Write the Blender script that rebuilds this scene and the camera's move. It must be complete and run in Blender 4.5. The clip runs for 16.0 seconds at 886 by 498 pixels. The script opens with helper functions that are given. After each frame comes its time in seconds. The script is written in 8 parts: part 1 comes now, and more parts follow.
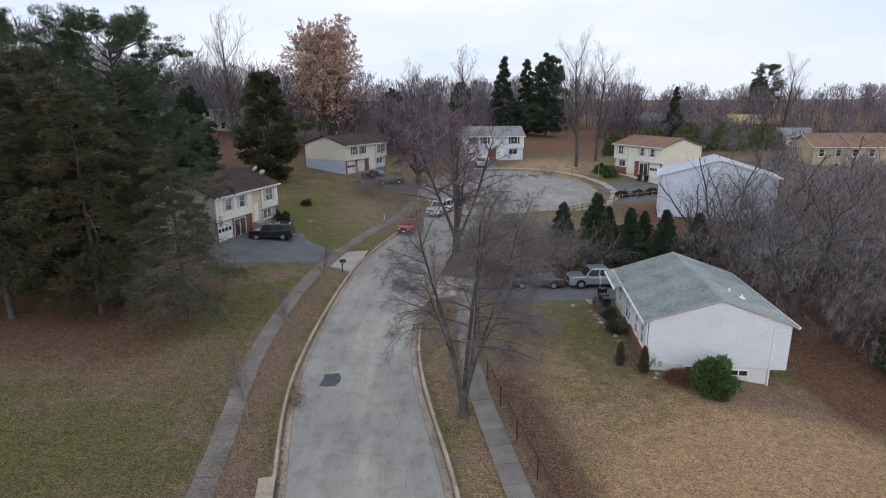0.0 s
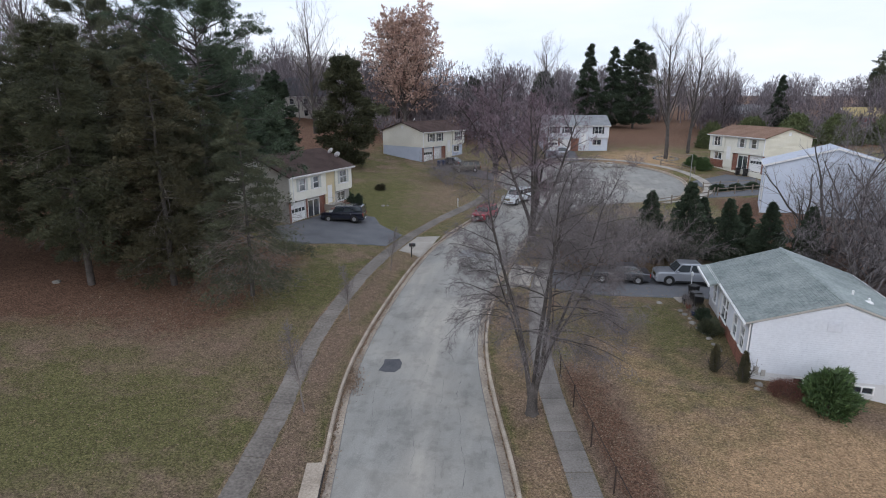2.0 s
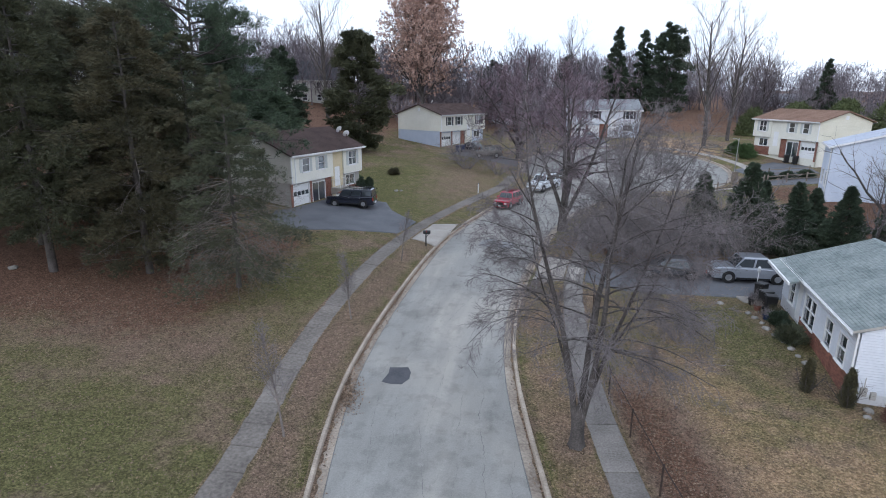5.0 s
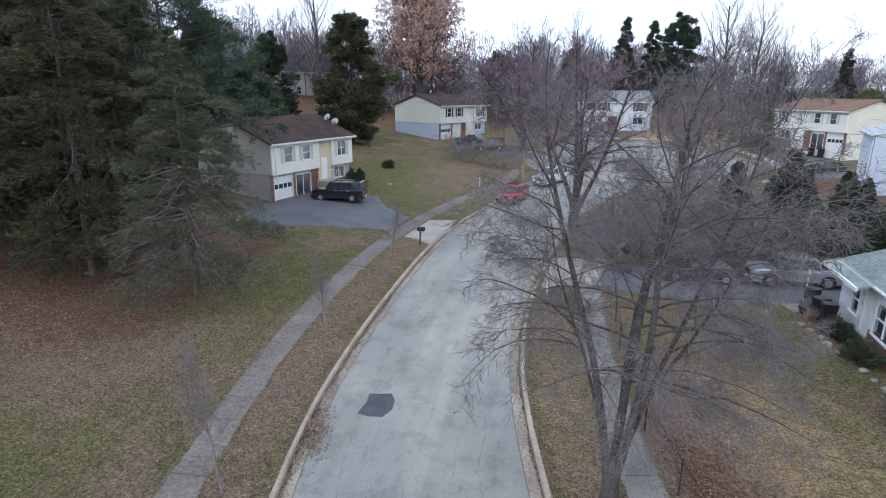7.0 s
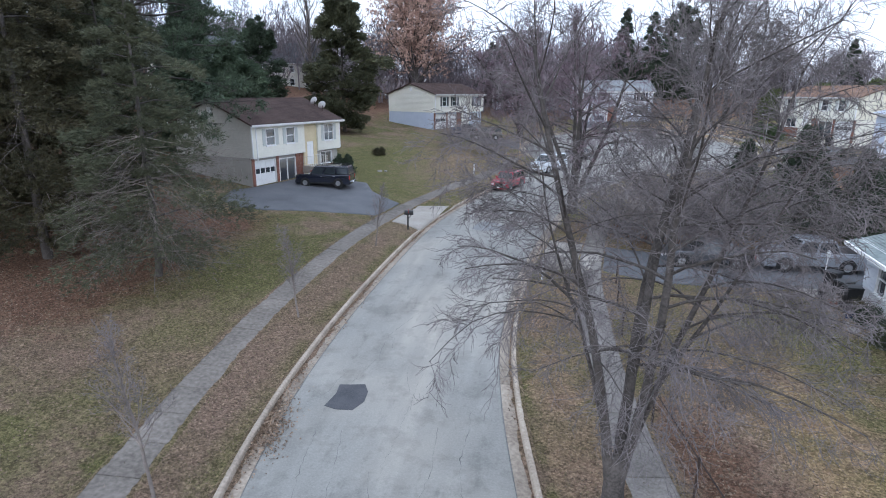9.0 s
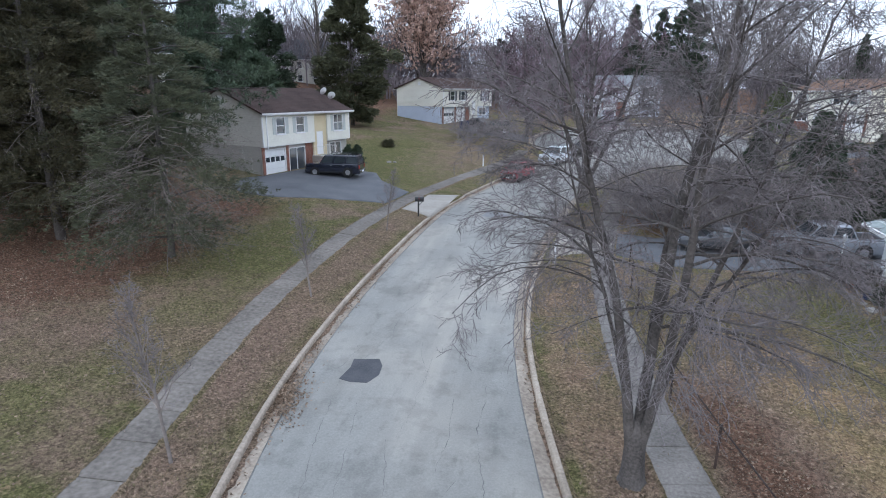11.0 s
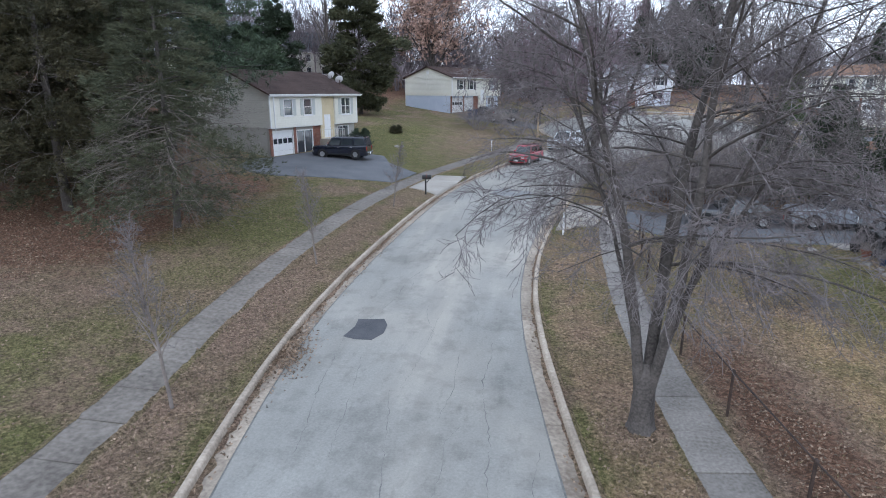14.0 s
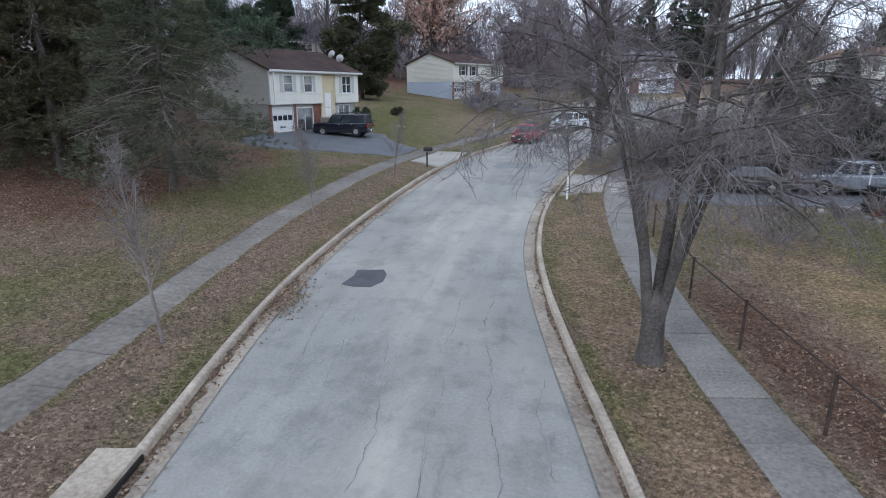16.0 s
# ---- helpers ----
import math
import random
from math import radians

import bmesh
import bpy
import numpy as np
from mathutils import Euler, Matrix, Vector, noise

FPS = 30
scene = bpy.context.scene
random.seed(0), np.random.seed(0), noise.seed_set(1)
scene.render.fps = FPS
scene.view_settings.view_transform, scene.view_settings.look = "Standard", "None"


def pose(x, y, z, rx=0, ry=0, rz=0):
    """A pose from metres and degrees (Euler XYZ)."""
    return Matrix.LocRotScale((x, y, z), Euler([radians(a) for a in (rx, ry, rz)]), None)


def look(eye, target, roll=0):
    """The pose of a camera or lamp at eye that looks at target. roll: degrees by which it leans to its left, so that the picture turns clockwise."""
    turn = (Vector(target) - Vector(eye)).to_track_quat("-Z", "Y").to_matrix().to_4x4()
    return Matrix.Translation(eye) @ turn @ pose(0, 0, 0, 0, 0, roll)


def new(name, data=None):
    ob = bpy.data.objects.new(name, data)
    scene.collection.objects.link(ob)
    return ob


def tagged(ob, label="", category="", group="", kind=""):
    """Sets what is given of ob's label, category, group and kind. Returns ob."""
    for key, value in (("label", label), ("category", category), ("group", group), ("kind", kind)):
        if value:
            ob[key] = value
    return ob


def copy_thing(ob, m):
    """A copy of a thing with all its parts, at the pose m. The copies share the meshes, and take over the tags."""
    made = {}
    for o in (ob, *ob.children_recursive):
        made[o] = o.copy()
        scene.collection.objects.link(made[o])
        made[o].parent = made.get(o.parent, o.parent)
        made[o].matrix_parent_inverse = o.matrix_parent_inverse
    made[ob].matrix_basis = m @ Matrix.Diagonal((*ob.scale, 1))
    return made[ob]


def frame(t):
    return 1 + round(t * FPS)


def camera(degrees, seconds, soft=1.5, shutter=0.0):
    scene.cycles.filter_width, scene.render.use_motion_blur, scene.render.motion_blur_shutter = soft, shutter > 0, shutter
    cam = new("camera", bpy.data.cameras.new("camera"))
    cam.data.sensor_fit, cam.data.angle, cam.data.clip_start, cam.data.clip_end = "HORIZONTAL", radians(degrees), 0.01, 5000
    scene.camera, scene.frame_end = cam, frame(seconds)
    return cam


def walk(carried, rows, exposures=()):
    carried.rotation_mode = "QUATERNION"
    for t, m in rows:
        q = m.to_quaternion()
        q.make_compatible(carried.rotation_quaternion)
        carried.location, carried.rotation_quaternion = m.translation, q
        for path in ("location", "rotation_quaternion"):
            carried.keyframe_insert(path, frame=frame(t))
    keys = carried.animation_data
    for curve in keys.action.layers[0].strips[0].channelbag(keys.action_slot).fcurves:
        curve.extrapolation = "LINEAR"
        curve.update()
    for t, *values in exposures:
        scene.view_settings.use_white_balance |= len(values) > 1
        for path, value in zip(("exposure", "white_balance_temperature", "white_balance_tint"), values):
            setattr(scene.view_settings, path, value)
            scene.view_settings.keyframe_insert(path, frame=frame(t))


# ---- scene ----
cam = camera(76.3, 16.0, soft=1.0)
PATH = [
    (0, (-0.438, 1.78, 17.001), (-0.448, 3.716, 16.498), -0.3),
    (0.5, (-0.363, 2.35, 16.701), (-0.451, 4.283, 16.193), -0.3),
    (1, (-0.237, 2.931, 16.351), (-0.405, 4.857, 15.839), -0.3),
    (1.5, (-0.286, 3.533, 15.944), (-0.511, 5.453, 15.43), -0.1),
    (2, (-0.286, 4.208, 15.495), (-0.562, 6.12, 14.977), -0.0),
    (2.5, (-0.333, 4.977, 14.982), (-0.634, 6.884, 14.461), -0.0),
    (3, (-0.47, 5.841, 14.686), (-0.786, 7.745, 14.163), -0.0),
    (3.5, (-0.651, 6.808, 14.356), (-0.97, 8.711, 13.828), 0.1),
    (4, (-0.894, 7.921, 13.949), (-1.219, 9.821, 13.417), 0.2),
    (6.5, (-1.759, 14.006, 12.284), (-2.097, 15.902, 11.747), 0.3),
    (7, (-1.834, 15.419, 11.791), (-2.174, 17.316, 11.254), 0.3),
    (7.5, (-1.815, 16.757, 11.349), (-2.156, 18.654, 10.815), 0.3),
    (8, (-1.757, 17.536, 10.951), (-2.097, 19.433, 10.415), 0.4),
    (8.5, (-1.635, 17.719, 10.552), (-1.974, 19.615, 10.014), 0.4),
    (9, (-1.549, 17.759, 10.13), (-1.887, 19.655, 9.593), 0.3),
    (11.5, (-1.887, 17.52, 9.051), (-2.249, 19.413, 8.516), 0.4),
    (12, (-1.85, 17.505, 8.895), (-2.217, 19.397, 8.359), 0.4),
    (12.5, (-1.765, 17.496, 8.731), (-2.14, 19.386, 8.193), 0.3),
    (13, (-1.699, 17.493, 8.473), (-2.075, 19.382, 7.935), 0.3),
    (13.5, (-1.7, 17.479, 8.144), (-2.08, 19.367, 7.605), 0.2),
    (14, (-1.709, 17.489, 7.761), (-2.098, 19.375, 7.223), 0.1),
    (14.5, (-1.744, 17.536, 7.339), (-2.135, 19.422, 6.8), 0.2),
    (15, (-1.762, 17.577, 6.882), (-2.153, 19.463, 6.343), 0.2),
    (15.5, (-1.739, 17.585, 6.423), (-2.134, 19.47, 5.883), 0.1),
    (16, (-1.675, 17.56, 5.984), (-2.072, 19.444, 5.441), 0.0),
]
EXPOSURES = [(0.0, 0.02, 6200, 11), (4.0, 0.31, 5800, 10), (7.0, 0.54, 5630, 9), (9.0, 0.66, 5580, 9), (12.0, 0.64, 5600, 8), (14.5, 0.66, 5610, 8), (15.4, 0.66, 5610, 8), (16.0, 0.45, 5610, 8)]
walk(cam, [(t, look(eye, target, roll)) for t, eye, target, roll in PATH], EXPOSURES)

# ---- overcast winter daylight ----
world = bpy.data.worlds.new("overcast_sky")
scene.world = world
world.use_nodes = True
wn, wl = world.node_tree.nodes, world.node_tree.links
sky = wn.new("ShaderNodeTexSky")
sky.sky_type = "NISHITA"
sky.sun_disc = False
sky.sun_elevation, sky.sun_rotation = radians(24), radians(150)
sky.dust_density, sky.air_density = 3.0, 1.0
wco = wn.new("ShaderNodeTexCoord")
wmap = wn.new("ShaderNodeMapping")
wmap.inputs["Scale"].default_value = (1.2, 1.2, 5.0)
wnoise = wn.new("ShaderNodeTexNoise")
wnoise.inputs["Scale"].default_value, wnoise.inputs["Detail"].default_value = 2.0, 5.0
wramp = wn.new("ShaderNodeValToRGB")
wramp.color_ramp.elements[0].position, wramp.color_ramp.elements[1].position = 0.35, 0.65
wramp.color_ramp.elements[0].color = (0.80, 0.87, 1.0, 1)
wramp.color_ramp.elements[1].color = (1.0, 1.0, 1.02, 1)
wscale = wn.new("ShaderNodeMix")
wscale.data_type = "RGBA"
wscale.inputs["Factor"].default_value = 0.90
wmul = wn.new("ShaderNodeVectorMath")
wmul.operation = "SCALE"
wmul.inputs["Scale"].default_value = 0.10
bg = wn["Background"]
wl.new(wco.outputs["Generated"], wmap.inputs["Vector"])
wl.new(wmap.outputs["Vector"], wnoise.inputs["Vector"])
wl.new(wnoise.outputs["Fac"], wramp.inputs["Fac"])
wl.new(sky.outputs["Color"], wmul.inputs[0])
wl.new(wmul.outputs["Vector"], wscale.inputs["A"])
wl.new(wramp.outputs["Color"], wscale.inputs["B"])
wl.new(wscale.outputs["Result"], bg.inputs["Color"])
bg.inputs["Strength"].default_value = 1.05
sun = new("sun", bpy.data.lights.new("sun", "SUN"))
sun.data.energy, sun.data.angle, sun.data.color = 0.6, radians(25), (1.0, 0.96, 0.9)
sun.matrix_world = look((0, 0, 60), (30, 55, 30))
scene.view_settings.exposure = 0.0

# ---- materials ----
def material(name, c1, c2, rough=0.8, scale=3.0, fine=40.0, bump=0.2, metal=0.0, spread=0.0, bump_distance=0.01):
    """Two colours mixed by coarse and fine noise at true size, fine relief, and a spread from piece to piece."""
    m = bpy.data.materials.new(name)
    m.use_nodes = True
    n, l = m.node_tree.nodes, m.node_tree.links
    b = n["Principled BSDF"]
    geo = n.new("ShaderNodeNewGeometry")
    na, nb = n.new("ShaderNodeTexNoise"), n.new("ShaderNodeTexNoise")
    for t, s, d in ((na, scale, 4), (nb, fine, 3)):
        t.inputs["Scale"].default_value, t.inputs["Detail"].default_value = s, d
        l.new(geo.outputs["Position"], t.inputs["Vector"])
    add = n.new("ShaderNodeMath")
    add.operation = "MULTIPLY_ADD"
    add.inputs[1].default_value = 0.55
    l.new(nb.outputs["Fac"], add.inputs[0])
    mul = n.new("ShaderNodeMath")
    mul.operation = "MULTIPLY"
    mul.inputs[1].default_value = 0.55
    l.new(na.outputs["Fac"], mul.inputs[0])
    l.new(mul.outputs[0], add.inputs[2])
    ramp = n.new("ShaderNodeMapRange")
    ramp.inputs["From Min"].default_value, ramp.inputs["From Max"].default_value = 0.38, 0.72
    l.new(add.outputs[0], ramp.inputs["Value"])
    mix = n.new("ShaderNodeMix")
    mix.data_type = "RGBA"
    mix.inputs["A"].default_value, mix.inputs["B"].default_value = (*c1, 1), (*c2, 1)
    l.new(ramp.outputs["Result"], mix.inputs["Factor"])
    col = mix.outputs["Result"]
    if spread:
        info = n.new("ShaderNodeObjectInfo")
        isl = n.new("ShaderNodeMath")
        isl.operation = "ADD"
        l.new(info.outputs["Random"], isl.inputs[0])
        l.new(geo.outputs["Random Per Island"], isl.inputs[1])
        fr = n.new("ShaderNodeMath")
        fr.operation = "FRACT"
        l.new(isl.outputs[0], fr.inputs[0])
        mr = n.new("ShaderNodeMapRange")
        mr.inputs["To Min"].default_value, mr.inputs["To Max"].default_value = 1 - spread, 1 + spread
        l.new(fr.outputs[0], mr.inputs["Value"])
        sc = n.new("ShaderNodeVectorMath")
        sc.operation = "SCALE"
        l.new(col, sc.inputs[0])
        l.new(mr.outputs["Result"], sc.inputs["Scale"])
        col = sc.outputs["Vector"]
    l.new(col, b.inputs["Base Color"])
    b.inputs["Roughness"].default_value, b.inputs["Metallic"].default_value = rough, metal
    if bump:
        bp = n.new("ShaderNodeBump")
        bp.inputs["Strength"].default_value, bp.inputs["Distance"].default_value = bump, bump_distance
        l.new(add.outputs[0], bp.inputs["Height"])
        l.new(bp.outputs["Normal"], b.inputs["Normal"])
    return m


def plain(name, c, rough=0.5, metal=0.0, coat=0.0, transmission=0.0):
    m = material(name, tuple(v * 0.92 for v in c), tuple(min(1, v * 1.06) for v in c), rough, 1.5, 25.0, 0.0, metal)
    b = m.node_tree.nodes["Principled BSDF"]
    b.inputs["Coat Weight"].default_value, b.inputs["Transmission Weight"].default_value = coat, transmission
    return m


CONCRETE = material("concrete", (0.27, 0.245, 0.215), (0.40, 0.37, 0.33), 0.9, 0.9, 22, 0.3, spread=0.12)
WALK_STAINED = material("stained_walk_concrete", (0.098, 0.084, 0.072), (0.245, 0.219, 0.193), 0.92, 0.42, 7, 0.35, spread=0.09)
WALK = material("walk_concrete", (0.125, 0.112, 0.100), (0.262, 0.242, 0.222), 0.9, 0.55, 13, 0.35, spread=0.10)
KERB = material("kerb_concrete", (0.225, 0.185, 0.145), (0.45, 0.385, 0.315), 0.9, 0.8, 12, 0.4, spread=0.13)
GUTTER = material("gutter_concrete", (0.185, 0.15, 0.12), (0.40, 0.345, 0.28), 0.9, 0.7, 9, 0.4, spread=0.14)
DRIVE = material("driveway_asphalt", (0.085, 0.088, 0.098), (0.15, 0.153, 0.165), 0.85, 0.5, 30, 0.3)
PATCH = material("patch_asphalt", (0.045, 0.047, 0.055), (0.10, 0.10, 0.11), 0.85, 1.5, 30, 0.35)
CRACK = material("crack_tar", (0.105, 0.104, 0.100), (0.215, 0.21, 0.20), 0.85, 1.5, 14, 0.1)
BARK = material("grey_bark", (0.036, 0.031, 0.029), (0.125, 0.110, 0.102), 0.95, 2.2, 17, 0.8, bump_distance=0.04)
TWIG = material("brown_twigs", (0.092, 0.079, 0.080), (0.255, 0.226, 0.230), 0.9, 1.2, 9, 0.0, spread=0.22)
TWIG_PALE = material("pale_twigs", (0.15, 0.125, 0.115), (0.27, 0.235, 0.215), 0.9, 1.2, 9, 0.0, spread=0.25)
TWIG_RED = material("red_brown_twigs", (0.15, 0.106, 0.122), (0.255, 0.19, 0.216), 0.9, 1.2, 9, 0.0, spread=0.22)
WOOD_FAR = material("far_winter_woods", (0.12, 0.101, 0.113), (0.228, 0.198, 0.214), 0.95, 0.05, 0.6, 0.0, spread=0.2)
CEDAR = material("brown_green_cedar", (0.038, 0.040, 0.021), (0.104, 0.090, 0.045), 0.8, 0.5, 3, 0.0, spread=0.4)
CEDAR_DARK = material("dark_green_cedar", (0.034, 0.040, 0.020), (0.088, 0.090, 0.044), 0.8, 0.5, 3, 0.0, spread=0.4)
PINE = material("pine_needles", (0.028, 0.050, 0.028), (0.085, 0.118, 0.066), 0.75, 0.6, 4, 0.0, spread=0.35)
PINE_GREY = material("grey_green_needles", (0.041, 0.049, 0.026), (0.118, 0.124, 0.072), 0.8, 0.6, 4, 0.0, spread=0.35)
SPRUCE = material("spruce_needles", (0.019, 0.034, 0.020), (0.060, 0.082, 0.046), 0.8, 0.6, 4, 0.0, spread=0.35)
SHRUB = material("shrub_leaves", (0.030, 0.060, 0.020), (0.10, 0.155, 0.052), 0.6, 2.0, 12, 0.0, spread=0.35)
RUST_SHRUB = material("russet_twigs", (0.10, 0.045, 0.035), (0.20, 0.09, 0.065), 0.9, 2.0, 12, 0.0, spread=0.3)
BAMBOO = material("olive_hedge_leaves", (0.05, 0.068, 0.025), (0.13, 0.15, 0.06), 0.8, 0.4, 3, 0.0, spread=0.35)
OAK_LEAF = material("dry_oak_leaves", (0.35, 0.225, 0.18), (0.56, 0.39, 0.32), 0.8, 0.5, 4, 0.0, spread=0.3)
LITTER = material("fallen_leaves", (0.11, 0.075, 0.054), (0.34, 0.25, 0.175), 0.85, 2.0, 30, 0.0, spread=0.55)
BLADE = material("winter_grass_blades", (0.085, 0.092, 0.035), (0.29, 0.245, 0.13), 0.85, 0.35, 6, 0.0, spread=0.4)
SIDE_WHITE = material("white_vinyl_siding", (0.59, 0.61, 0.66), (0.69, 0.71, 0.76), 0.5, 0.6, 6, 0.05)
SIDE_CREAM = material("cream_siding", (0.70, 0.68, 0.60), (0.80, 0.78, 0.70), 0.55, 0.6, 6, 0.05)
SIDE_YELLOW = material("pale_yellow_siding", (0.68, 0.65, 0.53), (0.78, 0.745, 0.63), 0.55, 0.6, 6, 0.05)
SIDE_BEIGE = material("beige_siding", (0.50, 0.485, 0.44), (0.60, 0.58, 0.53), 0.6, 0.6, 6, 0.05)
SIDE_BLUE = material("pale_blue_siding", (0.54, 0.59, 0.70), (0.64, 0.69, 0.79), 0.55, 0.6, 6, 0.05)
SIDE_TAN = material("tan_siding", (0.42, 0.34, 0.24), (0.52, 0.43, 0.31), 0.65, 0.6, 6, 0.05)
SIDE_RED = material("red_siding", (0.22, 0.03, 0.028), (0.30, 0.05, 0.045), 0.6, 0.6, 6, 0.05)
ENTRY = material("yellow_entry_panel", (0.58, 0.49, 0.30), (0.68, 0.58, 0.39), 0.6, 0.8, 8, 0.05)
STUCCO = material("white_stucco", (0.56, 0.56, 0.58), (0.70, 0.70, 0.71), 0.9, 0.8, 20, 0.3)
STUCCO_GREY = material("grey_stucco", (0.36, 0.345, 0.32), (0.46, 0.44, 0.41), 0.9, 0.8, 20, 0.3)
STUCCO_BLUE = material("blue_white_stucco", (0.46, 0.52, 0.64), (0.58, 0.63, 0.74), 0.9, 0.8, 20, 0.3)
TRIM = plain("white_trim", (0.80, 0.80, 0.80), 0.45)
SHUTTER = plain("dark_shutter", (0.035, 0.04, 0.05), 0.6)
SHUTTER_PALE = plain("pale_shutter", (0.50, 0.52, 0.50), 0.6)
GLASS = plain("window_glass", (0.05, 0.06, 0.075), 0.05, transmission=0.35)
CURTAIN = material("pale_curtain", (0.45, 0.47, 0.46), (0.66, 0.68, 0.66), 0.9, 1, 8, 0.1)
CURTAIN_TEAL = material("teal_curtain", (0.16, 0.27, 0.25), (0.34, 0.46, 0.42), 0.9, 1, 8, 0.1)
BRICK = material("red_brick", (0.16, 0.065, 0.045), (0.30, 0.13, 0.09), 0.9, 2.0, 30, 0.3, spread=0.25)
MORTAR = material("mortar", (0.28, 0.24, 0.21), (0.36, 0.31, 0.28), 0.95, 3, 30, 0.3)
ROOF_GREEN = material("grey_green_shingle", (0.165, 0.195, 0.192), (0.33, 0.362, 0.352), 0.9, 0.6, 5, 0.35, spread=0.10)
ROOF_BROWN = material("brown_shingle", (0.048, 0.032, 0.029), (0.105, 0.072, 0.064), 0.9, 0.7, 9, 0.3, spread=0.12)
ROOF_TAN = material("tan_brown_shingle", (0.17, 0.105, 0.075), (0.27, 0.18, 0.135), 0.9, 0.7, 9, 0.3, spread=0.12)
ROOF_GREY = material("grey_shingle", (0.20, 0.21, 0.225), (0.33, 0.345, 0.36), 0.9, 0.7, 9, 0.3, spread=0.12)
ROOF_SLATE = material("slate_grey_shingle", (0.085, 0.09, 0.105), (0.15, 0.155, 0.17), 0.9, 0.7, 9, 0.3, spread=0.12)
ROOF_YELLOW = material("straw_yellow_roof", (0.40, 0.32, 0.13), (0.52, 0.43, 0.20), 0.8, 0.7, 9, 0.2)
TIMBER = material("weathered_timber", (0.14, 0.115, 0.095), (0.26, 0.22, 0.18), 0.9, 2, 25, 0.4, spread=0.2)
POLE_WOOD = material("pale_pole_wood", (0.30, 0.22, 0.14), (0.42, 0.32, 0.21), 0.85, 2, 20, 0.3)
RUST_STEEL = material("rusty_steel", (0.026, 0.018, 0.015), (0.070, 0.044, 0.034), 0.8, 4, 40, 0.2)
BLACK_PAINT = plain("black_paint", (0.015, 0.015, 0.016), 0.4)
RUBBER = plain("tyre_rubber", (0.018, 0.018, 0.018), 0.8)
ALLOY = plain("wheel_alloy", (0.45, 0.45, 0.46), 0.3, 0.8)
CHROME = plain("chrome", (0.6, 0.6, 0.6), 0.15, 1.0)
CAR_GLASS = plain("car_glass", (0.035, 0.042, 0.048), 0.05, coat=0.6)
LAMP_CLEAR = plain("headlamp_lens", (0.62, 0.63, 0.64), 0.1, coat=1.0)
LAMP_RED = plain("tail_lamp_lens", (0.35, 0.015, 0.012), 0.15, coat=1.0)
PAINT_NAVY = plain("navy_paint", (0.014, 0.017, 0.032), 0.25, 0.2, coat=1.0)
PAINT_RED = plain("red_paint", (0.36, 0.010, 0.035), 0.3, 0.0, coat=1.0)
PAINT_WHITE = plain("white_paint", (0.66, 0.70, 0.74), 0.3, 0.0, coat=1.0)
PAINT_SILVER = plain("silver_paint", (0.36, 0.38, 0.42), 0.3, 0.5, coat=1.0)
PAINT_GREY = plain("dark_grey_paint", (0.075, 0.078, 0.088), 0.3, 0.4, coat=1.0)
PAINT_TAUPE = plain("taupe_paint", (0.10, 0.09, 0.08), 0.3, 0.3, coat=1.0)
PAINT_BLUE = plain("dark_blue_plastic", (0.02, 0.035, 0.10), 0.5)
GREEN_HOSE = plain("green_hose", (0.03, 0.16, 0.07), 0.5)
STONE = material("pale_stone", (0.18, 0.168, 0.15), (0.31, 0.29, 0.265), 0.95, 3, 30, 0.4, spread=0.25)


for m in (ROOF_BROWN, ROOF_TAN, ROOF_SLATE, ROOF_GREEN):
    m.node_tree.nodes["Principled BSDF"].inputs["Specular IOR Level"].default_value = 0.2

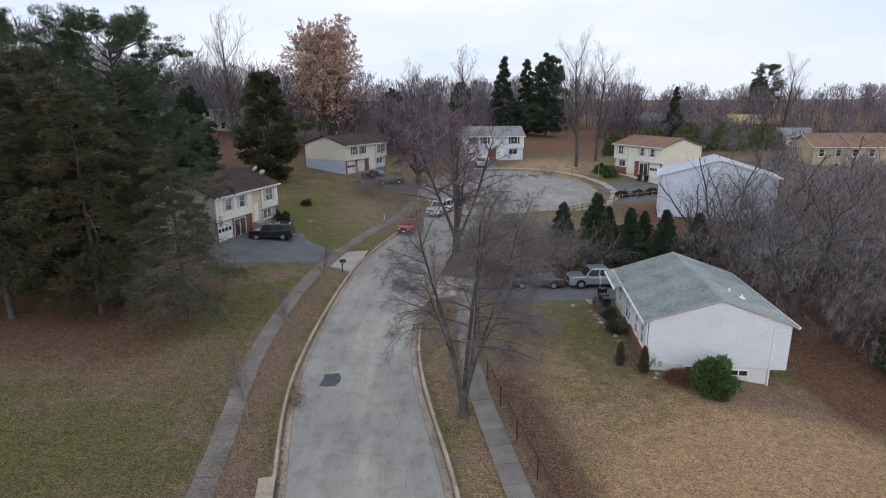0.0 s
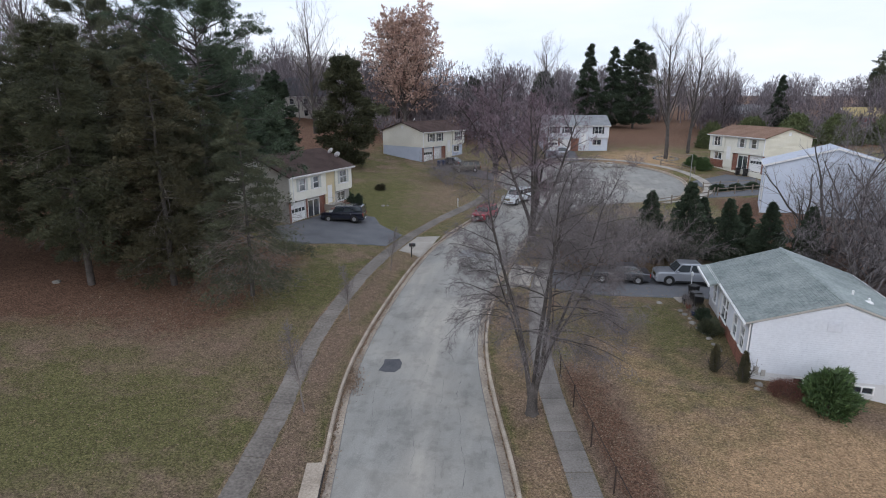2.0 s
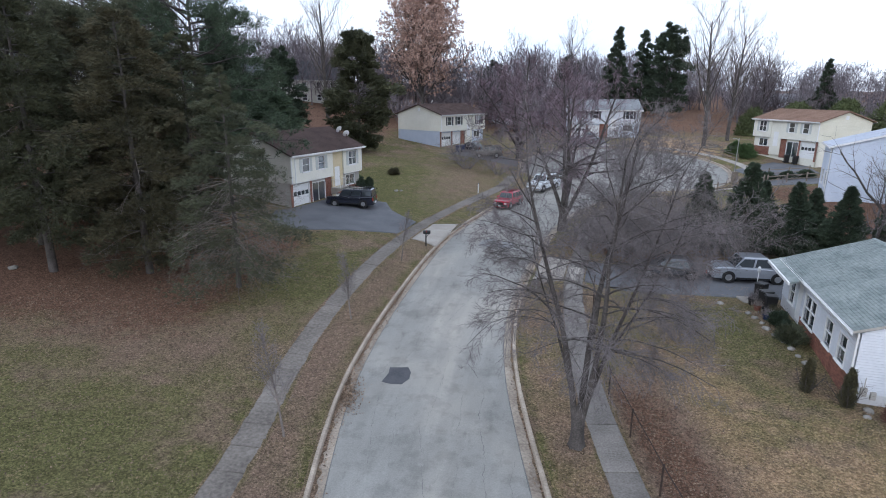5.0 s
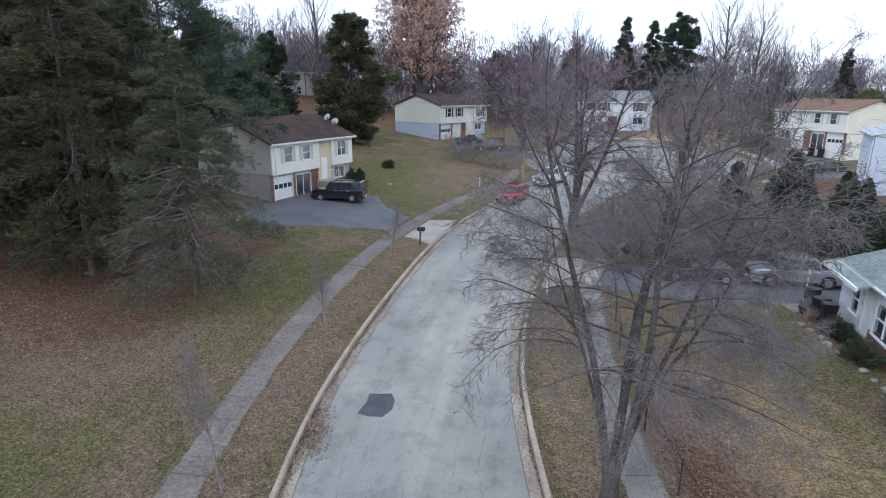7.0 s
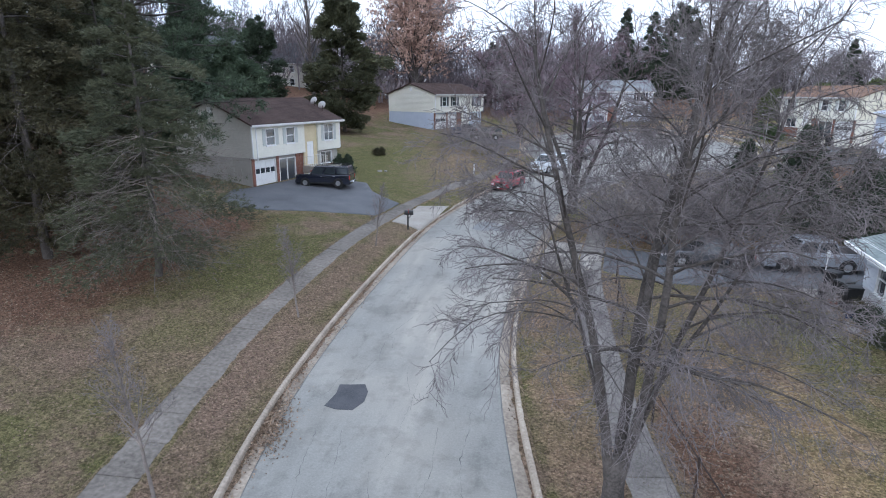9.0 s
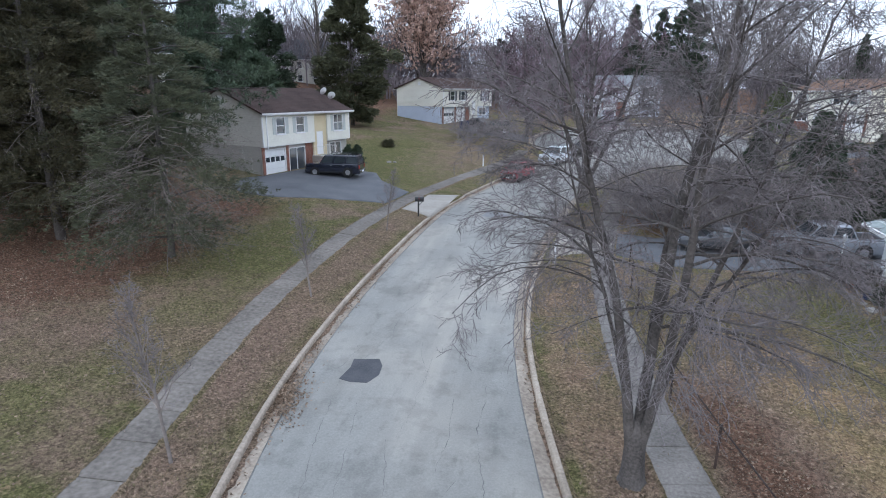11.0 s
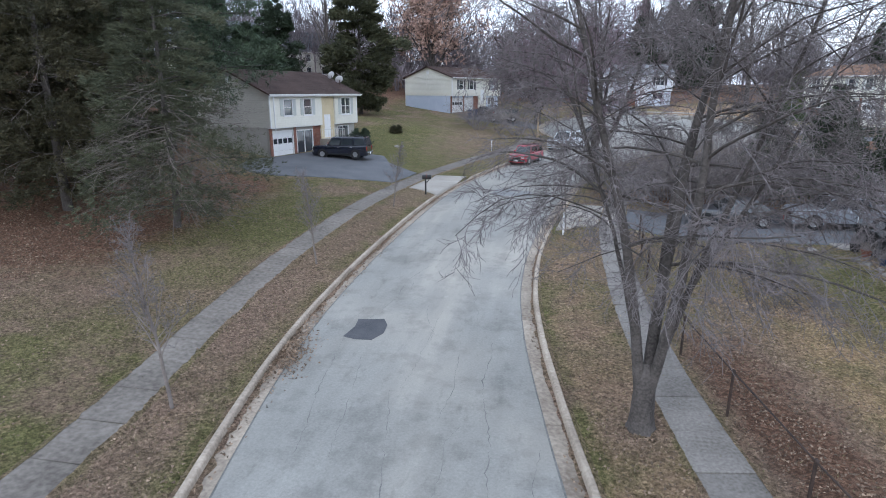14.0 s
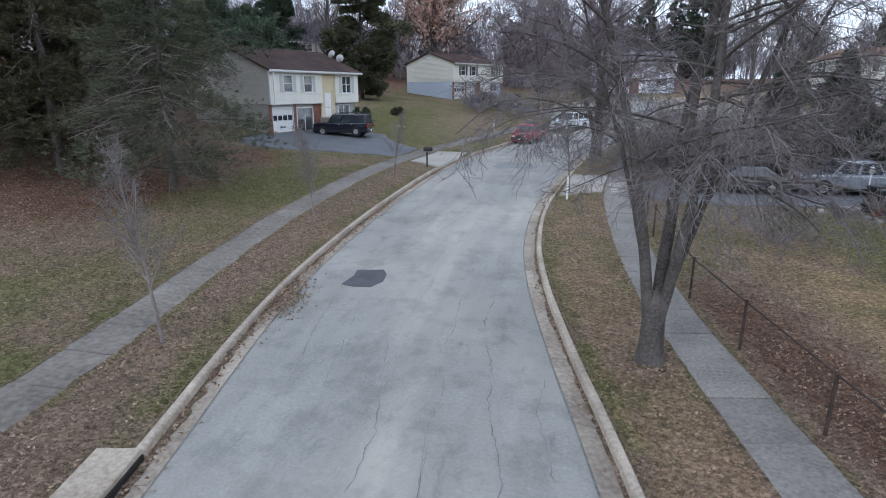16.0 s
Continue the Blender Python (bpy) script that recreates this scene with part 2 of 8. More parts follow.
# ---- mesh building ----
class Geo:
    """Vertices and faces of one mesh."""

    def __init__(self):
        self.v, self.f = [], []

    def add(self, verts, faces):
        k = len(self.v)
        self.v.extend(tuple(p) for p in verts)
        self.f.extend(tuple(i + k for i in f) for f in faces)
        return self

    def box(self, x0, y0, z0, x1, y1, z1):
        return self.add([(x0, y0, z0), (x1, y0, z0), (x1, y1, z0), (x0, y1, z0), (x0, y0, z1), (x1, y0, z1), (x1, y1, z1), (x0, y1, z1)],
                        [(3, 2, 1, 0), (4, 5, 6, 7), (0, 1, 5, 4), (1, 2, 6, 5), (2, 3, 7, 6), (3, 0, 4, 7)])

    def cbox(self, x0, y0, z0, x1, y1, z1, c=0.02):
        """A box with chamfered edges."""
        lo, hi = (x0, y0, z0), (x1, y1, z1)
        bm = bmesh.new()
        bmesh.ops.create_cube(bm, size=1)
        for v in bm.verts:
            v.co = [lo[i] + (hi[i] - lo[i]) * (v.co[i] + 0.5) for i in range(3)]
        c = min(c, 0.45 * min(hi[i] - lo[i] for i in range(3)))
        bmesh.ops.bevel(bm, geom=bm.edges[:], offset=c, segments=1, affect="EDGES")
        bm.verts.ensure_lookup_table()
        self.add([v.co[:] for v in bm.verts], [[v.index for v in f.verts] for f in bm.faces])
        bm.free()
        return self

    def prism(self, outline, lo, hi, axis="y"):
        """An outline in two axes, pulled along the third."""
        n = len(outline)
        put = {"y": lambda a, b, c: (a, c, b), "z": lambda a, b, c: (a, b, c), "x": lambda a, b, c: (c, a, b)}[axis]
        verts = [put(a, b, lo) for a, b in outline] + [put(a, b, hi) for a, b in outline]
        faces = [tuple(range(n)), tuple(range(2 * n - 1, n - 1, -1))] + [(i, i + n, (i + 1) % n + n, (i + 1) % n) for i in range(n)]
        return self.add(verts, faces)

    def tube(self, pts, radii, n=6, cap=True):
        pts = [Vector(p) for p in pts]
        if not hasattr(radii, "__len__"):
            radii = [radii] * len(pts)
        verts, faces = [], []
        for i, p in enumerate(pts):
            d = (pts[min(i + 1, len(pts) - 1)] - pts[max(i - 1, 0)]).normalized()
            a = d.orthogonal().normalized() if i == 0 else (a - d * a.dot(d)).normalized()
            b = d.cross(a)
            verts += [p + (a * math.cos(6.28319 * k / n) + b * math.sin(6.28319 * k / n)) * radii[i] for k in range(n)]
            if i:
                faces += [((i - 1) * n + k, (i - 1) * n + (k + 1) % n, i * n + (k + 1) % n, i * n + k) for k in range(n)]
        if cap:
            faces += [tuple(range(n - 1, -1, -1)), tuple(range((len(pts) - 1) * n, len(pts) * n))]
        return self.add(verts, faces)

    def lathe(self, rings, centre, n=12, axis="z"):
        """Rings of (radius, height) about an axis."""
        put = {"z": lambda a, b, c: (a, b, c), "y": lambda a, b, c: (a, c, b), "x": lambda a, b, c: (c, a, b)}[axis]
        verts, faces = [], []
        for i, (r, h) in enumerate(rings):
            for k in range(n):
                p = put(r * math.cos(6.28319 * k / n), r * math.sin(6.28319 * k / n), h)
                verts.append([p[j] + centre[j] for j in range(3)])
            if i:
                faces += [((i - 1) * n + k, (i - 1) * n + (k + 1) % n, i * n + (k + 1) % n, i * n + k) for k in range(n)]
        faces += [tuple(range(n - 1, -1, -1)), tuple(range((len(rings) - 1) * n, len(rings) * n))]
        return self.add(verts, faces)


def mesh_data(name, geo, mat, smooth=False):
    me = bpy.data.meshes.new(name)
    me.from_pydata(geo.v, [], geo.f)
    me.materials.append(mat)
    if smooth:
        me.polygons.foreach_set("use_smooth", [True] * len(me.polygons))
    me.update()
    return me


def part(name, geo, mat, parent=None, label="", smooth=False):
    """One mesh object under a thing or a part."""
    ob = new(name, mesh_data(name, geo, mat, smooth))
    ob.parent = parent
    return tagged(ob, label)


def thing(name, label, category, m=None, group="", kind=""):
    ob = new(name)
    ob.matrix_world = m if m is not None else Matrix()
    return tagged(ob, label, category, group, kind)


def solo(name, geo, mat, label, category, m=None, group="", kind="", smooth=False):
    """A thing of one mesh."""
    ob = part(name, geo, mat, None, "", smooth)
    if m is not None:
        ob.matrix_world = m
    return tagged(ob, label, category, group, kind)


def soup(name, verts, faces, mat, parent=None, label="", smooth=False):
    """One mesh from arrays of vertices and of equal-sided faces."""
    me = bpy.data.meshes.new(name)
    verts, faces = np.asarray(verts, np.float32), np.asarray(faces, np.int32)
    k = faces.shape[1]
    me.vertices.add(len(verts))
    me.vertices.foreach_set("co", verts.ravel())
    me.loops.add(faces.size)
    me.loops.foreach_set("vertex_index", faces.ravel())
    me.polygons.add(len(faces))
    me.polygons.foreach_set("loop_start", np.arange(0, faces.size, k, dtype=np.int32))
    if smooth:
        me.polygons.foreach_set("use_smooth", np.ones(len(faces), bool))
    me.materials.append(mat)
    me.update(calc_edges=True)
    ob = new(name, me)
    ob.parent = parent
    return tagged(ob, label)


# ---- lie of the land ----
def between(v, table):
    """A value between the rows of a short table, rounded off."""
    if v <= table[0][0]:
        (a, p), (b, q) = table[0], table[1]
        return p + (q - p) * (v - a) / (b - a)
    for (a, p), (b, q) in zip(table, table[1:]):
        if v <= b:
            return p + (q - p) * (v - a) / (b - a)
    return table[-1][1]


def eased(v, table, r=2.5):
    return sum(between(v + d * r, table) for d in (-1, -0.5, 0, 0.5, 1)) / 5


RISE = [(-200, -1.5), (20, -0.1), (30, -0.02), (34, 0.05), (38, 0.28), (45, 0.65), (54, 1.0), (68, 1.25), (76, 1.6), (90, 2.9), (105, 4.4), (118, 5.4), (130, 6.2), (200, 9.0), (420, 12.0), (1800, 20.0)]
LEFT_EDGE = [(-200, 9.5), (0, -6.2), (20, -7.75), (23.5, -8.35), (26.5, -9.05), (29.5, -9.68), (32.5, -10.18), (36, -10.42), (40, -10.48), (44, -10.38), (50, -10.15), (56, -9.75), (61, -9.0), (66, -7.75), (71, -6.4), (76, -4.6), (80, -3.2)]
RIGHT_EDGE = [(-200, 18.5), (0, 2.1), (23, 0.25), (25.2, -0.04), (27, -0.48), (29.3, -0.93), (32, -1.46), (36, -2.12), (40, -2.4), (45, -2.2), (50, -1.6), (56, -0.65), (63, 0.6), (70, 2.9), (75, 5.6), (78.3, 8.2)]
CUL = (9.6, 93.2, 14.3)
END = CUL[1] + CUL[2] - 0.05


def left_edge(y):
    if y > 80:
        k = min(1, (y - 80) / 5)
        arc = CUL[0] - math.sqrt(max(0, CUL[2] ** 2 - (y - CUL[1]) ** 2))
        return (1 - k) * (-3.2 + 0.30 * (y - 80)) + k * arc
    return eased(y, LEFT_EDGE)


def right_edge(y):
    if y > 78.3:
        k = min(1, (y - 78.3) / 4)
        arc = CUL[0] + math.sqrt(max(0, CUL[2] ** 2 - (y - CUL[1]) ** 2))
        return (1 - k) * (8.2 + 0.9 * (y - 78.3)) + k * arc
    return eased(y, RIGHT_EDGE)


def step(a, b, v):
    k = min(1, max(0, (v - a) / (b - a)))
    return k * k * (3 - 2 * k)


def level(y):
    return eased(y, RISE, 4)


def ground(x, y):
    z = level(y)
    yy = min(y, 92)
    u, v = left_edge(yy) - x, x - right_edge(yy)
    if y > 92:
        u, v = u - (y - 92) * 0.12, v - (y - 92) * 0.2
    if u > 0:
        z += 0.095 * min(u, 75) + 0.0012 * max(0, min(u, 58) - 14) ** 2
        z -= 0.3 * step(80, 100, y) * min(u, 20) * 0.15
    if v > 0:
        k = step(53, 68, y) * (1 - step(70, 104, y))
        z += (0.018 + 0.068 * k) * min(v, 26)
        z -= 0.52 * step(2.5, 7, v) * (1 - step(18, 26, v)) * step(42, 49, y) * (1 - step(53, 61, y))
        z -= 2.2 * math.exp(-(((x - 28) / 9) ** 2) - (((y - 31) / 11) ** 2))
        z -= 0.03 * max(0, min(v, 120) - 26) * (1 - step(100, 220, y))
    if y > 60:
        z += 0.25 * noise.noise((x * 0.03, y * 0.03, 0))
    return z


def on(x, y, dz=0.0, turn=0.0):
    """A pose on the ground."""
    return pose(x, y, ground(x, y) + dz, 0, 0, turn)


# ---- ground sheet ----
def ground_material():
    m = bpy.data.materials.new("winter_lawn")
    m.use_nodes = True
    n, l = m.node_tree.nodes, m.node_tree.links
    b = n["Principled BSDF"]
    b.inputs["Roughness"].default_value = 0.95
    b.inputs["Specular IOR Level"].default_value = 0.15
    geo = n.new("ShaderNodeNewGeometry")

    def tex(scale, detail=5, rough=0.6):
        t = n.new("ShaderNodeTexNoise")
        t.inputs["Scale"].default_value, t.inputs["Detail"].default_value, t.inputs["Roughness"].default_value = scale, detail, rough
        l.new(geo.outputs["Position"], t.inputs["Vector"])
        return t.outputs["Fac"]

    def mix(f, a, c):
        t = n.new("ShaderNodeMix")
        t.data_type = "RGBA"
        for s, v in (("Factor", f), ("A", a), ("B", c)):
            if isinstance(v, tuple):
                t.inputs[s].default_value = (*v, 1)
            else:
                l.new(v, t.inputs[s])
        return t.outputs["Result"]

    def rng(v, a, c, lo=0.0, hi=1.0):
        t = n.new("ShaderNodeMapRange")
        for s, q in (("From Min", a), ("From Max", c), ("To Min", lo), ("To Max", hi)):
            t.inputs[s].default_value = q
        l.new(v, t.inputs["Value"])
        return t.outputs["Result"]

    def math_node(op, a, c):
        t = n.new("ShaderNodeMath")
        t.operation = op
        for i, v in enumerate((a, c)):
            if isinstance(v, (int, float)):
                t.inputs[i].default_value = v
            else:
                l.new(v, t.inputs[i])
        return t.outputs[0]

    def zone(name):
        t = n.new("ShaderNodeAttribute")
        t.attribute_name = name
        return t.outputs["Fac"]

    big, mid, fine, tiny = tex(0.13), tex(0.9), tex(11, 5, 0.7), tex(40, 4, 0.75)
    grain = rng(math_node("ADD", math_node("MULTIPLY", fine, 0.5), math_node("MULTIPLY", tiny, 0.5)), 0.40, 0.62)
    olive = mix(grain, (0.076, 0.060, 0.034), (0.335, 0.265, 0.155))
    green = mix(grain, (0.058, 0.062, 0.022), (0.250, 0.232, 0.100))
    straw = mix(grain, (0.285, 0.175, 0.098), (0.63, 0.44, 0.265))
    leaf = mix(grain, (0.105, 0.070, 0.052), (0.415, 0.30, 0.222))
    wood = mix(grain, (0.076, 0.043, 0.029), (0.285, 0.170, 0.115))
    c = mix(rng(math_node("ADD", big, math_node("MULTIPLY", mid, 0.5)), 0.60, 0.82), olive, green)
    c = mix(math_node("MULTIPLY", rng(tex(0.30, 8, 0.65), 0.47, 0.60), 0.85), c, leaf)
    for name, col, edge in (("green", green, 0.25), ("straw", straw, 0.35), ("leaf", leaf, 0.4), ("wood", wood, 0.3)):
        f = rng(math_node("ADD", zone(name), math_node("MULTIPLY", math_node("SUBTRACT", math_node("ADD", mid, math_node("MULTIPLY", fine, 0.6)), 0.8), 1.3)), 0.5 - edge, 0.5 + edge)
        c = mix(f, c, col)
    for size, lo, hi in ((13.0, 0.66, 1.36), (2.6, 0.90, 1.10)):
        vo = n.new("ShaderNodeTexVoronoi")
        vo.inputs["Scale"].default_value = size
        l.new(geo.outputs["Position"], vo.inputs["Vector"])
        sp = n.new("ShaderNodeSeparateColor")
        l.new(vo.outputs["Color"], sp.inputs["Color"])
        sc = n.new("ShaderNodeVectorMath")
        sc.operation = "SCALE"
        l.new(c, sc.inputs[0])
        l.new(rng(sp.outputs["Red"], 0, 1, lo, hi), sc.inputs["Scale"])
        c = sc.outputs["Vector"]
    l.new(c, b.inputs["Base Color"])
    bp = n.new("ShaderNodeBump")
    bp.inputs["Strength"].default_value, bp.inputs["Distance"].default_value = 0.8, 0.06
    l.new(grain, bp.inputs["Height"])
    l.new(bp.outputs["Normal"], b.inputs["Normal"])
    return m


GROUND = ground_material()


def blob(x, y, cx, cy, rx, ry):
    return math.exp(-(((x - cx) / rx) ** 2) - (((y - cy) / ry) ** 2))


def zones(x, y):
    """How far the ground is green grass, straw-coloured grass, leaf litter and woodland floor."""
    le, re = left_edge(min(y, 92)), right_edge(min(y, 92))
    u, v = le - x, x - re
    green = 1.0 * blob(x, y, -16.5, 44, 5, 5) + 0.5 * blob(x, y, -21, 23, 6, 4) + 0.5 * blob(x, y, -24, 31, 3, 1.5) + 0.35 * blob(x, y, 7.5, 36, 1.6, 3) + 1.6 * blob(x, y, -16, 72, 8, 11) + 0.5 * blob(x, y, -17, 27, 5, 4) + 0.9 * blob(x, y, 9.5, 42, 2.0, 4.5) + 0.8 * blob(x, y, 21, 76, 6, 5) + 0.4 * blob(x, y, -22, 23, 5, 6)
    straw = 1.8 * blob(x, y, 17, 20, 11.5, 11) + 0.45 * blob(x, y, 5.8, 35, 2.2, 5) + 0.9 * blob(x, y, 20, 110, 8, 10) + 0.28 * step(0.1, 0.5, v) * (1 - step(2.3, 2.9, v)) * (1 - step(44, 54, y))
    straw += 0.5 * (blob(x, y, -10.6, 28.0, 0.7, 0.9) + blob(x, y, -11.7, 39.2, 0.6, 0.8) + blob(x, y, -11.3, 49.6, 0.5, 0.7))
    leaf = (0.72 * step(0.1, 1.0, u) * (1 - step(2.0, 3.0, u)) + 0.34 * step(0.1, 0.6, v) * (1 - step(2.5, 3.2, v))) * (1 - step(50, 60, y)) + 1.0 * blob(x, y, 4.4, 30, 1.4, 9) + 0.9 * blob(x, y, 19.5, 32.2, 5, 1.6)
    leaf += 0.75 * blob(x, y, -21, 34, 9, 3.0) + 0.5 * blob(x, y, 6, 44, 3, 3) + 0.7 * blob(x, y, -11, 78, 5, 12)
    wood = step(-17, -22, x) * step(30, 38, y) * (1 - step(50, 56, y)) + 1.1 * step(21, 24, x) * step(26, 34, y) * (1 - step(70, 90, y)) + 0.9 * step(112, 135, y) + step(-24, -34, x) * step(28, 42, y)
    wood += 0.9 * blob(x, y, 7, 57, 7, 4) + 0.6 * blob(x, y, 14, 104, 8, 7)
    leaf += 1.0 * step(3.6, 4.0, v) * (1 - step(5.0, 6.6, v)) * (1 - step(32, 38, y)) + 0.7 * blob(x, y, 0.5, 30.0, 0.9, 0.9)
    wood += 0.9 * step(3.7, 4.0, v) * (1 - step(5.0, 7.4, v)) * (1 - step(32, 38, y))
    straw *= 1 - 0.8 * step(3.6, 4.0, v) * (1 - step(5.0, 6.6, v)) * (1 - step(32, 38, y))
    return [max(0.0, min(1.0, q)) for q in (green, straw, leaf, wood)]


def build_ground():
    ys = [-900, -500, -250, -120, -60, -30, -10] + [float(v) for v in np.arange(0, 70, 0.8)] + [float(v) for v in np.arange(70, 107, 0.6)] + [END]
    out = [0.0, 0.25, 0.6, 1.0, 1.5, 2.0, 2.6, 3.2, 3.8] + [4.5 + 0.9 * i for i in range(28)] + [31, 34, 38, 43, 49, 56, 64, 74, 88, 105, 130, 170, 230, 330, 500, 800, 1300]
    m = len(out)
    verts, faces = [], []
    for y in ys:
        le, re = left_edge(y), right_edge(y)
        row = [(le - d, y) for d in reversed(out)] + [(le + 0.02, y), (re - 0.02, y)] + [(re + d, y) for d in out]
        for i, (x, yy) in enumerate(row):
            z = ground(x, yy)
            if i in (m, m + 1):
                z = level(y) - 0.4
            verts.append((x, yy, z))
    w = 2 * m + 2
    for r in range(len(ys) - 1):
        for i in range(w - 1):
            a = r * w + i
            faces.append((a, a + 1, a + w + 1, a + w))
    # beyond the turning circle
    base = (len(ys) - 1) * w
    last = [verts[base + i][0] for i in range(w)]
    far = [108.5, 110.5, 113, 116, 120, 125, 131, 138, 147, 158, 172, 190, 215, 250, 300, 370, 470, 620, 850, 1200, 1800]
    for y in far:
        for x in last:
            verts.append((x, y, ground(x, y)))
    for r in range(len(far)):
        for i in range(w - 1):
            a = base + r * w + i
            faces.append((a, a + 1, a + w + 1, a + w))
    g = Geo()
    g.v, g.f = verts, faces
    ob = part("ground", g, GROUND, None, "", True)
    tagged(ob, "winter lawns with leaf litter, rising to a wooded hillside", "ground", kind="structure")
    z = [zones(x, y) for x, y, _ in verts]
    for k, name in enumerate(("green", "straw", "leaf", "wood")):
        at = ob.data.attributes.new(name, "FLOAT", "POINT")
        at.data.foreach_set("value", [q[k] for q in z])


build_ground()


# ---- road ----
def road_material():
    m = material("old_asphalt", (0.206, 0.203, 0.189), (0.287, 0.281, 0.262), 0.88, 0.25, 16, 0.3)
    n, l = m.node_tree.nodes, m.node_tree.links
    b = n["Principled BSDF"]
    src = b.inputs["Base Color"].links[0].from_socket
    geo = n.new("ShaderNodeNewGeometry")
    mp = n.new("ShaderNodeMapping")
    mp.inputs["Scale"].default_value = (1.0, 0.14, 1.0)
    mp.inputs["Rotation"].default_value = (0, 0, radians(-8))
    t = n.new("ShaderNodeTexNoise")
    t.inputs["Scale"].default_value, t.inputs["Detail"].default_value = 1.4, 8
    l.new(geo.outputs["Position"], mp.inputs["Vector"])
    l.new(mp.outputs["Vector"], t.inputs["Vector"])
    r = n.new("ShaderNodeMapRange")
    for s, q in (("From Min", 0.3), ("From Max", 0.72), ("To Min", 0.88), ("To Max", 1.09)):
        r.inputs[s].default_value = q
    l.new(t.outputs["Fac"], r.inputs["Value"])
    warm = n.new("ShaderNodeTexNoise")
    warm.inputs["Scale"].default_value, warm.inputs["Detail"].default_value = 0.16, 4
    l.new(geo.outputs["Position"], warm.inputs["Vector"])
    wr = n.new("ShaderNodeMapRange")
    wr.inputs["From Min"].default_value, wr.inputs["From Max"].default_value = 0.46, 0.66
    l.new(warm.outputs["Fac"], wr.inputs["Value"])
    mix = n.new("ShaderNodeMix")
    mix.data_type = "RGBA"
    mix.inputs["B"].default_value = (0.345, 0.322, 0.285, 1)
    dust = n.new("ShaderNodeAttribute")
    dust.attribute_name = "dust"
    both = n.new("ShaderNodeMath")
    both.operation = "MULTIPLY_ADD"
    both.use_clamp = True
    l.new(dust.outputs["Fac"], both.inputs[0])
    l.new(t.outputs["Fac"], both.inputs[1])
    half = n.new("ShaderNodeMath")
    half.operation = "MULTIPLY"
    half.inputs[1].default_value = 0.6
    l.new(wr.outputs["Result"], half.inputs[0])
    l.new(half.outputs[0], both.inputs[2])
    l.new(both.outputs[0], mix.inputs["Factor"])
    l.new(src, mix.inputs["A"])
    sc = n.new("ShaderNodeVectorMath")
    sc.operation = "SCALE"
    l.new(mix.outputs["Result"], sc.inputs[0])
    l.new(r.outputs["Result"], sc.inputs["Scale"])
    def rough_noise(scale, detail, lo, hi, a, c, stretch=1.0):
        mp2 = n.new("ShaderNodeMapping")
        mp2.inputs["Scale"].default_value = (1.0, stretch, 1.0)
        mp2.inputs["Rotation"].default_value = (0, 0, radians(-10))
        q = n.new("ShaderNodeTexNoise")
        q.inputs["Scale"].default_value, q.inputs["Detail"].default_value, q.inputs["Roughness"].default_value = scale, detail, 0.68
        g = n.new("ShaderNodeMapRange")
        for k, w in (("From Min", lo), ("From Max", hi), ("To Min", a), ("To Max", c)):
            g.inputs[k].default_value = w
        l.new(geo.outputs["Position"], mp2.inputs["Vector"])
        l.new(mp2.outputs["Vector"], q.inputs["Vector"])
        l.new(q.outputs["Fac"], g.inputs["Value"])
        return g.outputs["Result"]

    col = sc.outputs["Vector"]
    for f in (rough_noise(0.75, 6, 0.50, 0.62, 1.05, 0.86), rough_noise(2.6, 5, 0.58, 0.68, 1.0, 0.84, 0.35), rough_noise(1.7, 6, 0.60, 0.72, 1.0, 1.16), rough_noise(30, 3, 0.3, 0.7, 0.93, 1.07)):
        more = n.new("ShaderNodeVectorMath")
        more.operation = "SCALE"
        l.new(col, more.inputs[0])
        l.new(f, more.inputs["Scale"])
        col = more.outputs["Vector"]
    l.new(col, b.inputs["Base Color"])
    return m


ROAD = road_material()
GUT, KW = 0.64, 0.17


def crown(x, y):
    """Height of the road's surface."""
    le, re = left_edge(y), right_edge(y)
    k = (x - le) / max(0.1, re - le)
    return level(y) - 0.10 + 0.28 * max(0, k * (1 - k)) * min(1, (re - le) / 8)


def outline(side):
    """Points along the outer line of a kerb, with the way inwards to the road."""
    if side == "left":
        pts = [(left_edge(y), y) for y in np.arange(-60, 86, 0.75)]
        a0 = math.atan2(pts[-1][1] - CUL[1], pts[-1][0] - CUL[0])
        a0 = a0 + 2 * math.pi if a0 < 0 else a0
        arc = [(CUL[0] + CUL[2] * math.cos(a), CUL[1] + CUL[2] * math.sin(a)) for a in np.arange(a0 - 0.05, 0.5 * math.pi, -0.05)]
        pts += arc
    else:
        pts = [(right_edge(y), y) for y in np.arange(-60, 82.5, 0.75)]
        a0 = math.atan2(pts[-1][1] - CUL[1], pts[-1][0] - CUL[0])
        pts += [(CUL[0] + CUL[2] * math.cos(a), CUL[1] + CUL[2] * math.sin(a)) for a in np.arange(a0 + 0.05, 0.5 * math.pi, 0.05)]
    s = 1 if side == "left" else -1
    res = []
    for i, p in enumerate(pts):
        q, r = pts[max(0, i - 1)], pts[min(len(pts) - 1, i + 1)]
        dx, dy = r[0] - q[0], r[1] - q[1]
        h = math.hypot(dx, dy) or 1
        res.append((p[0], p[1], s * dy / h, -s * dx / h))
    return res


def cut_kerb(side, x, y):
    """How much the kerb is lowered, for driveway aprons."""
    if side == "left":
        return step(53.6, 55.2, y) * (1 - step(61.0, 62.6, y)) if x < 0 else 0
    return step(46.2, 47.6, y) * (1 - step(52.6, 54.0, y)) if y < 70 else 0


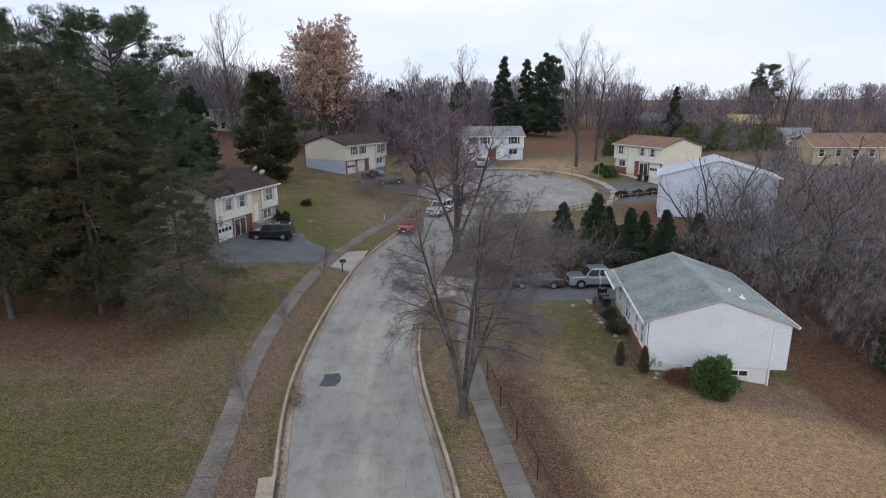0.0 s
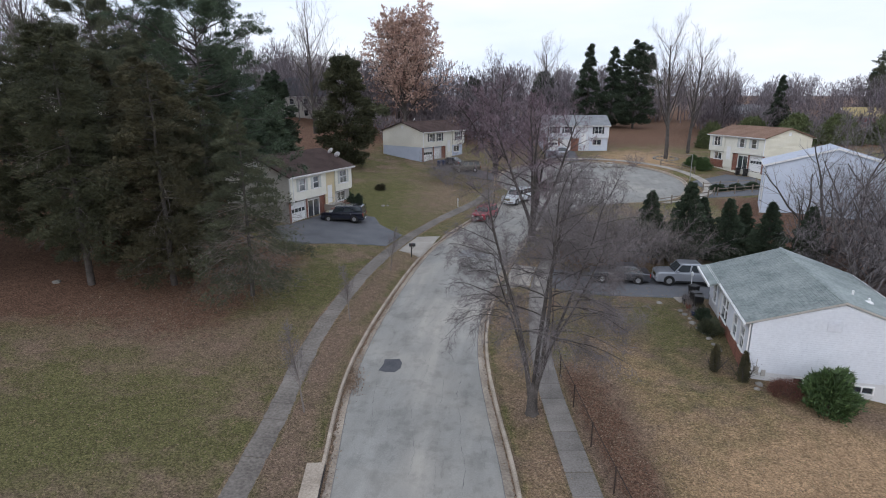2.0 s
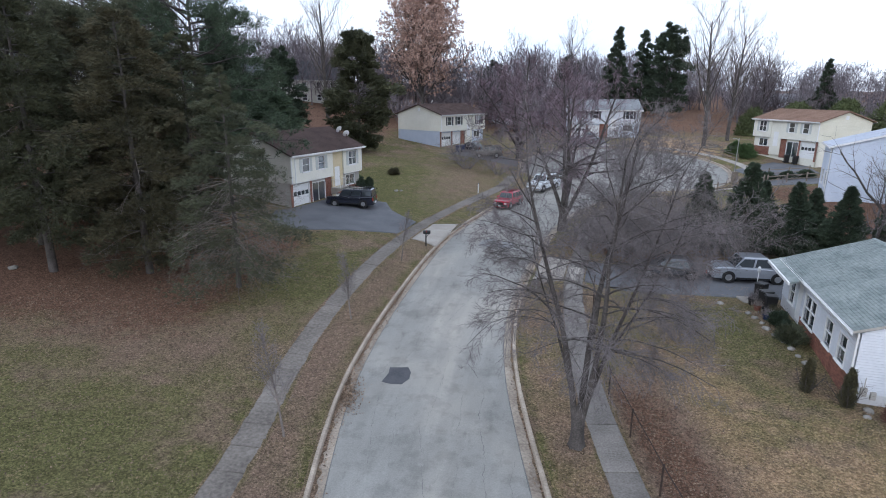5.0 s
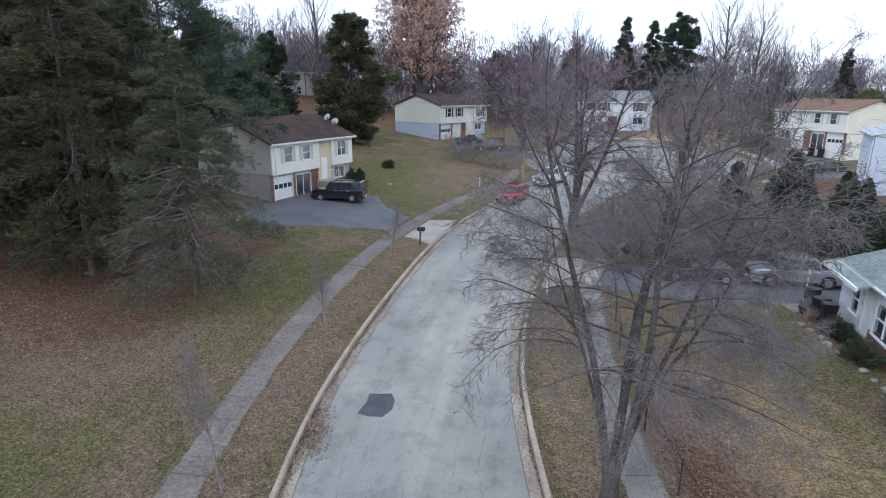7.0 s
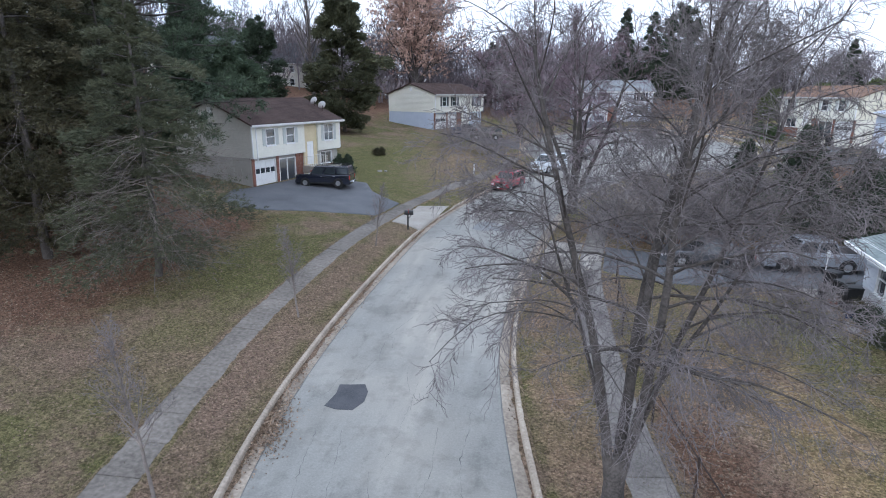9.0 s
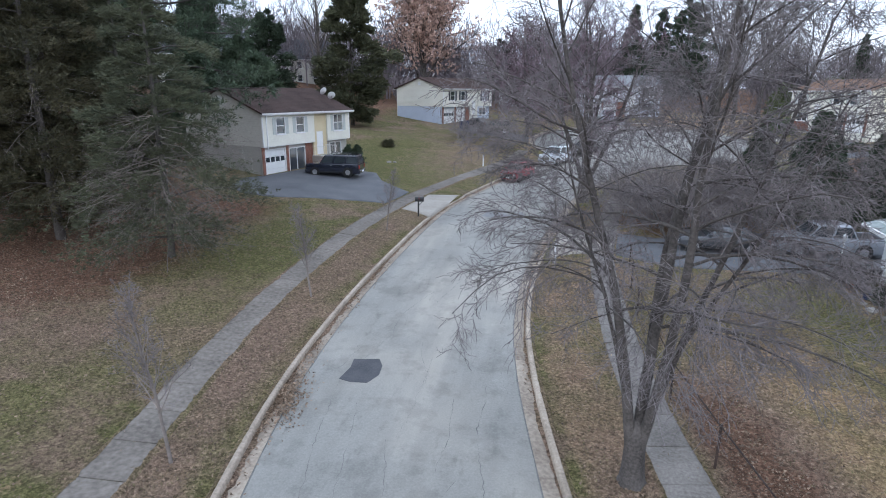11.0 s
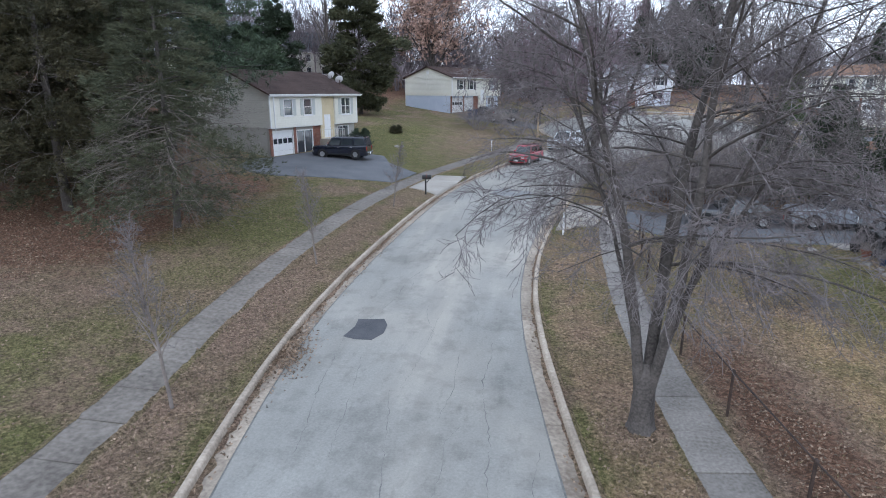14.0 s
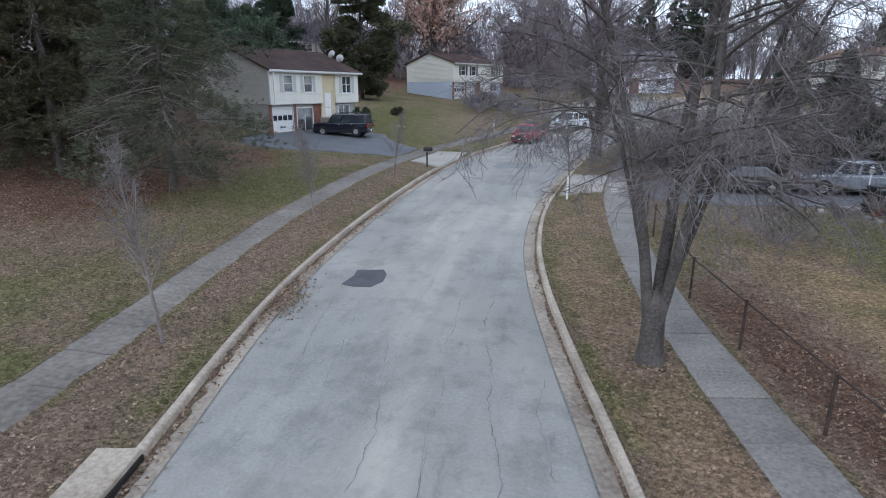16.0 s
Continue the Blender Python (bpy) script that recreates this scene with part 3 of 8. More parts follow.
def build_road():
    g = Geo()
    ys = [float(v) for v in np.arange(-60, 107, 0.6)] + [END]
    cols = 12
    for y in ys:
        le, re = left_edge(y) + 0.56, right_edge(y) - 0.56
        if re < le:
            le = re = (le + re) / 2
        for i in range(cols + 1):
            x = le + (re - le) * i / cols
            g.v.append((x, y, crown(x, y)))
    for r in range(len(ys) - 1):
        for i in range(cols):
            a = r * (cols + 1) + i
            g.f.append((a, a + 1, a + cols + 2, a + cols + 1))
    road = part("road", g, ROAD, None, "", True)
    at = road.data.attributes.new("dust", "FLOAT", "POINT")
    at.data.foreach_set("value", [min(1.6, 1.5 * blob(x, y, -6.9, 42, 0.9, 4) + 1.4 * blob(x, y, -5.6, 37, 0.6, 5) + 1.0 * blob(x, y, -8.6, 46, 0.5, 5) + 0.9 * blob(x, y, -4.4, 24, 0.8, 6) + 0.6 * blob(x, y, -3.6, 44, 0.7, 6)) for x, y, _ in g.v])
    tagged(road, "worn grey asphalt street that bends to a turning circle", "road", kind="structure")
    for side in ("left", "right"):
        pts = outline(side)
        seam = Geo()
        for j, (x, y, nx, ny) in enumerate(pts):
            for d in (GUT - 0.01, GUT + 0.04 + 0.03 * noise.noise((j * 0.6, 2.0 if side == "left" else 9.0, 0))):
                seam.v.append((x + nx * d, y + ny * d, crown(x + nx * d, y) + (0.004 if d > GUT else 0.012)))
            if j:
                seam.f.append((2 * j - 2, 2 * j, 2 * j + 1, 2 * j - 1))
        tagged(part("gutter_seam_" + side, seam, CRACK), "dark worn joint between gutter and asphalt", "joint", kind="structure")
        for kind, prof, mat, run in (("kerb", [(0.0, -0.3), (0.0, 0.05), (0.03, 0.08), (KW - 0.03, 0.075), (KW, 0.045), (KW + 0.03, -0.11), (KW + 0.03, -0.3)], KERB, 4), ("gutter", [(KW + 0.02, -0.3), (KW + 0.02, -0.105), (KW + 0.16, -0.098), (GUT, -0.062), (GUT, -0.3)], GUTTER, 4)):
            holder = thing(kind + "_" + side, "pale weathered concrete " + kind + " along the street", kind, kind="structure")
            for i in range(0, len(pts) - 1, run):
                seg = pts[i:i + run + 1]
                if seg[-1][1] < -25:
                    continue
                s = Geo()
                for j, (x, y, nx, ny) in enumerate(seg):
                    if j == len(seg) - 1:
                        x, y = x - 0.015 * (x - seg[-2][0]), y - 0.015 * (y - seg[-2][1])
                    low = cut_kerb(side, x, y)
                    for d, h in prof:
                        if kind == "kerb" and h > 0:
                            h = h * (1 - low) - 0.075 * low
                        s.v.append((x + nx * d, y + ny * d, level(y) + h))
                k = len(prof)
                for j in range(len(seg) - 1):
                    for q in range(k - 1):
                        f = (j * k + q, (j + 1) * k + q, (j + 1) * k + q + 1, j * k + q + 1)
                        s.f.append(f if side == "right" else f[::-1])
                s.f.append(tuple(range(k)))
                s.f.append(tuple(range((len(seg) - 1) * k, len(seg) * k)))
                part(kind + "_stone" if kind == "kerb" else "gutter_slab", s, mat, holder)


build_road()


# ---- sidewalks, driveways ----
LEFT_WALK = [(10, -10.3), (20, -11.0), (24, -11.5), (27.5, -11.97), (30, -12.4), (33.6, -13.05), (38, -13.45), (44, -13.5), (50, -13.3), (55, -12.85), (60, -12.1), (70, -9.7), (81, -5.4), (86, -5.0)]
RIGHT_WALK = [(10, 4.6), (20, 3.35), (26, 2.45), (28.7, 2.05), (31.6, 1.6), (35, 1.22), (39, 1.0), (47, 1.0), (53, 1.8), (60, 2.9), (66, 4.4), (72, 7.2)]


def build_walk(name, table, width, y0, y1, mat, label):
    holder = thing(name, label, "sidewalk", kind="structure")
    y, slab = y0, 1.5
    rnd = random.Random(len(name))
    while y < y1:
        x = eased(y, table)
        xb = eased(y + 1, table)
        h = math.hypot(xb - x, 1)
        ux, uy = (xb - x) / h, 1 / h
        dz = rnd.uniform(0.018, 0.04)
        g = Geo()
        rows = []
        for s in (0.012, slab - 0.012):
            for w in (-width / 2, width / 2):
                px, py = x + ux * s + uy * w, y + uy * s - ux * w
                rows.append((px, py, ground(px, py) + dz))
        a, b, c, d = rows
        low = [(p[0], p[1], p[2] - 0.15) for p in rows]
        inner = []
        cx, cy = sum(p[0] for p in rows) / 4, sum(p[1] for p in rows) / 4
        top = [(p[0] + (cx - p[0]) * 0.02, p[1] + (cy - p[1]) * 0.02, p[2]) for p in rows]
        mid = [(p[0], p[1], p[2] - 0.012) for p in rows]
        g.add(top + mid + low, [(0, 1, 3, 2), (0, 4, 5, 1), (1, 5, 7, 3), (3, 7, 6, 2), (2, 6, 4, 0), (4, 8, 9, 5), (5, 9, 11, 7), (7, 11, 10, 6), (6, 10, 8, 4)])
        part("slab", g, mat, holder)
        y += uy * slab
    return holder


build_walk("sidewalk_left", LEFT_WALK, 1.25, -16, 84, WALK_STAINED, "stained grey concrete sidewalk slabs between lawn and verge")
build_walk("sidewalk_right", RIGHT_WALK, 1.28, -16, 71, WALK, "grey concrete sidewalk slabs beside a chain-link fence")


def spread(name, poly, mat, label, category, dz=0.02, cell=0.7):
    """A paved sheet that lies on the ground inside an outline."""
    bm = bmesh.new()
    vs = [bm.verts.new((x, y, 0)) for x, y in poly]
    f = bm.faces.new(vs)
    lo = [min(p[i] for p in poly) for i in (0, 1)]
    hi = [max(p[i] for p in poly) for i in (0, 1)]
    for axis in (0, 1):
        v = lo[axis] + cell
        while v < hi[axis]:
            co, no = [0, 0, 0], [0, 0, 0]
            co[axis], no[axis] = v, 1
            bmesh.ops.bisect_plane(bm, geom=bm.verts[:] + bm.edges[:] + bm.faces[:], plane_co=co, plane_no=no)
            v += cell
    rim = [e for e in bm.edges if len(e.link_faces) == 1]
    for v in bm.verts:
        v.co.z = ground(v.co.x, v.co.y) + dz
    ex = bmesh.ops.extrude_edge_only(bm, edges=rim)
    for v in [q for q in ex["geom"] if isinstance(q, bmesh.types.BMVert)]:
        v.co.z -= 0.2
    bmesh.ops.recalc_face_normals(bm, faces=bm.faces[:])
    me = bpy.data.meshes.new(name)
    bm.to_mesh(me)
    bm.free()
    me.materials.append(mat)
    me.polygons.foreach_set("use_smooth", [True] * len(me.polygons))
    return tagged(new(name, me), label, category, kind="structure")


spread("driveway_left", [(-25.6, 58.2), (-24.9, 55.2), (-23.2, 53.8), (-21.0, 53.9), (-18.6, 55.1), (-15.6, 56.0), (-13.5, 56.5), (-12.75, 60.7), (-14.4, 62.1), (-15.9, 63.6), (-17.2, 66.3), (-22.4, 66.4), (-24.6, 59.8)], DRIVE, "dark grey asphalt driveway before the split-level house", "driveway")
spread("driveway_apron_left", [(-12.05, 55.6), (-10.9, 55.3), (-9.75, 54.4), (-8.95, 62.0), (-10.2, 61.3), (-11.3, 60.7)], CONCRETE, "pale concrete driveway apron crossing the verge", "driveway apron", 0.012)
spread("driveway_right", [(1.9, 48.2), (6, 47.6), (17.5, 47.4), (17.5, 53.2), (6, 53.4), (2.4, 52.6)], DRIVE, "dark grey asphalt driveway beside the white bungalow", "driveway")
spread("driveway_apron_right", [(-1.75, 46.9), (-0.4, 47.8), (1.8, 48.2), (2.3, 52.6), (0.3, 53.0), (-0.95, 53.5)], CONCRETE, "pale concrete driveway apron crossing the verge", "driveway apron", 0.012)
spread("driveway_far_left", [(-15.5, 97.5), (-5.0, 91.5), (-4.4, 95.5), (-10.5, 100.5), (-13.6, 103.0)], DRIVE, "dark asphalt driveway before the cream house", "driveway")
spread("driveway_far_middle", [(3.2, 118.2), (3.8, 107.4), (9.4, 108.2), (9.2, 118.4)], DRIVE, "dark asphalt driveway before the white house", "driveway")
spread("driveway_far_right", [(24.2, 93.0), (25.4, 88.6), (34.0, 90.0), (34.4, 95.6), (31.0, 98.2)], DRIVE, "grey asphalt driveway before the yellow house", "driveway")
spread("driveway_lower_right", [(23.5, 82.8), (23.8, 86.0), (36, 88.0), (36, 84.0)], DRIVE, "grey asphalt driveway beside the split-rail fence", "driveway")

# curved walk round the turning circle
ring = thing("sidewalk_circle", "pale concrete sidewalk round the turning circle", "sidewalk", kind="structure")
for i in range(60):
    a0 = radians(-62) + i * radians(2.9)
    g = Geo()
    q = []
    for a in (a0, a0 + radians(2.85)):
        for r in (CUL[2] + 1.9, CUL[2] + 3.1):
            x, y = CUL[0] + r * math.cos(a), CUL[1] + r * math.sin(a)
            q.append((x, y, ground(x, y) + 0.04))
    g.add(q + [(x, y, z - 0.2) for x, y, z in q], [(0, 1, 3, 2), (0, 4, 5, 1), (1, 5, 7, 3), (3, 7, 6, 2), (2, 6, 4, 0)])
    part("slab", g, CONCRETE, ring)


# asphalt patch and cracks
def on_road(name, poly, mat, label, dz=0.006):
    g = Geo()
    g.v = [(x, y, crown(x, y) + dz) for x, y in poly] + [(x, y, crown(x, y) - 0.03) for x, y in poly]
    n = len(poly)
    g.f = [tuple(range(n))] + [(i, i + n, (i + 1) % n + n, (i + 1) % n) for i in range(n)]
    ob = part(name, g, mat)
    return tagged(ob, label, "road repair", kind="structure")


on_road("asphalt_patch", [(-8.34, 33.5), (-7.9, 33.36), (-7.34, 33.4), (-7.1, 33.95), (-7.16, 34.55), (-7.4, 35.0), (-7.9, 34.9), (-8.3, 34.85), (-8.22, 34.3)], PATCH, "dark tar patch set into the grey street", 0.012)


def crack(pts, w):
    rnd = random.Random(int(pts[0][0] * 100))
    line = []
    for (xa, ya), (xb, yb) in zip(pts, pts[1:]):
        k = max(2, int(math.hypot(xb - xa, yb - ya) / 0.16))
        for i in range(k):
            line.append((xa + (xb - xa) * i / k + rnd.gauss(0, 0.02), ya + (yb - ya) * i / k))
    g = Geo()
    for i, (x, y) in enumerate(line):
        ww = w * max(0.12, 0.55 + 0.9 * noise.noise((x * 3.1, y * 1.7, 5.0))) * rnd.uniform(0.4, 1.0)
        g.v += [(x - ww, y, crown(x - ww, y) + 0.005), (x + ww, y, crown(x + ww, y) + 0.005)]
        if i:
            g.f.append((2 * i - 2, 2 * i - 1, 2 * i + 1, 2 * i))
    return tagged(part("road_crack", g, CRACK), "thin dark crack in the worn asphalt", "crack", kind="structure")


for pts, w in (([(-3.5, 34.0), (-3.39, 33.1), (-3.5, 31.6), (-3.23, 30.2), (-2.9, 28.6), (-2.84, 27.4), (-2.38, 25.6), (-2.3, 23.5)], 0.026), ([(-8.3, 33.4), (-7.95, 31.2), (-7.8, 30.2), (-7.41, 28.7), (-7.2, 27.4)], 0.018), ([(-5.9, 30.6), (-5.5, 29.2), (-5.27, 28.1), (-4.78, 26.2), (-4.7, 24.4)], 0.016), ([(-7.29, 32.3), (-6.9, 30.6), (-6.71, 29.4), (-6.35, 27.4)], 0.014), ([(-7.9, 35.0), (-7.5, 37), (-7.6, 38.8), (-6.7, 41.5)], 0.014), ([(-8.9, 38.4), (-8.0, 38.8), (-7.3, 38.6), (-7.1, 37.6)], 0.016), ([(-1.5, 25.5), (-1.9, 27.5), (-1.75, 29.0)], 0.012), ([(-4.4, 33.0), (-4.2, 31.0), (-4.3, 29.4)], 0.012), ([(-6.4, 40.2), (-5.6, 43.5), (-4.9, 46.5), (-4.2, 49)], 0.014)):
    crack(pts, w)
# irregular darker area that stands for wet spots on the asphalt
on_road("asphalt_patch", [(-6.3, 55.6), (-5.6, 55.2), (-4.7, 55.4), (-3.7, 55.0), (-3.3, 56.0), (-3.6, 57.2), (-4.4, 57.0), (-5.2, 57.9), (-6.0, 57.4)], material("dim_patch", (0.17, 0.173, 0.177), (0.24, 0.243, 0.247), 0.9, 1, 30, 0.2), "darker wet spot on the grey street")

rnd = random.Random(17)
for i in range(12):
    y = rnd.uniform(17, 52)
    k = rnd.uniform(0.12, 0.88)
    pts = []
    for j in range(rnd.randint(3, 7)):
        pts.append((left_edge(y) + (right_edge(y) - left_edge(y)) * k, y))
        y += rnd.uniform(0.6, 1.3)
        k += rnd.gauss(0, 0.018)
    crack(pts, rnd.uniform(0.006, 0.010))


# soil and litter that creep over the edges of slabs and kerbs
def edging(name, rows, label, litter):
    g = Geo()
    for j, (a, b, c) in enumerate(rows):
        g.v += [a, b, c]
        if j:
            k = 3 * j
            g.f += [(k - 3, k, k + 1, k - 2), (k - 2, k + 1, k + 2, k - 1)]
    ob = part(name, g, GROUND, None, "", True)
    at = ob.data.attributes.new("leaf", "FLOAT", "POINT")
    at.data.foreach_set("value", [litter] * len(g.v))
    tagged(ob, label, "soil", kind="structure")


def wander(s, seed):
    return 0.5 + 0.35 * noise.noise((s * 0.45, seed, 0)) + 0.35 * noise.noise((s * 2.3, seed, 4)) + 0.35 * noise.noise((s * 6.5, seed, 8))


for name, table, half, y0, y1 in (("soil_edge_left", LEFT_WALK, 0.625, 14, 70), ("soil_edge_right", RIGHT_WALK, 0.64, 14, 60)):
    for side in (-1, 1):
        rows = []
        for y in np.arange(y0, y1, 0.16):
            x = eased(y, table)
            d = max(0.0, (0.16 if half < 0.63 else 0.05) * (wander(y, side + half * 10) - 0.12))
            xo, xm, xi = x + side * (half + 0.12), x + side * (half + 0.01), x + side * (half - d)
            rows.append(((xo, y, ground(xo, y) - 0.01), (xm, y, ground(xm, y) + 0.046), (xi, y, ground(xi, y) + 0.043 - (0.02 if d == 0 else 0))))
        edging(name, rows, "soil and dry leaves creeping over the sidewalk edge", 0.45)
for side in ("left", "right"):
    rows, back = [], []
    for j, (x, y, nx, ny) in enumerate(outline(side)):
        if not 14 < y < 76:
            continue
        for f in np.arange(0, 1, 0.25):
            yy = y + 0.75 * f
            xx = left_edge(yy) if side == "left" else right_edge(yy)
            w = wander(yy, 21 if side == "left" else 33)
            d = max(0.02, (0.46 if side == "left" else 0.22) * (w - 0.25))
            p = [(xx + nx * q, yy + ny * q) for q in (KW + 0.015, KW + 0.05, KW + 0.05 + d)]
            lift = (0.03, 0.022, 0.004 if d > 0.03 else -0.02)
            rows.append(tuple((px, py, level(py) - 0.103 + 0.035 * max(0, q) + h) for (px, py), h, q in zip(p, lift, (0.0, 0.05, d))))
            d = max(0.0, 0.06 * (wander(yy, 51 if side == "left" else 63) - 0.2))
            low = cut_kerb(side, xx, yy)
            top = level(yy) + 0.084 * (1 - low) - 0.07 * low
            back.append(((xx - nx * 0.16, yy - ny * 0.16, ground(xx - nx * 0.16, yy) - 0.02), (xx - nx * 0.03, yy - ny * 0.03, top - 0.01), (xx + nx * d, yy + ny * d, top if d > 0.03 else top - 0.05)))
    edging("gutter_dirt_" + side, rows, "tan dirt washed along the gutter", 0.8)
    edging("kerb_soil_" + side, back, "soil and grass creeping over the kerb", 0.4)

# storm drain inlet in the verge
inlet = thing("storm_drain", "pale concrete storm drain inlet behind the kerb", "storm drain", kind="structure")
im = pose(-8.2, 23.4, level(23.3) + 0.03, 0, 0, 12)
inlet.matrix_world = im
part("cover_slab", Geo().cbox(-0.78, -1.35, 0.02, 0.0, 1.35, 0.11, 0.02), KERB, inlet)
# solid black block put in for the shade inside the opening
part("inlet_throat", Geo().box(-0.5, -1.3, -0.4, 0.04, 1.3, 0.015), BLACK_PAINT, inlet, "black block in place of the shaded inlet opening")


# ---- houses ----
class Frame:
    """A wall's own axes: along the wall, out of it, and up."""

    def __init__(self, o, along, out):
        self.o, self.a, self.n = Vector(o), Vector(along), Vector(out)

    def at(self, s, d, z):
        return self.o + self.a * s + self.n * d + Vector((0, 0, z))

    def box(self, g, s0, d0, z0, s1, d1, z1):
        q = [self.at(s, d, z) for z in (z0, z1) for s, d in ((s0, d0), (s1, d0), (s1, d1), (s0, d1))]
        g.add(q, [(3, 2, 1, 0), (4, 5, 6, 7), (0, 1, 5, 4), (1, 2, 6, 5), (2, 3, 7, 6), (3, 0, 4, 7)])


def welded(ob):
    """Joins the touching corners of a mesh."""
    bm = bmesh.new()
    bm.from_mesh(ob.data)
    bmesh.ops.remove_doubles(bm, verts=bm.verts[:], dist=0.002)
    bm.to_mesh(ob.data)
    bm.free()
    return ob


def wall(fr, name, s0, s1, z0, z1, openings, mat, parent, course=0.18, thick=0.14, label="", peak=None):
    """A wall with real openings, clad in lapped courses. peak: (place, height) of a gable above it."""
    g = Geo()
    ss = sorted({s0, s1, *(v for o in openings for v in (o[0], o[2]) if s0 < v < s1)})
    zs = sorted({z0, z1, *(v for o in openings for v in (o[1], o[3]) if z0 < v < z1)})
    for a, b in zip(ss, ss[1:]):
        for c, d in zip(zs, zs[1:]):
            if not any(o[0] <= (a + b) / 2 <= o[2] and o[1] <= (c + d) / 2 <= o[3] for o in openings):
                fr.box(g, a, -thick, c, b, 0, d)
    if peak:
        ps, pz = peak
        tri = [(s0, z1), (s1, z1), (ps, pz)]
        q = [fr.at(s, d, z) for d in (0, -thick) for s, z in tri]
        g.add(q, [(0, 1, 2), (5, 4, 3), (0, 3, 4, 1), (1, 4, 5, 2), (2, 5, 3, 0)])
    if course:
        top = peak[1] if peak else z1
        z = z0
        while z < top - 0.01:
            zt = min(z + course, top)
            a, b = s0, s1
            at, bt = s0, s1
            if peak and zt > z1:
                def lim(h):
                    k = max(0.0, (h - z1) / (top - z1))
                    return s0 + (peak[0] - s0) * k, s1 + (peak[0] - s1) * k
                a, b = lim(z)
                at, bt = lim(zt)
            cuts = sorted((o[0], o[2]) for o in openings if o[1] < zt - 0.02 and o[3] > z + 0.02)
            runs, cur = [], a
            for c, d in cuts:
                if c > cur:
                    runs.append((cur, c))
                cur = max(cur, d)
            if cur < b:
                runs.append((cur, b))
            for c, d in runs:
                ct, dt = (at if c == a else c), (bt if d == b else d)
                if dt <= ct:
                    ct = dt = (c + d) / 2
                zg = max(z + 0.02, zt - 0.04)
                q = [fr.at(c, 0.05, z), fr.at(d, 0.05, z), fr.at(dt, 0.024, zg), fr.at(ct, 0.024, zg), fr.at(c, 0.004, z), fr.at(d, 0.004, z), fr.at(dt, 0.004, zg), fr.at(ct, 0.004, zg), fr.at(dt, 0.004, zt), fr.at(ct, 0.004, zt)]
                g.add(q, [(0, 1, 2, 3), (4, 5, 1, 0), (3, 2, 6, 7), (7, 6, 8, 9)])
            z += course
    return welded(part(name, g, mat, parent, label))


def window(fr, parent, s, z, w, h, panes=(2, 2), shutters=None, curtain=None, sill=True, depth=0.03):
    """A framed window with its own panes, over an opening of that size."""
    g = Geo()
    t = 0.07
    for a in ((s - t, z - t, s + w + t, z), (s - t, z + h, s + w + t, z + h + t), (s - t, z, s, z + h), (s + w, z, s + w + t, z + h)):
        fr.box(g, a[0], -0.10, a[1], a[2], depth + 0.03, a[3])
    ob = welded(part("window", g, TRIM, parent, "white-framed window"))
    for i in range(1, panes[0]):
        x = s + w * i / panes[0]
        p = Geo()
        fr.box(p, x - 0.025, -0.07, z, x + 0.025, depth - 0.01, z + h)
        part("glazing_bar", p, TRIM, ob)
    for i in range(1, panes[1]):
        y = z + h * i / panes[1]
        p = Geo()
        fr.box(p, s, -0.068, y - 0.022, s + w, depth - 0.008, y + 0.022)
        part("glazing_bar", p, TRIM, ob)
    for i in range(panes[0]):
        for k in range(panes[1]):
            p = Geo()
            fr.box(p, s + w * i / panes[0] + 0.01, -0.05, z + h * k / panes[1] + 0.01, s + w * (i + 1) / panes[0] - 0.01, -0.04, z + h * (k + 1) / panes[1] - 0.01)
            part("pane", p, GLASS, ob)
    if sill:
        p = Geo()
        fr.box(p, s - 0.12, 0, z - t - 0.05, s + w + 0.12, depth + 0.07, z - t)
        part("sill", p, TRIM, ob)
    if curtain:
        p = Geo()
        k = max(4, int(w / 0.09))
        vs = []
        for i in range(k + 1):
            for zz in (z, z + h):
                vs.append(fr.at(s + w * i / k, -0.16 - 0.025 * (i % 2), zz))
        p.add(vs, [(2 * i, 2 * i + 2, 2 * i + 3, 2 * i + 1) for i in range(k)])
        part("curtain", p, curtain, ob)
    if shutters:
        for x in (s - t - 0.38, s + w + t + 0.02):
            p = Geo()
            fr.box(p, x, 0.01, z - 0.05, x + 0.36, 0.05, z + h + 0.05)
            for i in range(9):
                zz = z + 0.03 + (h - 0.1) * i / 8
                fr.box(p, x + 0.04, 0.05, zz, x + 0.32, 0.065, zz + 0.05)
            part("shutter", p, shutters, ob, "louvred shutter")
    return ob


def garage_door(fr, parent, s, z, w, h, lights=True):
    g = Geo()
    for i in range(4):
        fr.box(g, s, -0.12, z + h * i / 4 + 0.008, s + w, -0.06, z + h * (i + 1) / 4 - 0.008)
        if not (lights and i == 2):
            for k in range(4):
                fr.box(g, s + w * (k + 0.12) / 4, -0.06, z + h * (i + 0.2) / 4, s + w * (k + 0.88) / 4, -0.045, z + h * (i + 0.8) / 4)
    for a in ((s - 0.08, z, s, z + h + 0.08), (s + w, z, s + w + 0.08, z + h + 0.08), (s, z + h, s + w, z + h + 0.08)):
        fr.box(g, a[0], -0.12, a[1], a[2], 0.03, a[3])
    ob = part("garage_door", g, TRIM, parent, "white panelled garage door")
    if lights:
        for k in range(4):
            p = Geo()
            fr.box(p, s + w * (k + 0.1) / 4, -0.06, z + h * 2.12 / 4, s + w * (k + 0.9) / 4, -0.05, z + h * 2.88 / 4)
            part("pane", p, CAR_GLASS, ob)
    return ob


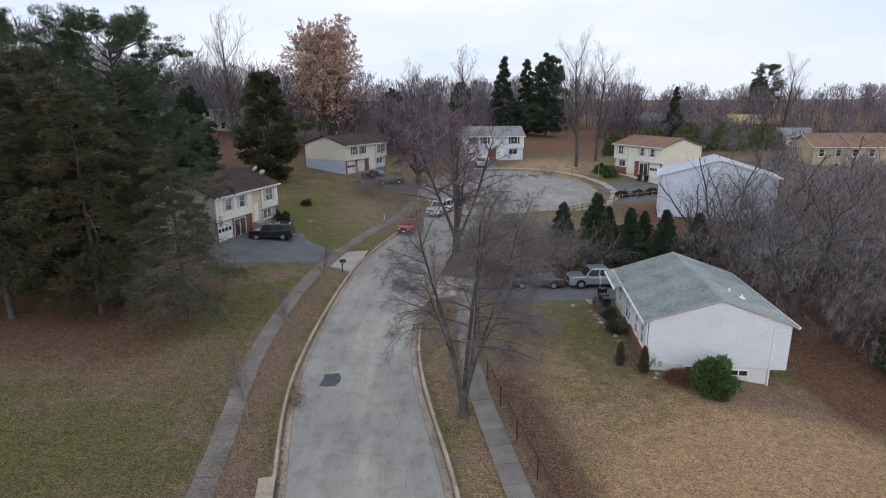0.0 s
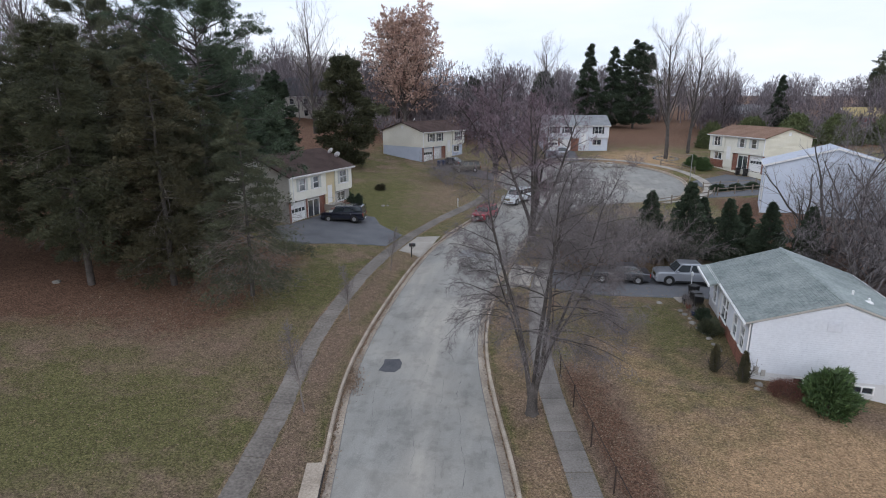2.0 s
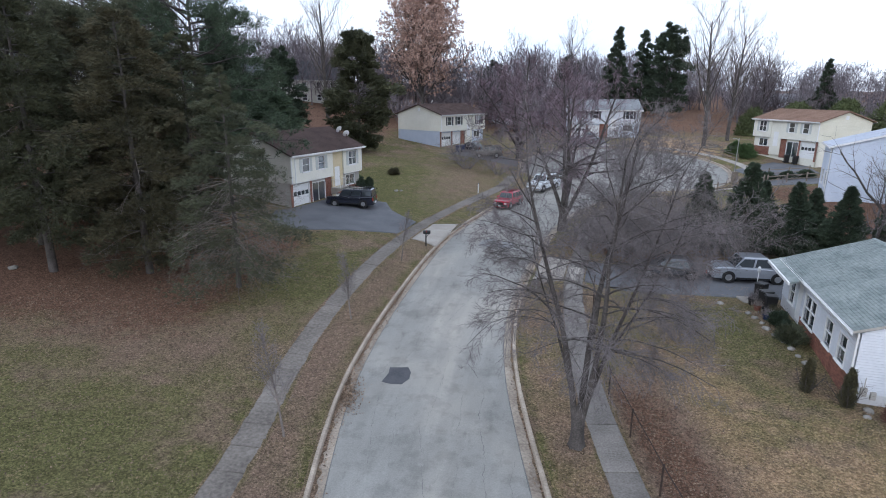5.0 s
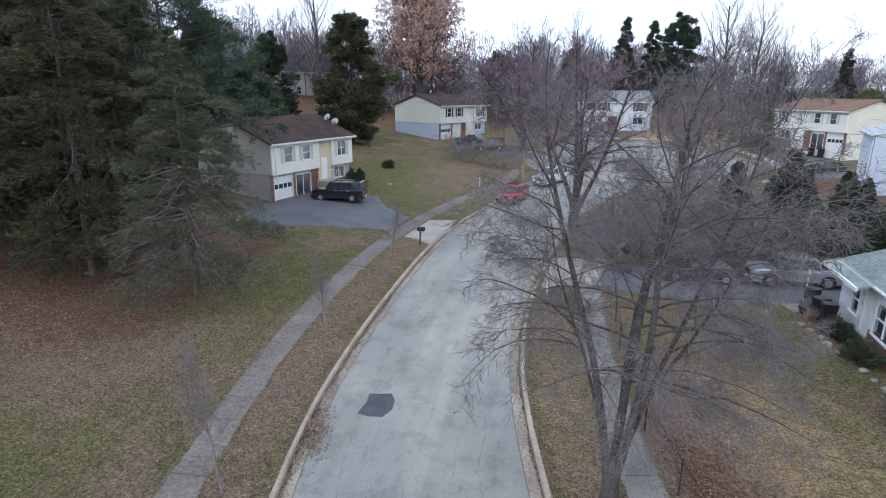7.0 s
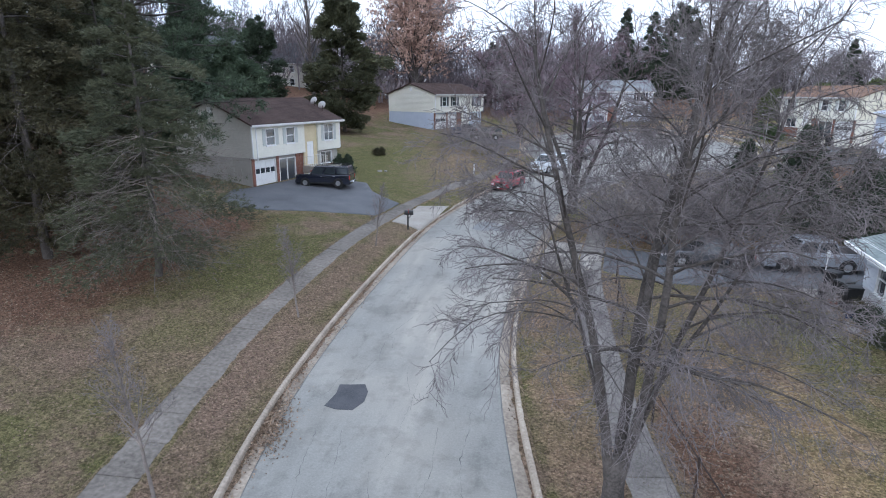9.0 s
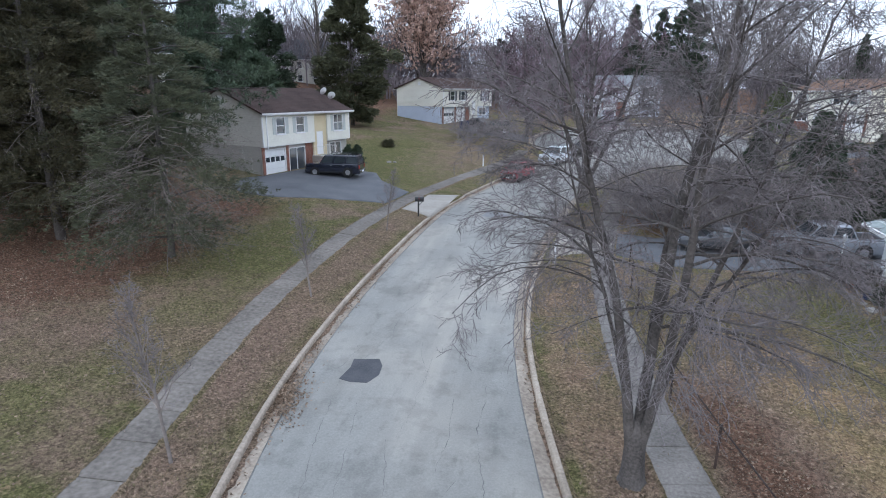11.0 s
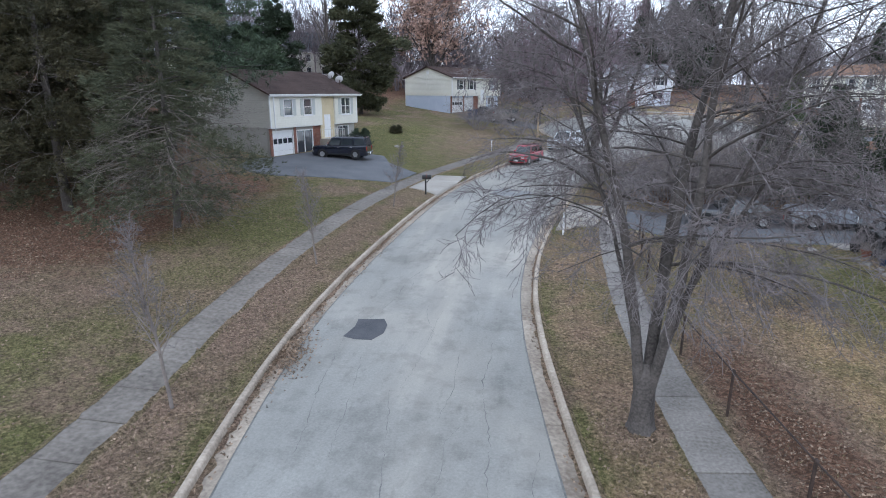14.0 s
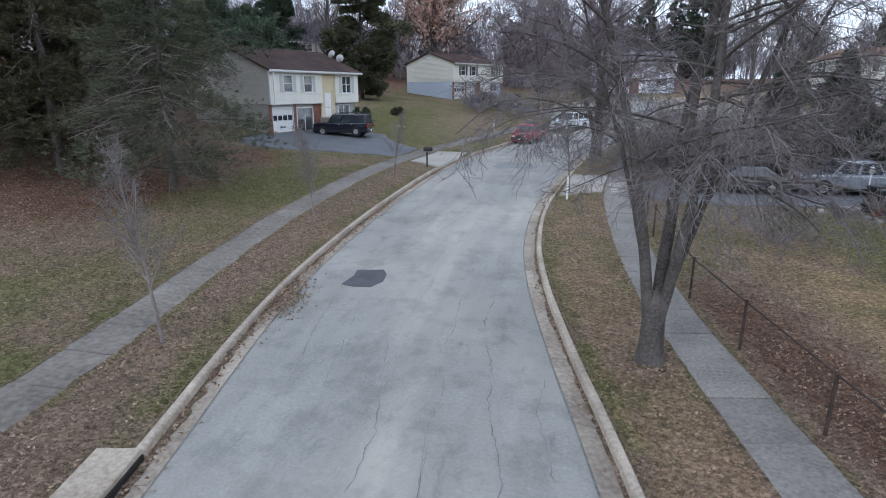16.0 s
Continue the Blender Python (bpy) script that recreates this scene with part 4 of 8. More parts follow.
def bricks(fr, parent, s0, s1, z0, z1, d=0.0, limit=300):
    """A brick face of single bricks on a mortar bed."""
    g = Geo()
    fr.box(g, s0, -0.10 + d, z0, s1, 0.0 + d, z1)
    bed = part("brick_wall", g, MORTAR, parent, "red brick facing")
    L, H = 0.20, 0.066
    rows = int((z1 - z0) / 0.076)
    cols = max(1, round((s1 - s0) / 0.21))
    rest = Geo()
    made = 0
    for r in range(rows):
        for c in range(cols + 1):
            a = s0 + (c - 0.5 * (r % 2)) * (s1 - s0) / cols
            b = a + (s1 - s0) / cols - 0.01
            a, b = max(a, s0 + 0.002), min(b, s1 - 0.002)
            if b - a < 0.04:
                continue
            z = z0 + 0.005 + r * (z1 - z0) / rows
            if made < limit:
                p = Geo()
                fr.box(p, a, d, z, b, d + 0.012, z + H)
                part("brick", p, BRICK, bed)
                made += 1
            else:
                fr.box(rest, a, d, z, b, d + 0.012, z + H)
    if rest.v:
        tagged(part("brickwork", rest, BRICK, bed), kind="stuff")
    return bed


def roof(parent, U, W, H, A, mat, over=0.38, end=0.3, label="", course=0.16, trim=TRIM, rake=None):
    """A gable roof along the first axis, laid in stepped courses, with rake boards and gutters."""
    run = W / 2
    slope = (A - H) / run
    drop = slope * over
    for side, name in ((0, "roof_slope"), (1, "roof_slope")):
        g = Geo()
        n = int((run + over) * math.hypot(1, slope) / course)
        for i in range(n):
            k0, k1 = i / n, (i + 1) / n
            def pt(u, k, lift):
                w = -over + (run + over) * k
                z = H - drop + (A - H + drop) * k + lift
                return (u, w if side == 0 else W - w, z)
            lo, hi = -end, U + end
            q = [pt(lo, k0, 0.16), pt(hi, k0, 0.16), pt(hi, k1, 0.14), pt(lo, k1, 0.14), pt(lo, k0, 0.14), pt(hi, k0, 0.14)]
            fs = [(0, 1, 2, 3), (4, 5, 1, 0)]
            g.add(q, fs if side == 0 else [f[::-1] for f in fs])
        q = [pt(lo, 0, 0.14), pt(hi, 0, 0.14), pt(hi, 1, 0.14), pt(lo, 1, 0.14), pt(lo, 0, 0.0), pt(hi, 0, 0.0), pt(hi, 1, 0.0), pt(lo, 1, 0.0), ]
        g.add(q, [(7, 6, 5, 4), (0, 4, 5, 1), (1, 5, 6, 2), (3, 7, 4, 0)])
        welded(part(name, g, mat, parent, label))
        b = Geo()
        w = -over if side == 0 else W + over
        s = -1 if side == 0 else 1
        b.add([(-end, w, H - drop - 0.06), (U + end, w, H - drop - 0.06), (U + end, w + s * 0.02, H - drop - 0.06), (-end, w + s * 0.02, H - drop - 0.06), (-end, w, H - drop + 0.13), (U + end, w, H - drop + 0.13), (U + end, w + s * 0.02, H - drop + 0.13), (-end, w + s * 0.02, H - drop + 0.13)], [(3, 2, 1, 0), (4, 5, 6, 7), (0, 1, 5, 4), (1, 2, 6, 5), (2, 3, 7, 6), (3, 0, 4, 7)])
        gz = H - drop
        b.add([(u, w + s * d, gz + z) for u in (-end, U + end) for d, z in ((0.02, 0.0), (0.10, 0.0), (0.13, 0.11), (0.11, 0.11), (0.09, 0.02), (0.02, 0.02))], [(i, (i + 1) % 6, (i + 1) % 6 + 6, i + 6) for i in range(6)] + [(5, 4, 3, 2, 1, 0), (6, 7, 8, 9, 10, 11)])
        part("gutter", b, trim, parent, "white eaves gutter")
    cap = Geo()
    cap.add([(u, W / 2 + d, A + z) for u in (-end, U + end) for d, z in ((-0.14, 0.125), (0.0, 0.18), (0.14, 0.125), (0.0, 0.10))], [(0, 1, 5, 4), (1, 2, 6, 5), (2, 3, 7, 6), (3, 0, 4, 7), (3, 2, 1, 0), (4, 5, 6, 7)])
    part("ridge_cap", cap, mat, parent)
    thin = 0.08 if rake else 0.0
    for u in (-end - 0.025, U + end + 0.002):
        for side in (0, 1):
            r = Geo()
            q = []
            for du in (0, 0.023):
                for w, z in ((-over, H - drop - 0.05 + thin), (run, A - 0.05 + thin), (run, A + 0.14), (-over, H - drop + 0.14)):
                    q.append((u + du, w if side == 0 else W - w, z))
            r.add(q, [(0, 1, 2, 3), (7, 6, 5, 4), (0, 4, 5, 1), (1, 5, 6, 2), (2, 6, 7, 3), (3, 7, 4, 0)])
            part("rake_board", r, rake or trim, parent)


def frames(U, W):
    return (Frame((0, 0, 0), (1, 0, 0), (0, -1, 0)), Frame((U, 0, 0), (0, 1, 0), (1, 0, 0)), Frame((U, W, 0), (-1, 0, 0), (0, 1, 0)), Frame((0, W, 0), (0, -1, 0), (-1, 0, 0)))


def downspout(parent, x, y, z0, z1):
    g = Geo().cbox(x - 0.04, y - 0.04, z0, x + 0.04, y + 0.04, z1, 0.01)
    part("downspout", g, TRIM, parent, "white downspout")


def split_house(label, x, y, z, turn, U, W, H, A, side_front, side_gable, low_mat, roof_mat, flip=False, garages=1, shutters=None, entry=ENTRY, lower_left=False):
    """A split-level house: living floor over garages, a tall entry between the two wings."""
    h = thing("house", label, "house", pose(x, y, z, 0, 0, turn))
    front, east, back, west = frames(U, W)
    mid = 2.45
    jut = 0.35
    fl = (lambda a, b: (U - b, U - a)) if flip else (lambda a, b: (a, b))

    def op(a, c, b, d):
        p, q = fl(a, b)
        return (p, c, q, d)

    # lower storey
    e0, e1 = 0.55 * U, 0.71 * U
    g1 = op(0.45, 0.02, 2.75, 2.1)
    g2 = op(3.25, 0.02, 5.2, 2.1)
    door = op(e0 + 0.45, 1.25, e0 + 1.35, 3.3)
    low_win = op(e1 + 0.7, 1.15, e1 + 2.3, 2.15)
    low = Frame((0, jut, 0), (1, 0, 0), (0, -1, 0))
    lw = wall(low, "lower_wall", 0, U, -1.2, mid, [g1, g2, low_win, op(e0, 0.9, e1, 9)], low_mat, h, 0)
    garage_door(low, h, g1[0], g1[1], g1[2] - g1[0], g1[3] - g1[1])
    if garages == 2:
        garage_door(low, h, g2[0], g2[1], g2[2] - g2[0], g2[3] - g2[1], False)
    else:
        window(low, h, g2[0], g2[1], g2[2] - g2[0], g2[3] - g2[1] - 0.05, (2, 1), None, CURTAIN_TEAL, False)
    window(low, h, low_win[0], low_win[1], low_win[2] - low_win[0], low_win[3] - low_win[1], (2, 1))
    for a, b in ((0.04, 0.36), (2.86, 3.15), (5.3, e0 - 0.02)):
        p, q = fl(a, b)
        bricks(low, h, p, q, -0.3, mid - 0.02, 0.06, 90)
    p, q = fl(e1 + 0.02, U - 0.05)
    if lower_left:
        bricks(low, h, p, q, -0.2, 1.05, 0.06, 300)
    # upper storey
    w1, w2, w3 = op(1.55, mid + 0.95, 2.5, mid + 2.2), op(3.95, mid + 0.95, 4.9, mid + 2.2), op(e1 + 0.95, mid + 0.85, e1 + 2.25, mid + 2.25)
    for nm, (a, b), ops in (("upper_wall", (0.0, e0), [w1, w2]), ("upper_wall", (e1, U), [w3])):
        p, q = fl(a, b)
        wall(front, nm, p, q, mid, H, ops, side_front, h)
    g = Geo()
    for a, b in ((0.0, e0), (e1, U)):
        p, q = fl(a, b)
        g.box(p, 0.01, mid - 0.06, q, jut + 0.05, mid)
    part("soffit", g, TRIM, h)
    for o in (w1, w2):
        window(front, h, o[0], o[1], o[2] - o[0], o[3] - o[1], (1, 2), shutters)
    window(front, h, w3[0], w3[1], w3[2] - w3[0], w3[3] - w3[1], (2, 2), shutters)
    # entry
    rec = Frame((0, 0.14, 0), (1, 0, 0), (0, -1, 0))
    p, q = fl(e0 - 0.02, e1 + 0.02)
    wall(rec, "entry_wall", p, q, 0.0, H, [door], entry, h, 0.0, 0.12, "tall yellow entry panel")
    d = Geo()
    rec.box(d, door[0], -0.08, door[1], door[2], -0.03, door[3])
    for k in range(3):
        for c in range(2):
            s = door[0] + 0.1 + c * 0.38
            rec.box(d, s, -0.03, door[1] + 0.15 + k * 0.62, s + 0.32, -0.015, door[1] + 0.6 + k * 0.62)
    dd = part("front_door", d, TRIM, h, "white panelled front door")
    k = Geo().lathe([(0.02, 0), (0.035, 0.03), (0.02, 0.06)], rec.at(door[0] + 0.82, 0.0, door[1] + 0.95), 8, "y")
    part("door_knob", k, CHROME, dd)
    # gable walls, back
    gw = [(1.6, mid + 1.0, 2.5, mid + 2.1)] if not flip else []
    for fr, nm, width in ((west, "gable_wall", W), (east, "gable_wall", W)):
        wall(fr, "foundation_wall", 0.0 if fr is west else jut, W - jut if fr is west else W, -1.2, mid, [], low_mat, h, 0)
        wall(fr, nm, 0, W, mid, H, [], side_gable, h, peak=(W / 2, A))
        v = Geo()
        fr.box(v, W / 2 - 0.25, 0.02, A - 1.0, W / 2 + 0.25, 0.06, A - 0.5)
        for i in range(5):
            fr.box(v, W / 2 - 0.22, 0.06, A - 0.97 + i * 0.09, W / 2 + 0.22, 0.08, A - 0.93 + i * 0.09)
        part("gable_vent", v, TRIM, h)
    wall(back, "back_wall", 0, U, -1.2, H, [], side_gable, h)
    for fr, s in ((front, 0), (front, U)):
        c = Geo()
        fr.box(c, s - 0.05, -0.05, mid, s + 0.05, 0.045, H)
        part("corner_board", c, TRIM, h)
    part("ceiling_slab", Geo().box(0.1, 0.1, H - 0.12, U - 0.1, W - 0.1, H - 0.02), STUCCO, h)
    roof(h, U, W, H, A, roof_mat, label="", rake=roof_mat)
    return h, fl, e0, e1, mid, jut


left_house, fl, e0, e1, mid, jut = split_house("cream and beige split-level house with a brown shingle roof", -24.45, 59.75, 2.45, 73.6, 11.4, 8.8, 5.1, 6.9, SIDE_CREAM, SIDE_BEIGE, STUCCO_GREY, ROOF_BROWN, shutters=SHUTTER_PALE, lower_left=True)
# porch and steps before the entry
g = Geo()
for i in range(4):
    g.cbox(e0 - 0.1 + 0.0, -1.5 - 0.3 * (3 - i) + 0.3, 0.0, e0 + 1.5, -1.2 - 0.3 * (3 - i) + 0.3, 0.3 * (i + 1), 0.02)
g.cbox(e0 - 0.15, -1.2, 0.0, e0 + 1.7, 0.5, 1.2, 0.02)
part("porch_steps", g, CONCRETE, left_house, "concrete porch steps")
pf = Frame((0, -1.25, 0), (1, 0, 0), (0, -1, 0))
bricks(pf, left_house, e0 - 1.0, e0 - 0.15, -0.1, 1.0, 0.0, 120)
bricks(Frame((0, -1.25, 0), (1, 0, 0), (0, -1, 0)), left_house, e0 + 1.7, e0 + 3.2, 0.0, 1.1, 0.0, 140)
g = Geo()
for s in (e0 - 0.1, e0 + 1.6):
    for i in range(7):
        g.tube([(s, -1.15 + i * 0.22, 1.2), (s, -1.15 + i * 0.22, 2.05)], 0.012, 5)
    g.tube([(s, -1.2, 2.05), (s, 0.2, 2.05)], 0.02, 6)
part("porch_railing", g, TRIM, left_house, "white metal porch railing")
downspout(left_house, 0.06, -0.4, 2.3, 4.9)
part("electric_meter", Geo().cbox(-0.08, 2.2, 1.0, -0.01, 2.5, 1.55, 0.02), STUCCO_GREY, left_house, "grey meter box")
part("conduit", Geo().tube([(-0.05, 2.35, 1.5), (-0.05, 2.35, 2.5)], 0.025, 6), STUCCO_GREY, left_house)
part("conduit", Geo().tube([(-0.05, 1.4, 0.2), (-0.05, 1.4, 1.5)], 0.02, 6), STUCCO_GREY, left_house)
part("cable_box", Geo().cbox(-0.08, 1.28, 1.0, -0.01, 1.52, 1.3, 0.02), STUCCO_GREY, left_house, "small grey box")


def dish(x, y, z, turn, tilt, parent, size=0.38):
    d = Geo()
    d.lathe([(0.02, 0.0), (size * 0.5, 0.03), (size, 0.11), (size, 0.125), (size * 0.5, 0.045), (0.02, 0.015)], (0, 0, 0), 18)
    m = pose(x, y, z + 0.62, 0, 0, turn) @ pose(0, 0, 0, tilt, 0, 0)
    g = Geo().add([m @ Vector(p) for p in d.v], d.f)
    ob = part("satellite_dish", g, STUCCO, parent, "white satellite dish")
    a = Geo().tube([(x, y, z - 0.05), (x, y, z + 0.62)], 0.03, 6)
    a.tube([m @ Vector((0, -0.05, 0.02)), m @ Vector((0, -0.3, 0.35))], 0.012, 5)
    part("mast", a, RUST_STEEL, ob)


dish(10.9, 1.5, 5.75, 150, 60, left_house)
dish(11.0, 2.5, 6.15, 170, 60, left_house)

h2, *_ = split_house("pale cream split-level house with a brown roof", -17.75, 101.6, 4.7, 59.3, 11.6, 9.8, 5.05, 6.55, SIDE_CREAM, SIDE_CREAM, STUCCO_BLUE, ROOF_BROWN, garages=2, shutters=SHUTTER, entry=SIDE_CREAM)
dish(2.5, 4.2, 6.4, 200, 60, h2, 0.3)
h3, *_ = split_house("white split-level house with dark shutters and a grey roof", 3.2, 117.6, 5.5, 5.5, 12.4, 8.0, 4.85, 6.5, SIDE_WHITE, SIDE_WHITE, SIDE_BLUE, ROOF_GREY, garages=2, shutters=SHUTTER, entry=SIDE_WHITE)
h4, *_ = split_house("pale yellow split-level house with a tan roof", 30.1, 104.9, 4.7, -67, 11.5, 8.6, 5.0, 6.3, SIDE_CREAM, SIDE_YELLOW, SIDE_CREAM, ROOF_TAN, flip=True, garages=1, shutters=SHUTTER_PALE, entry=SIDE_CREAM, lower_left=True)

# ---- white bungalow beside the fence ----
bung = thing("house", "white vinyl-sided bungalow with a grey-green shingle roof", "house", pose(13.73, 46.39, 0.33, 0, 0, -96.8))
U, W, H, A = 11.4, 7.5, 3.28, 4.74
front, east, back, west = frames(U, W)
fh = 0.55
wins = [(1.4, 1.15, 2.3, 2.45), (4.2, 1.05, 6.0, 2.5), (7.6, 1.15, 8.5, 2.45), (9.4, 1.15, 10.3, 2.45)]
fdoor = (2.75, 0.55, 3.65, 2.6)
wall(front, "front_wall", 0, U, fh + 0.5, H, wins + [(fdoor[0], 0.5, fdoor[2], fdoor[3])], SIDE_WHITE, bung)
wall(front, "foundation_wall", 0, U, -1.5, fh + 0.5, [(fdoor[0], fh, fdoor[2], 3)], STUCCO, bung, 0)
bricks(front, bung, 3.8, U, -0.25, fh + 0.5, 0.03, 300)
for o in wins:
    window(front, bung, o[0], o[1], o[2] - o[0], o[3] - o[1], (2 if o[2] - o[0] > 1.2 else 1, 2), None)
g = Geo()
front.box(g, fdoor[0], -0.08, fdoor[1], fdoor[2], -0.03, fdoor[3])
part("front_door", g, TRIM, bung, "white front door")
v1, v2 = (2.4, -0.05, 3.4, 0.3), (5.2, -0.15, 6.2, 0.2)
wall(east, "gable_wall", 0, W, fh - 0.1, H, [], SIDE_WHITE, bung, 0.125, peak=(W / 2 + 0.47, A - 0.03))
wall(east, "foundation_wall", 0, W - 0.05, -2.6, fh - 0.1, [v1, v2], STUCCO, bung, 0)
for o in (v1, v2):
    window(east, bung, o[0], o[1], o[2] - o[0], o[3] - o[1], (2, 1), None, None, False)
wall(back, "back_wall", 0, U, -2.6, H, [], SIDE_WHITE, bung, 0.17)
wall(west, "gable_wall", 0, W, -1.2, H, [], SIDE_WHITE, bung, 0.17, peak=(W / 2 - 0.35, A - 0.05))
part("ceiling_slab", Geo().box(0.1, 0.1, H - 0.12, U - 0.1, W - 0.1, H - 0.02), STUCCO, bung)
# jutting bay along the back
bay = Frame((U, W, 0), (0, 1, 0), (1, 0, 0))
wall(bay, "bay_wall", 0.0, 0.95, fh - 0.15, H - 0.16, [], SIDE_WHITE, bung, 0.125)
g = Geo().box(0.05, W + 0.81, fh - 0.15, U, W + 0.95, H - 0.16)
g.box(0.05, W, fh - 0.2, U, W + 0.95, fh - 0.15)
part("bay_back", g, SIDE_WHITE, bung)
roof(bung, U, W + 0.95, H, A, ROOF_GREEN, over=0.36, end=0.07, course=0.15, rake=STUCCO_GREY)
infill = Geo().prism([(W / 2 + 0.47, A - 0.03), (W - 0.3, H - 0.02), (W, H - 0.16), (W + 0.95, H - 0.16), (W + 0.95, H)], U - 0.1, U + 0.03, "x")
part("gable_return", infill, SIDE_WHITE, bung)
downspout(bung, U - 0.06, -0.09, -0.2, H - 0.1)
downspout(bung, U + 0.06, W - 0.06, -1.9, H - 0.1)
g = Geo()
east.box(g, W / 2 - 0.2, 0.02, 3.2, W / 2 + 0.5, 0.07, 3.75)
for i in range(6):
    east.box(g, W / 2 - 0.16, 0.07, 3.24 + i * 0.08, W / 2 + 0.46, 0.09, 3.28 + i * 0.08)
part("gable_vent", g, SIDE_WHITE, bung)
g = Geo()
for u, w in ((8.3, 5.7), (8.9, 6.3)):
    z = H + (A - H) * (W + 0.95 - w) / ((W + 0.95) / 2) + 0.1
    g.lathe([(0.06, 0), (0.06, 0.24), (0.07, 0.25), (0.07, 0.28)], (u, w, z), 8)
g.cbox(8.75, 6.15, H + (A - H) * (W + 0.95 - 6.3) / ((W + 0.95) / 2) + 0.1, 9.15, 6.45, H + (A - H) * (W + 0.95 - 6.3) / ((W + 0.95) / 2) + 0.22, 0.03)
part("roof_vent", g, TRIM, bung, "white roof vents")
g = Geo()
east.box(g, 0.35, 0.02, 0.35, 0.6, 0.12, 0.75)
part("electric_meter", g, STUCCO_GREY, bung, "grey meter box")
part("conduit", Geo().tube([east.at(0.48, 0.06, 0.74), east.at(0.48, 0.06, 1.2)], 0.02, 6), STUCCO_GREY, bung)
g = Geo()
east.box(g, 0.75, 0.02, 0.25, 0.95, 0.14, 0.6)
part("gas_meter", g, STUCCO_GREY, bung, "grey meter box")
# porch under a lower run of roof at the far front corner
sl = (A - H) / ((W + 0.95) / 2)
g = Geo()
lo, hi = -0.95, -0.34
q = [(u, w, H + sl * w + dz) for dz in (0.0, 0.13) for u, w in ((-0.22, lo), (4.3, lo), (4.3, hi), (-0.22, hi))]
g.add(q, [(3, 2, 1, 0), (4, 5, 6, 7), (0, 1, 5, 4), (1, 2, 6, 5), (2, 3, 7, 6), (3, 0, 4, 7)])
part("porch_roof", g, ROOF_GREEN, bung, "lower run of shingle roof over the porch")
g = Geo().box(-0.22, lo - 0.1, H + sl * lo - 0.05, 4.3, lo - 0.005, H + sl * lo + 0.12)
part("gutter", g, TRIM, bung)
part("porch_floor", Geo().cbox(0.0, -1.4, -0.4, 4.2, -0.05, 0.25, 0.02), CONCRETE, bung)

# ---- tall pale blue house among the bare trees ----
tall = thing("house", "tall pale blue house with a blank gable wall", "house", pose(27.4, 75.3, 1.1, 0, 0, -108))
U, W, H, A = 6.0, 12.4, 7.4, 9.3
front, east, back, west = frames(U, W)
ow = [(8.7, 1.0, 9.6, 2.3), (8.7, 3.6, 9.6, 4.9), (10.6, 0.8, 11.6, 2.3)]
wall(east, "gable_wall", 0, W, -1.2, H, ow, SIDE_BLUE, tall, 0.2, peak=(W / 2, A))
for o in ow:
    window(east, tall, o[0], o[1], o[2] - o[0], o[3] - o[1], (1, 2))
wf = [(1.5, 3.6, 2.7, 4.9), (3.8, 3.6, 5.0, 4.9)]
wall(front, "front_wall", 0, U, -1.2, H, wf, SIDE_BLUE, tall, 0.2)
for o in wf:
    window(front, tall, o[0], o[1], o[2] - o[0], o[3] - o[1], (1, 2))
wall(back, "back_wall", 0, U, -1.2, H, [], SIDE_BLUE, tall, 0.2)
wall(west, "gable_wall", 0, W, -1.2, H, [], SIDE_BLUE, tall, 0.2, peak=(W / 2, A))
part("ceiling_slab", Geo().box(0.1, 0.1, H - 0.12, U - 0.1, W - 0.1, H - 0.02), STUCCO, tall)
roof(tall, U, W, H, A, material("pale_blue_grey_roof", (0.40, 0.43, 0.50), (0.52, 0.55, 0.62), 0.8, 0.7, 9, 0.2), over=0.3, end=0.25)
downspout(tall, U - 0.06, -0.09, -0.2, H)
g = Geo().cbox(3.6, -1.7, -0.8, 5.6, -0.05, 0.35, 0.02)
part("side_landing", g, TIMBER, tall, "weathered timber side landing")
for i in range(8):
    part("baluster", Geo().cbox(3.65 + i * 0.26, -1.7, 0.35, 3.71 + i * 0.26, -1.64, 1.25, 0.01), TRIM, tall)
part("landing_rail", Geo().cbox(3.6, -1.72, 1.25, 5.6, -1.62, 1.32, 0.01), TRIM, tall)


# ---- farther buildings ----
def block_house(name, label, x, y, z, turn, U, W, H, A, side, roof_mat, rows, cols, win=(0.9, 1.3), shut=None, gable_windows=True):
    h = thing(name, label, "house" if name == "house" else "building", pose(x, y, z, 0, 0, turn))
    front, east, back, west = frames(U, W)
    ops = []
    for r in range(rows):
        for c in range(cols):
            s = U * (c + 0.5) / cols - win[0] / 2
            ops.append((s, 0.9 + r * 2.7, s + win[0], 0.9 + r * 2.7 + win[1]))
    wall(front, "front_wall", 0, U, -4.0, H, ops, side, h, 0.22)
    for o in ops:
        window(front, h, o[0], o[1], o[2] - o[0], o[3] - o[1], (1, 2), shut)
    for fr, go in ((west, gable_windows), (east, gable_windows)):
        op = [(W * 0.3 - 0.45, 0.9 + r * 2.7, W * 0.3 + 0.45, 2.2 + r * 2.7) for r in range(rows)] if go else []
        wall(fr, "gable_wall", 0, W, -4.0, H, op, side, h, 0.22, peak=(W / 2, A))
        for o in op:
            window(fr, h, o[0], o[1], o[2] - o[0], o[3] - o[1], (1, 2))
    wall(back, "back_wall", 0, U, -2.5, H, [], side, h, 0.22)
    part("ceiling_slab", Geo().box(0.1, 0.1, H - 0.12, U - 0.1, W - 0.1, H - 0.02), STUCCO, h)
    roof(h, U, W, H, A, roof_mat)
    return h


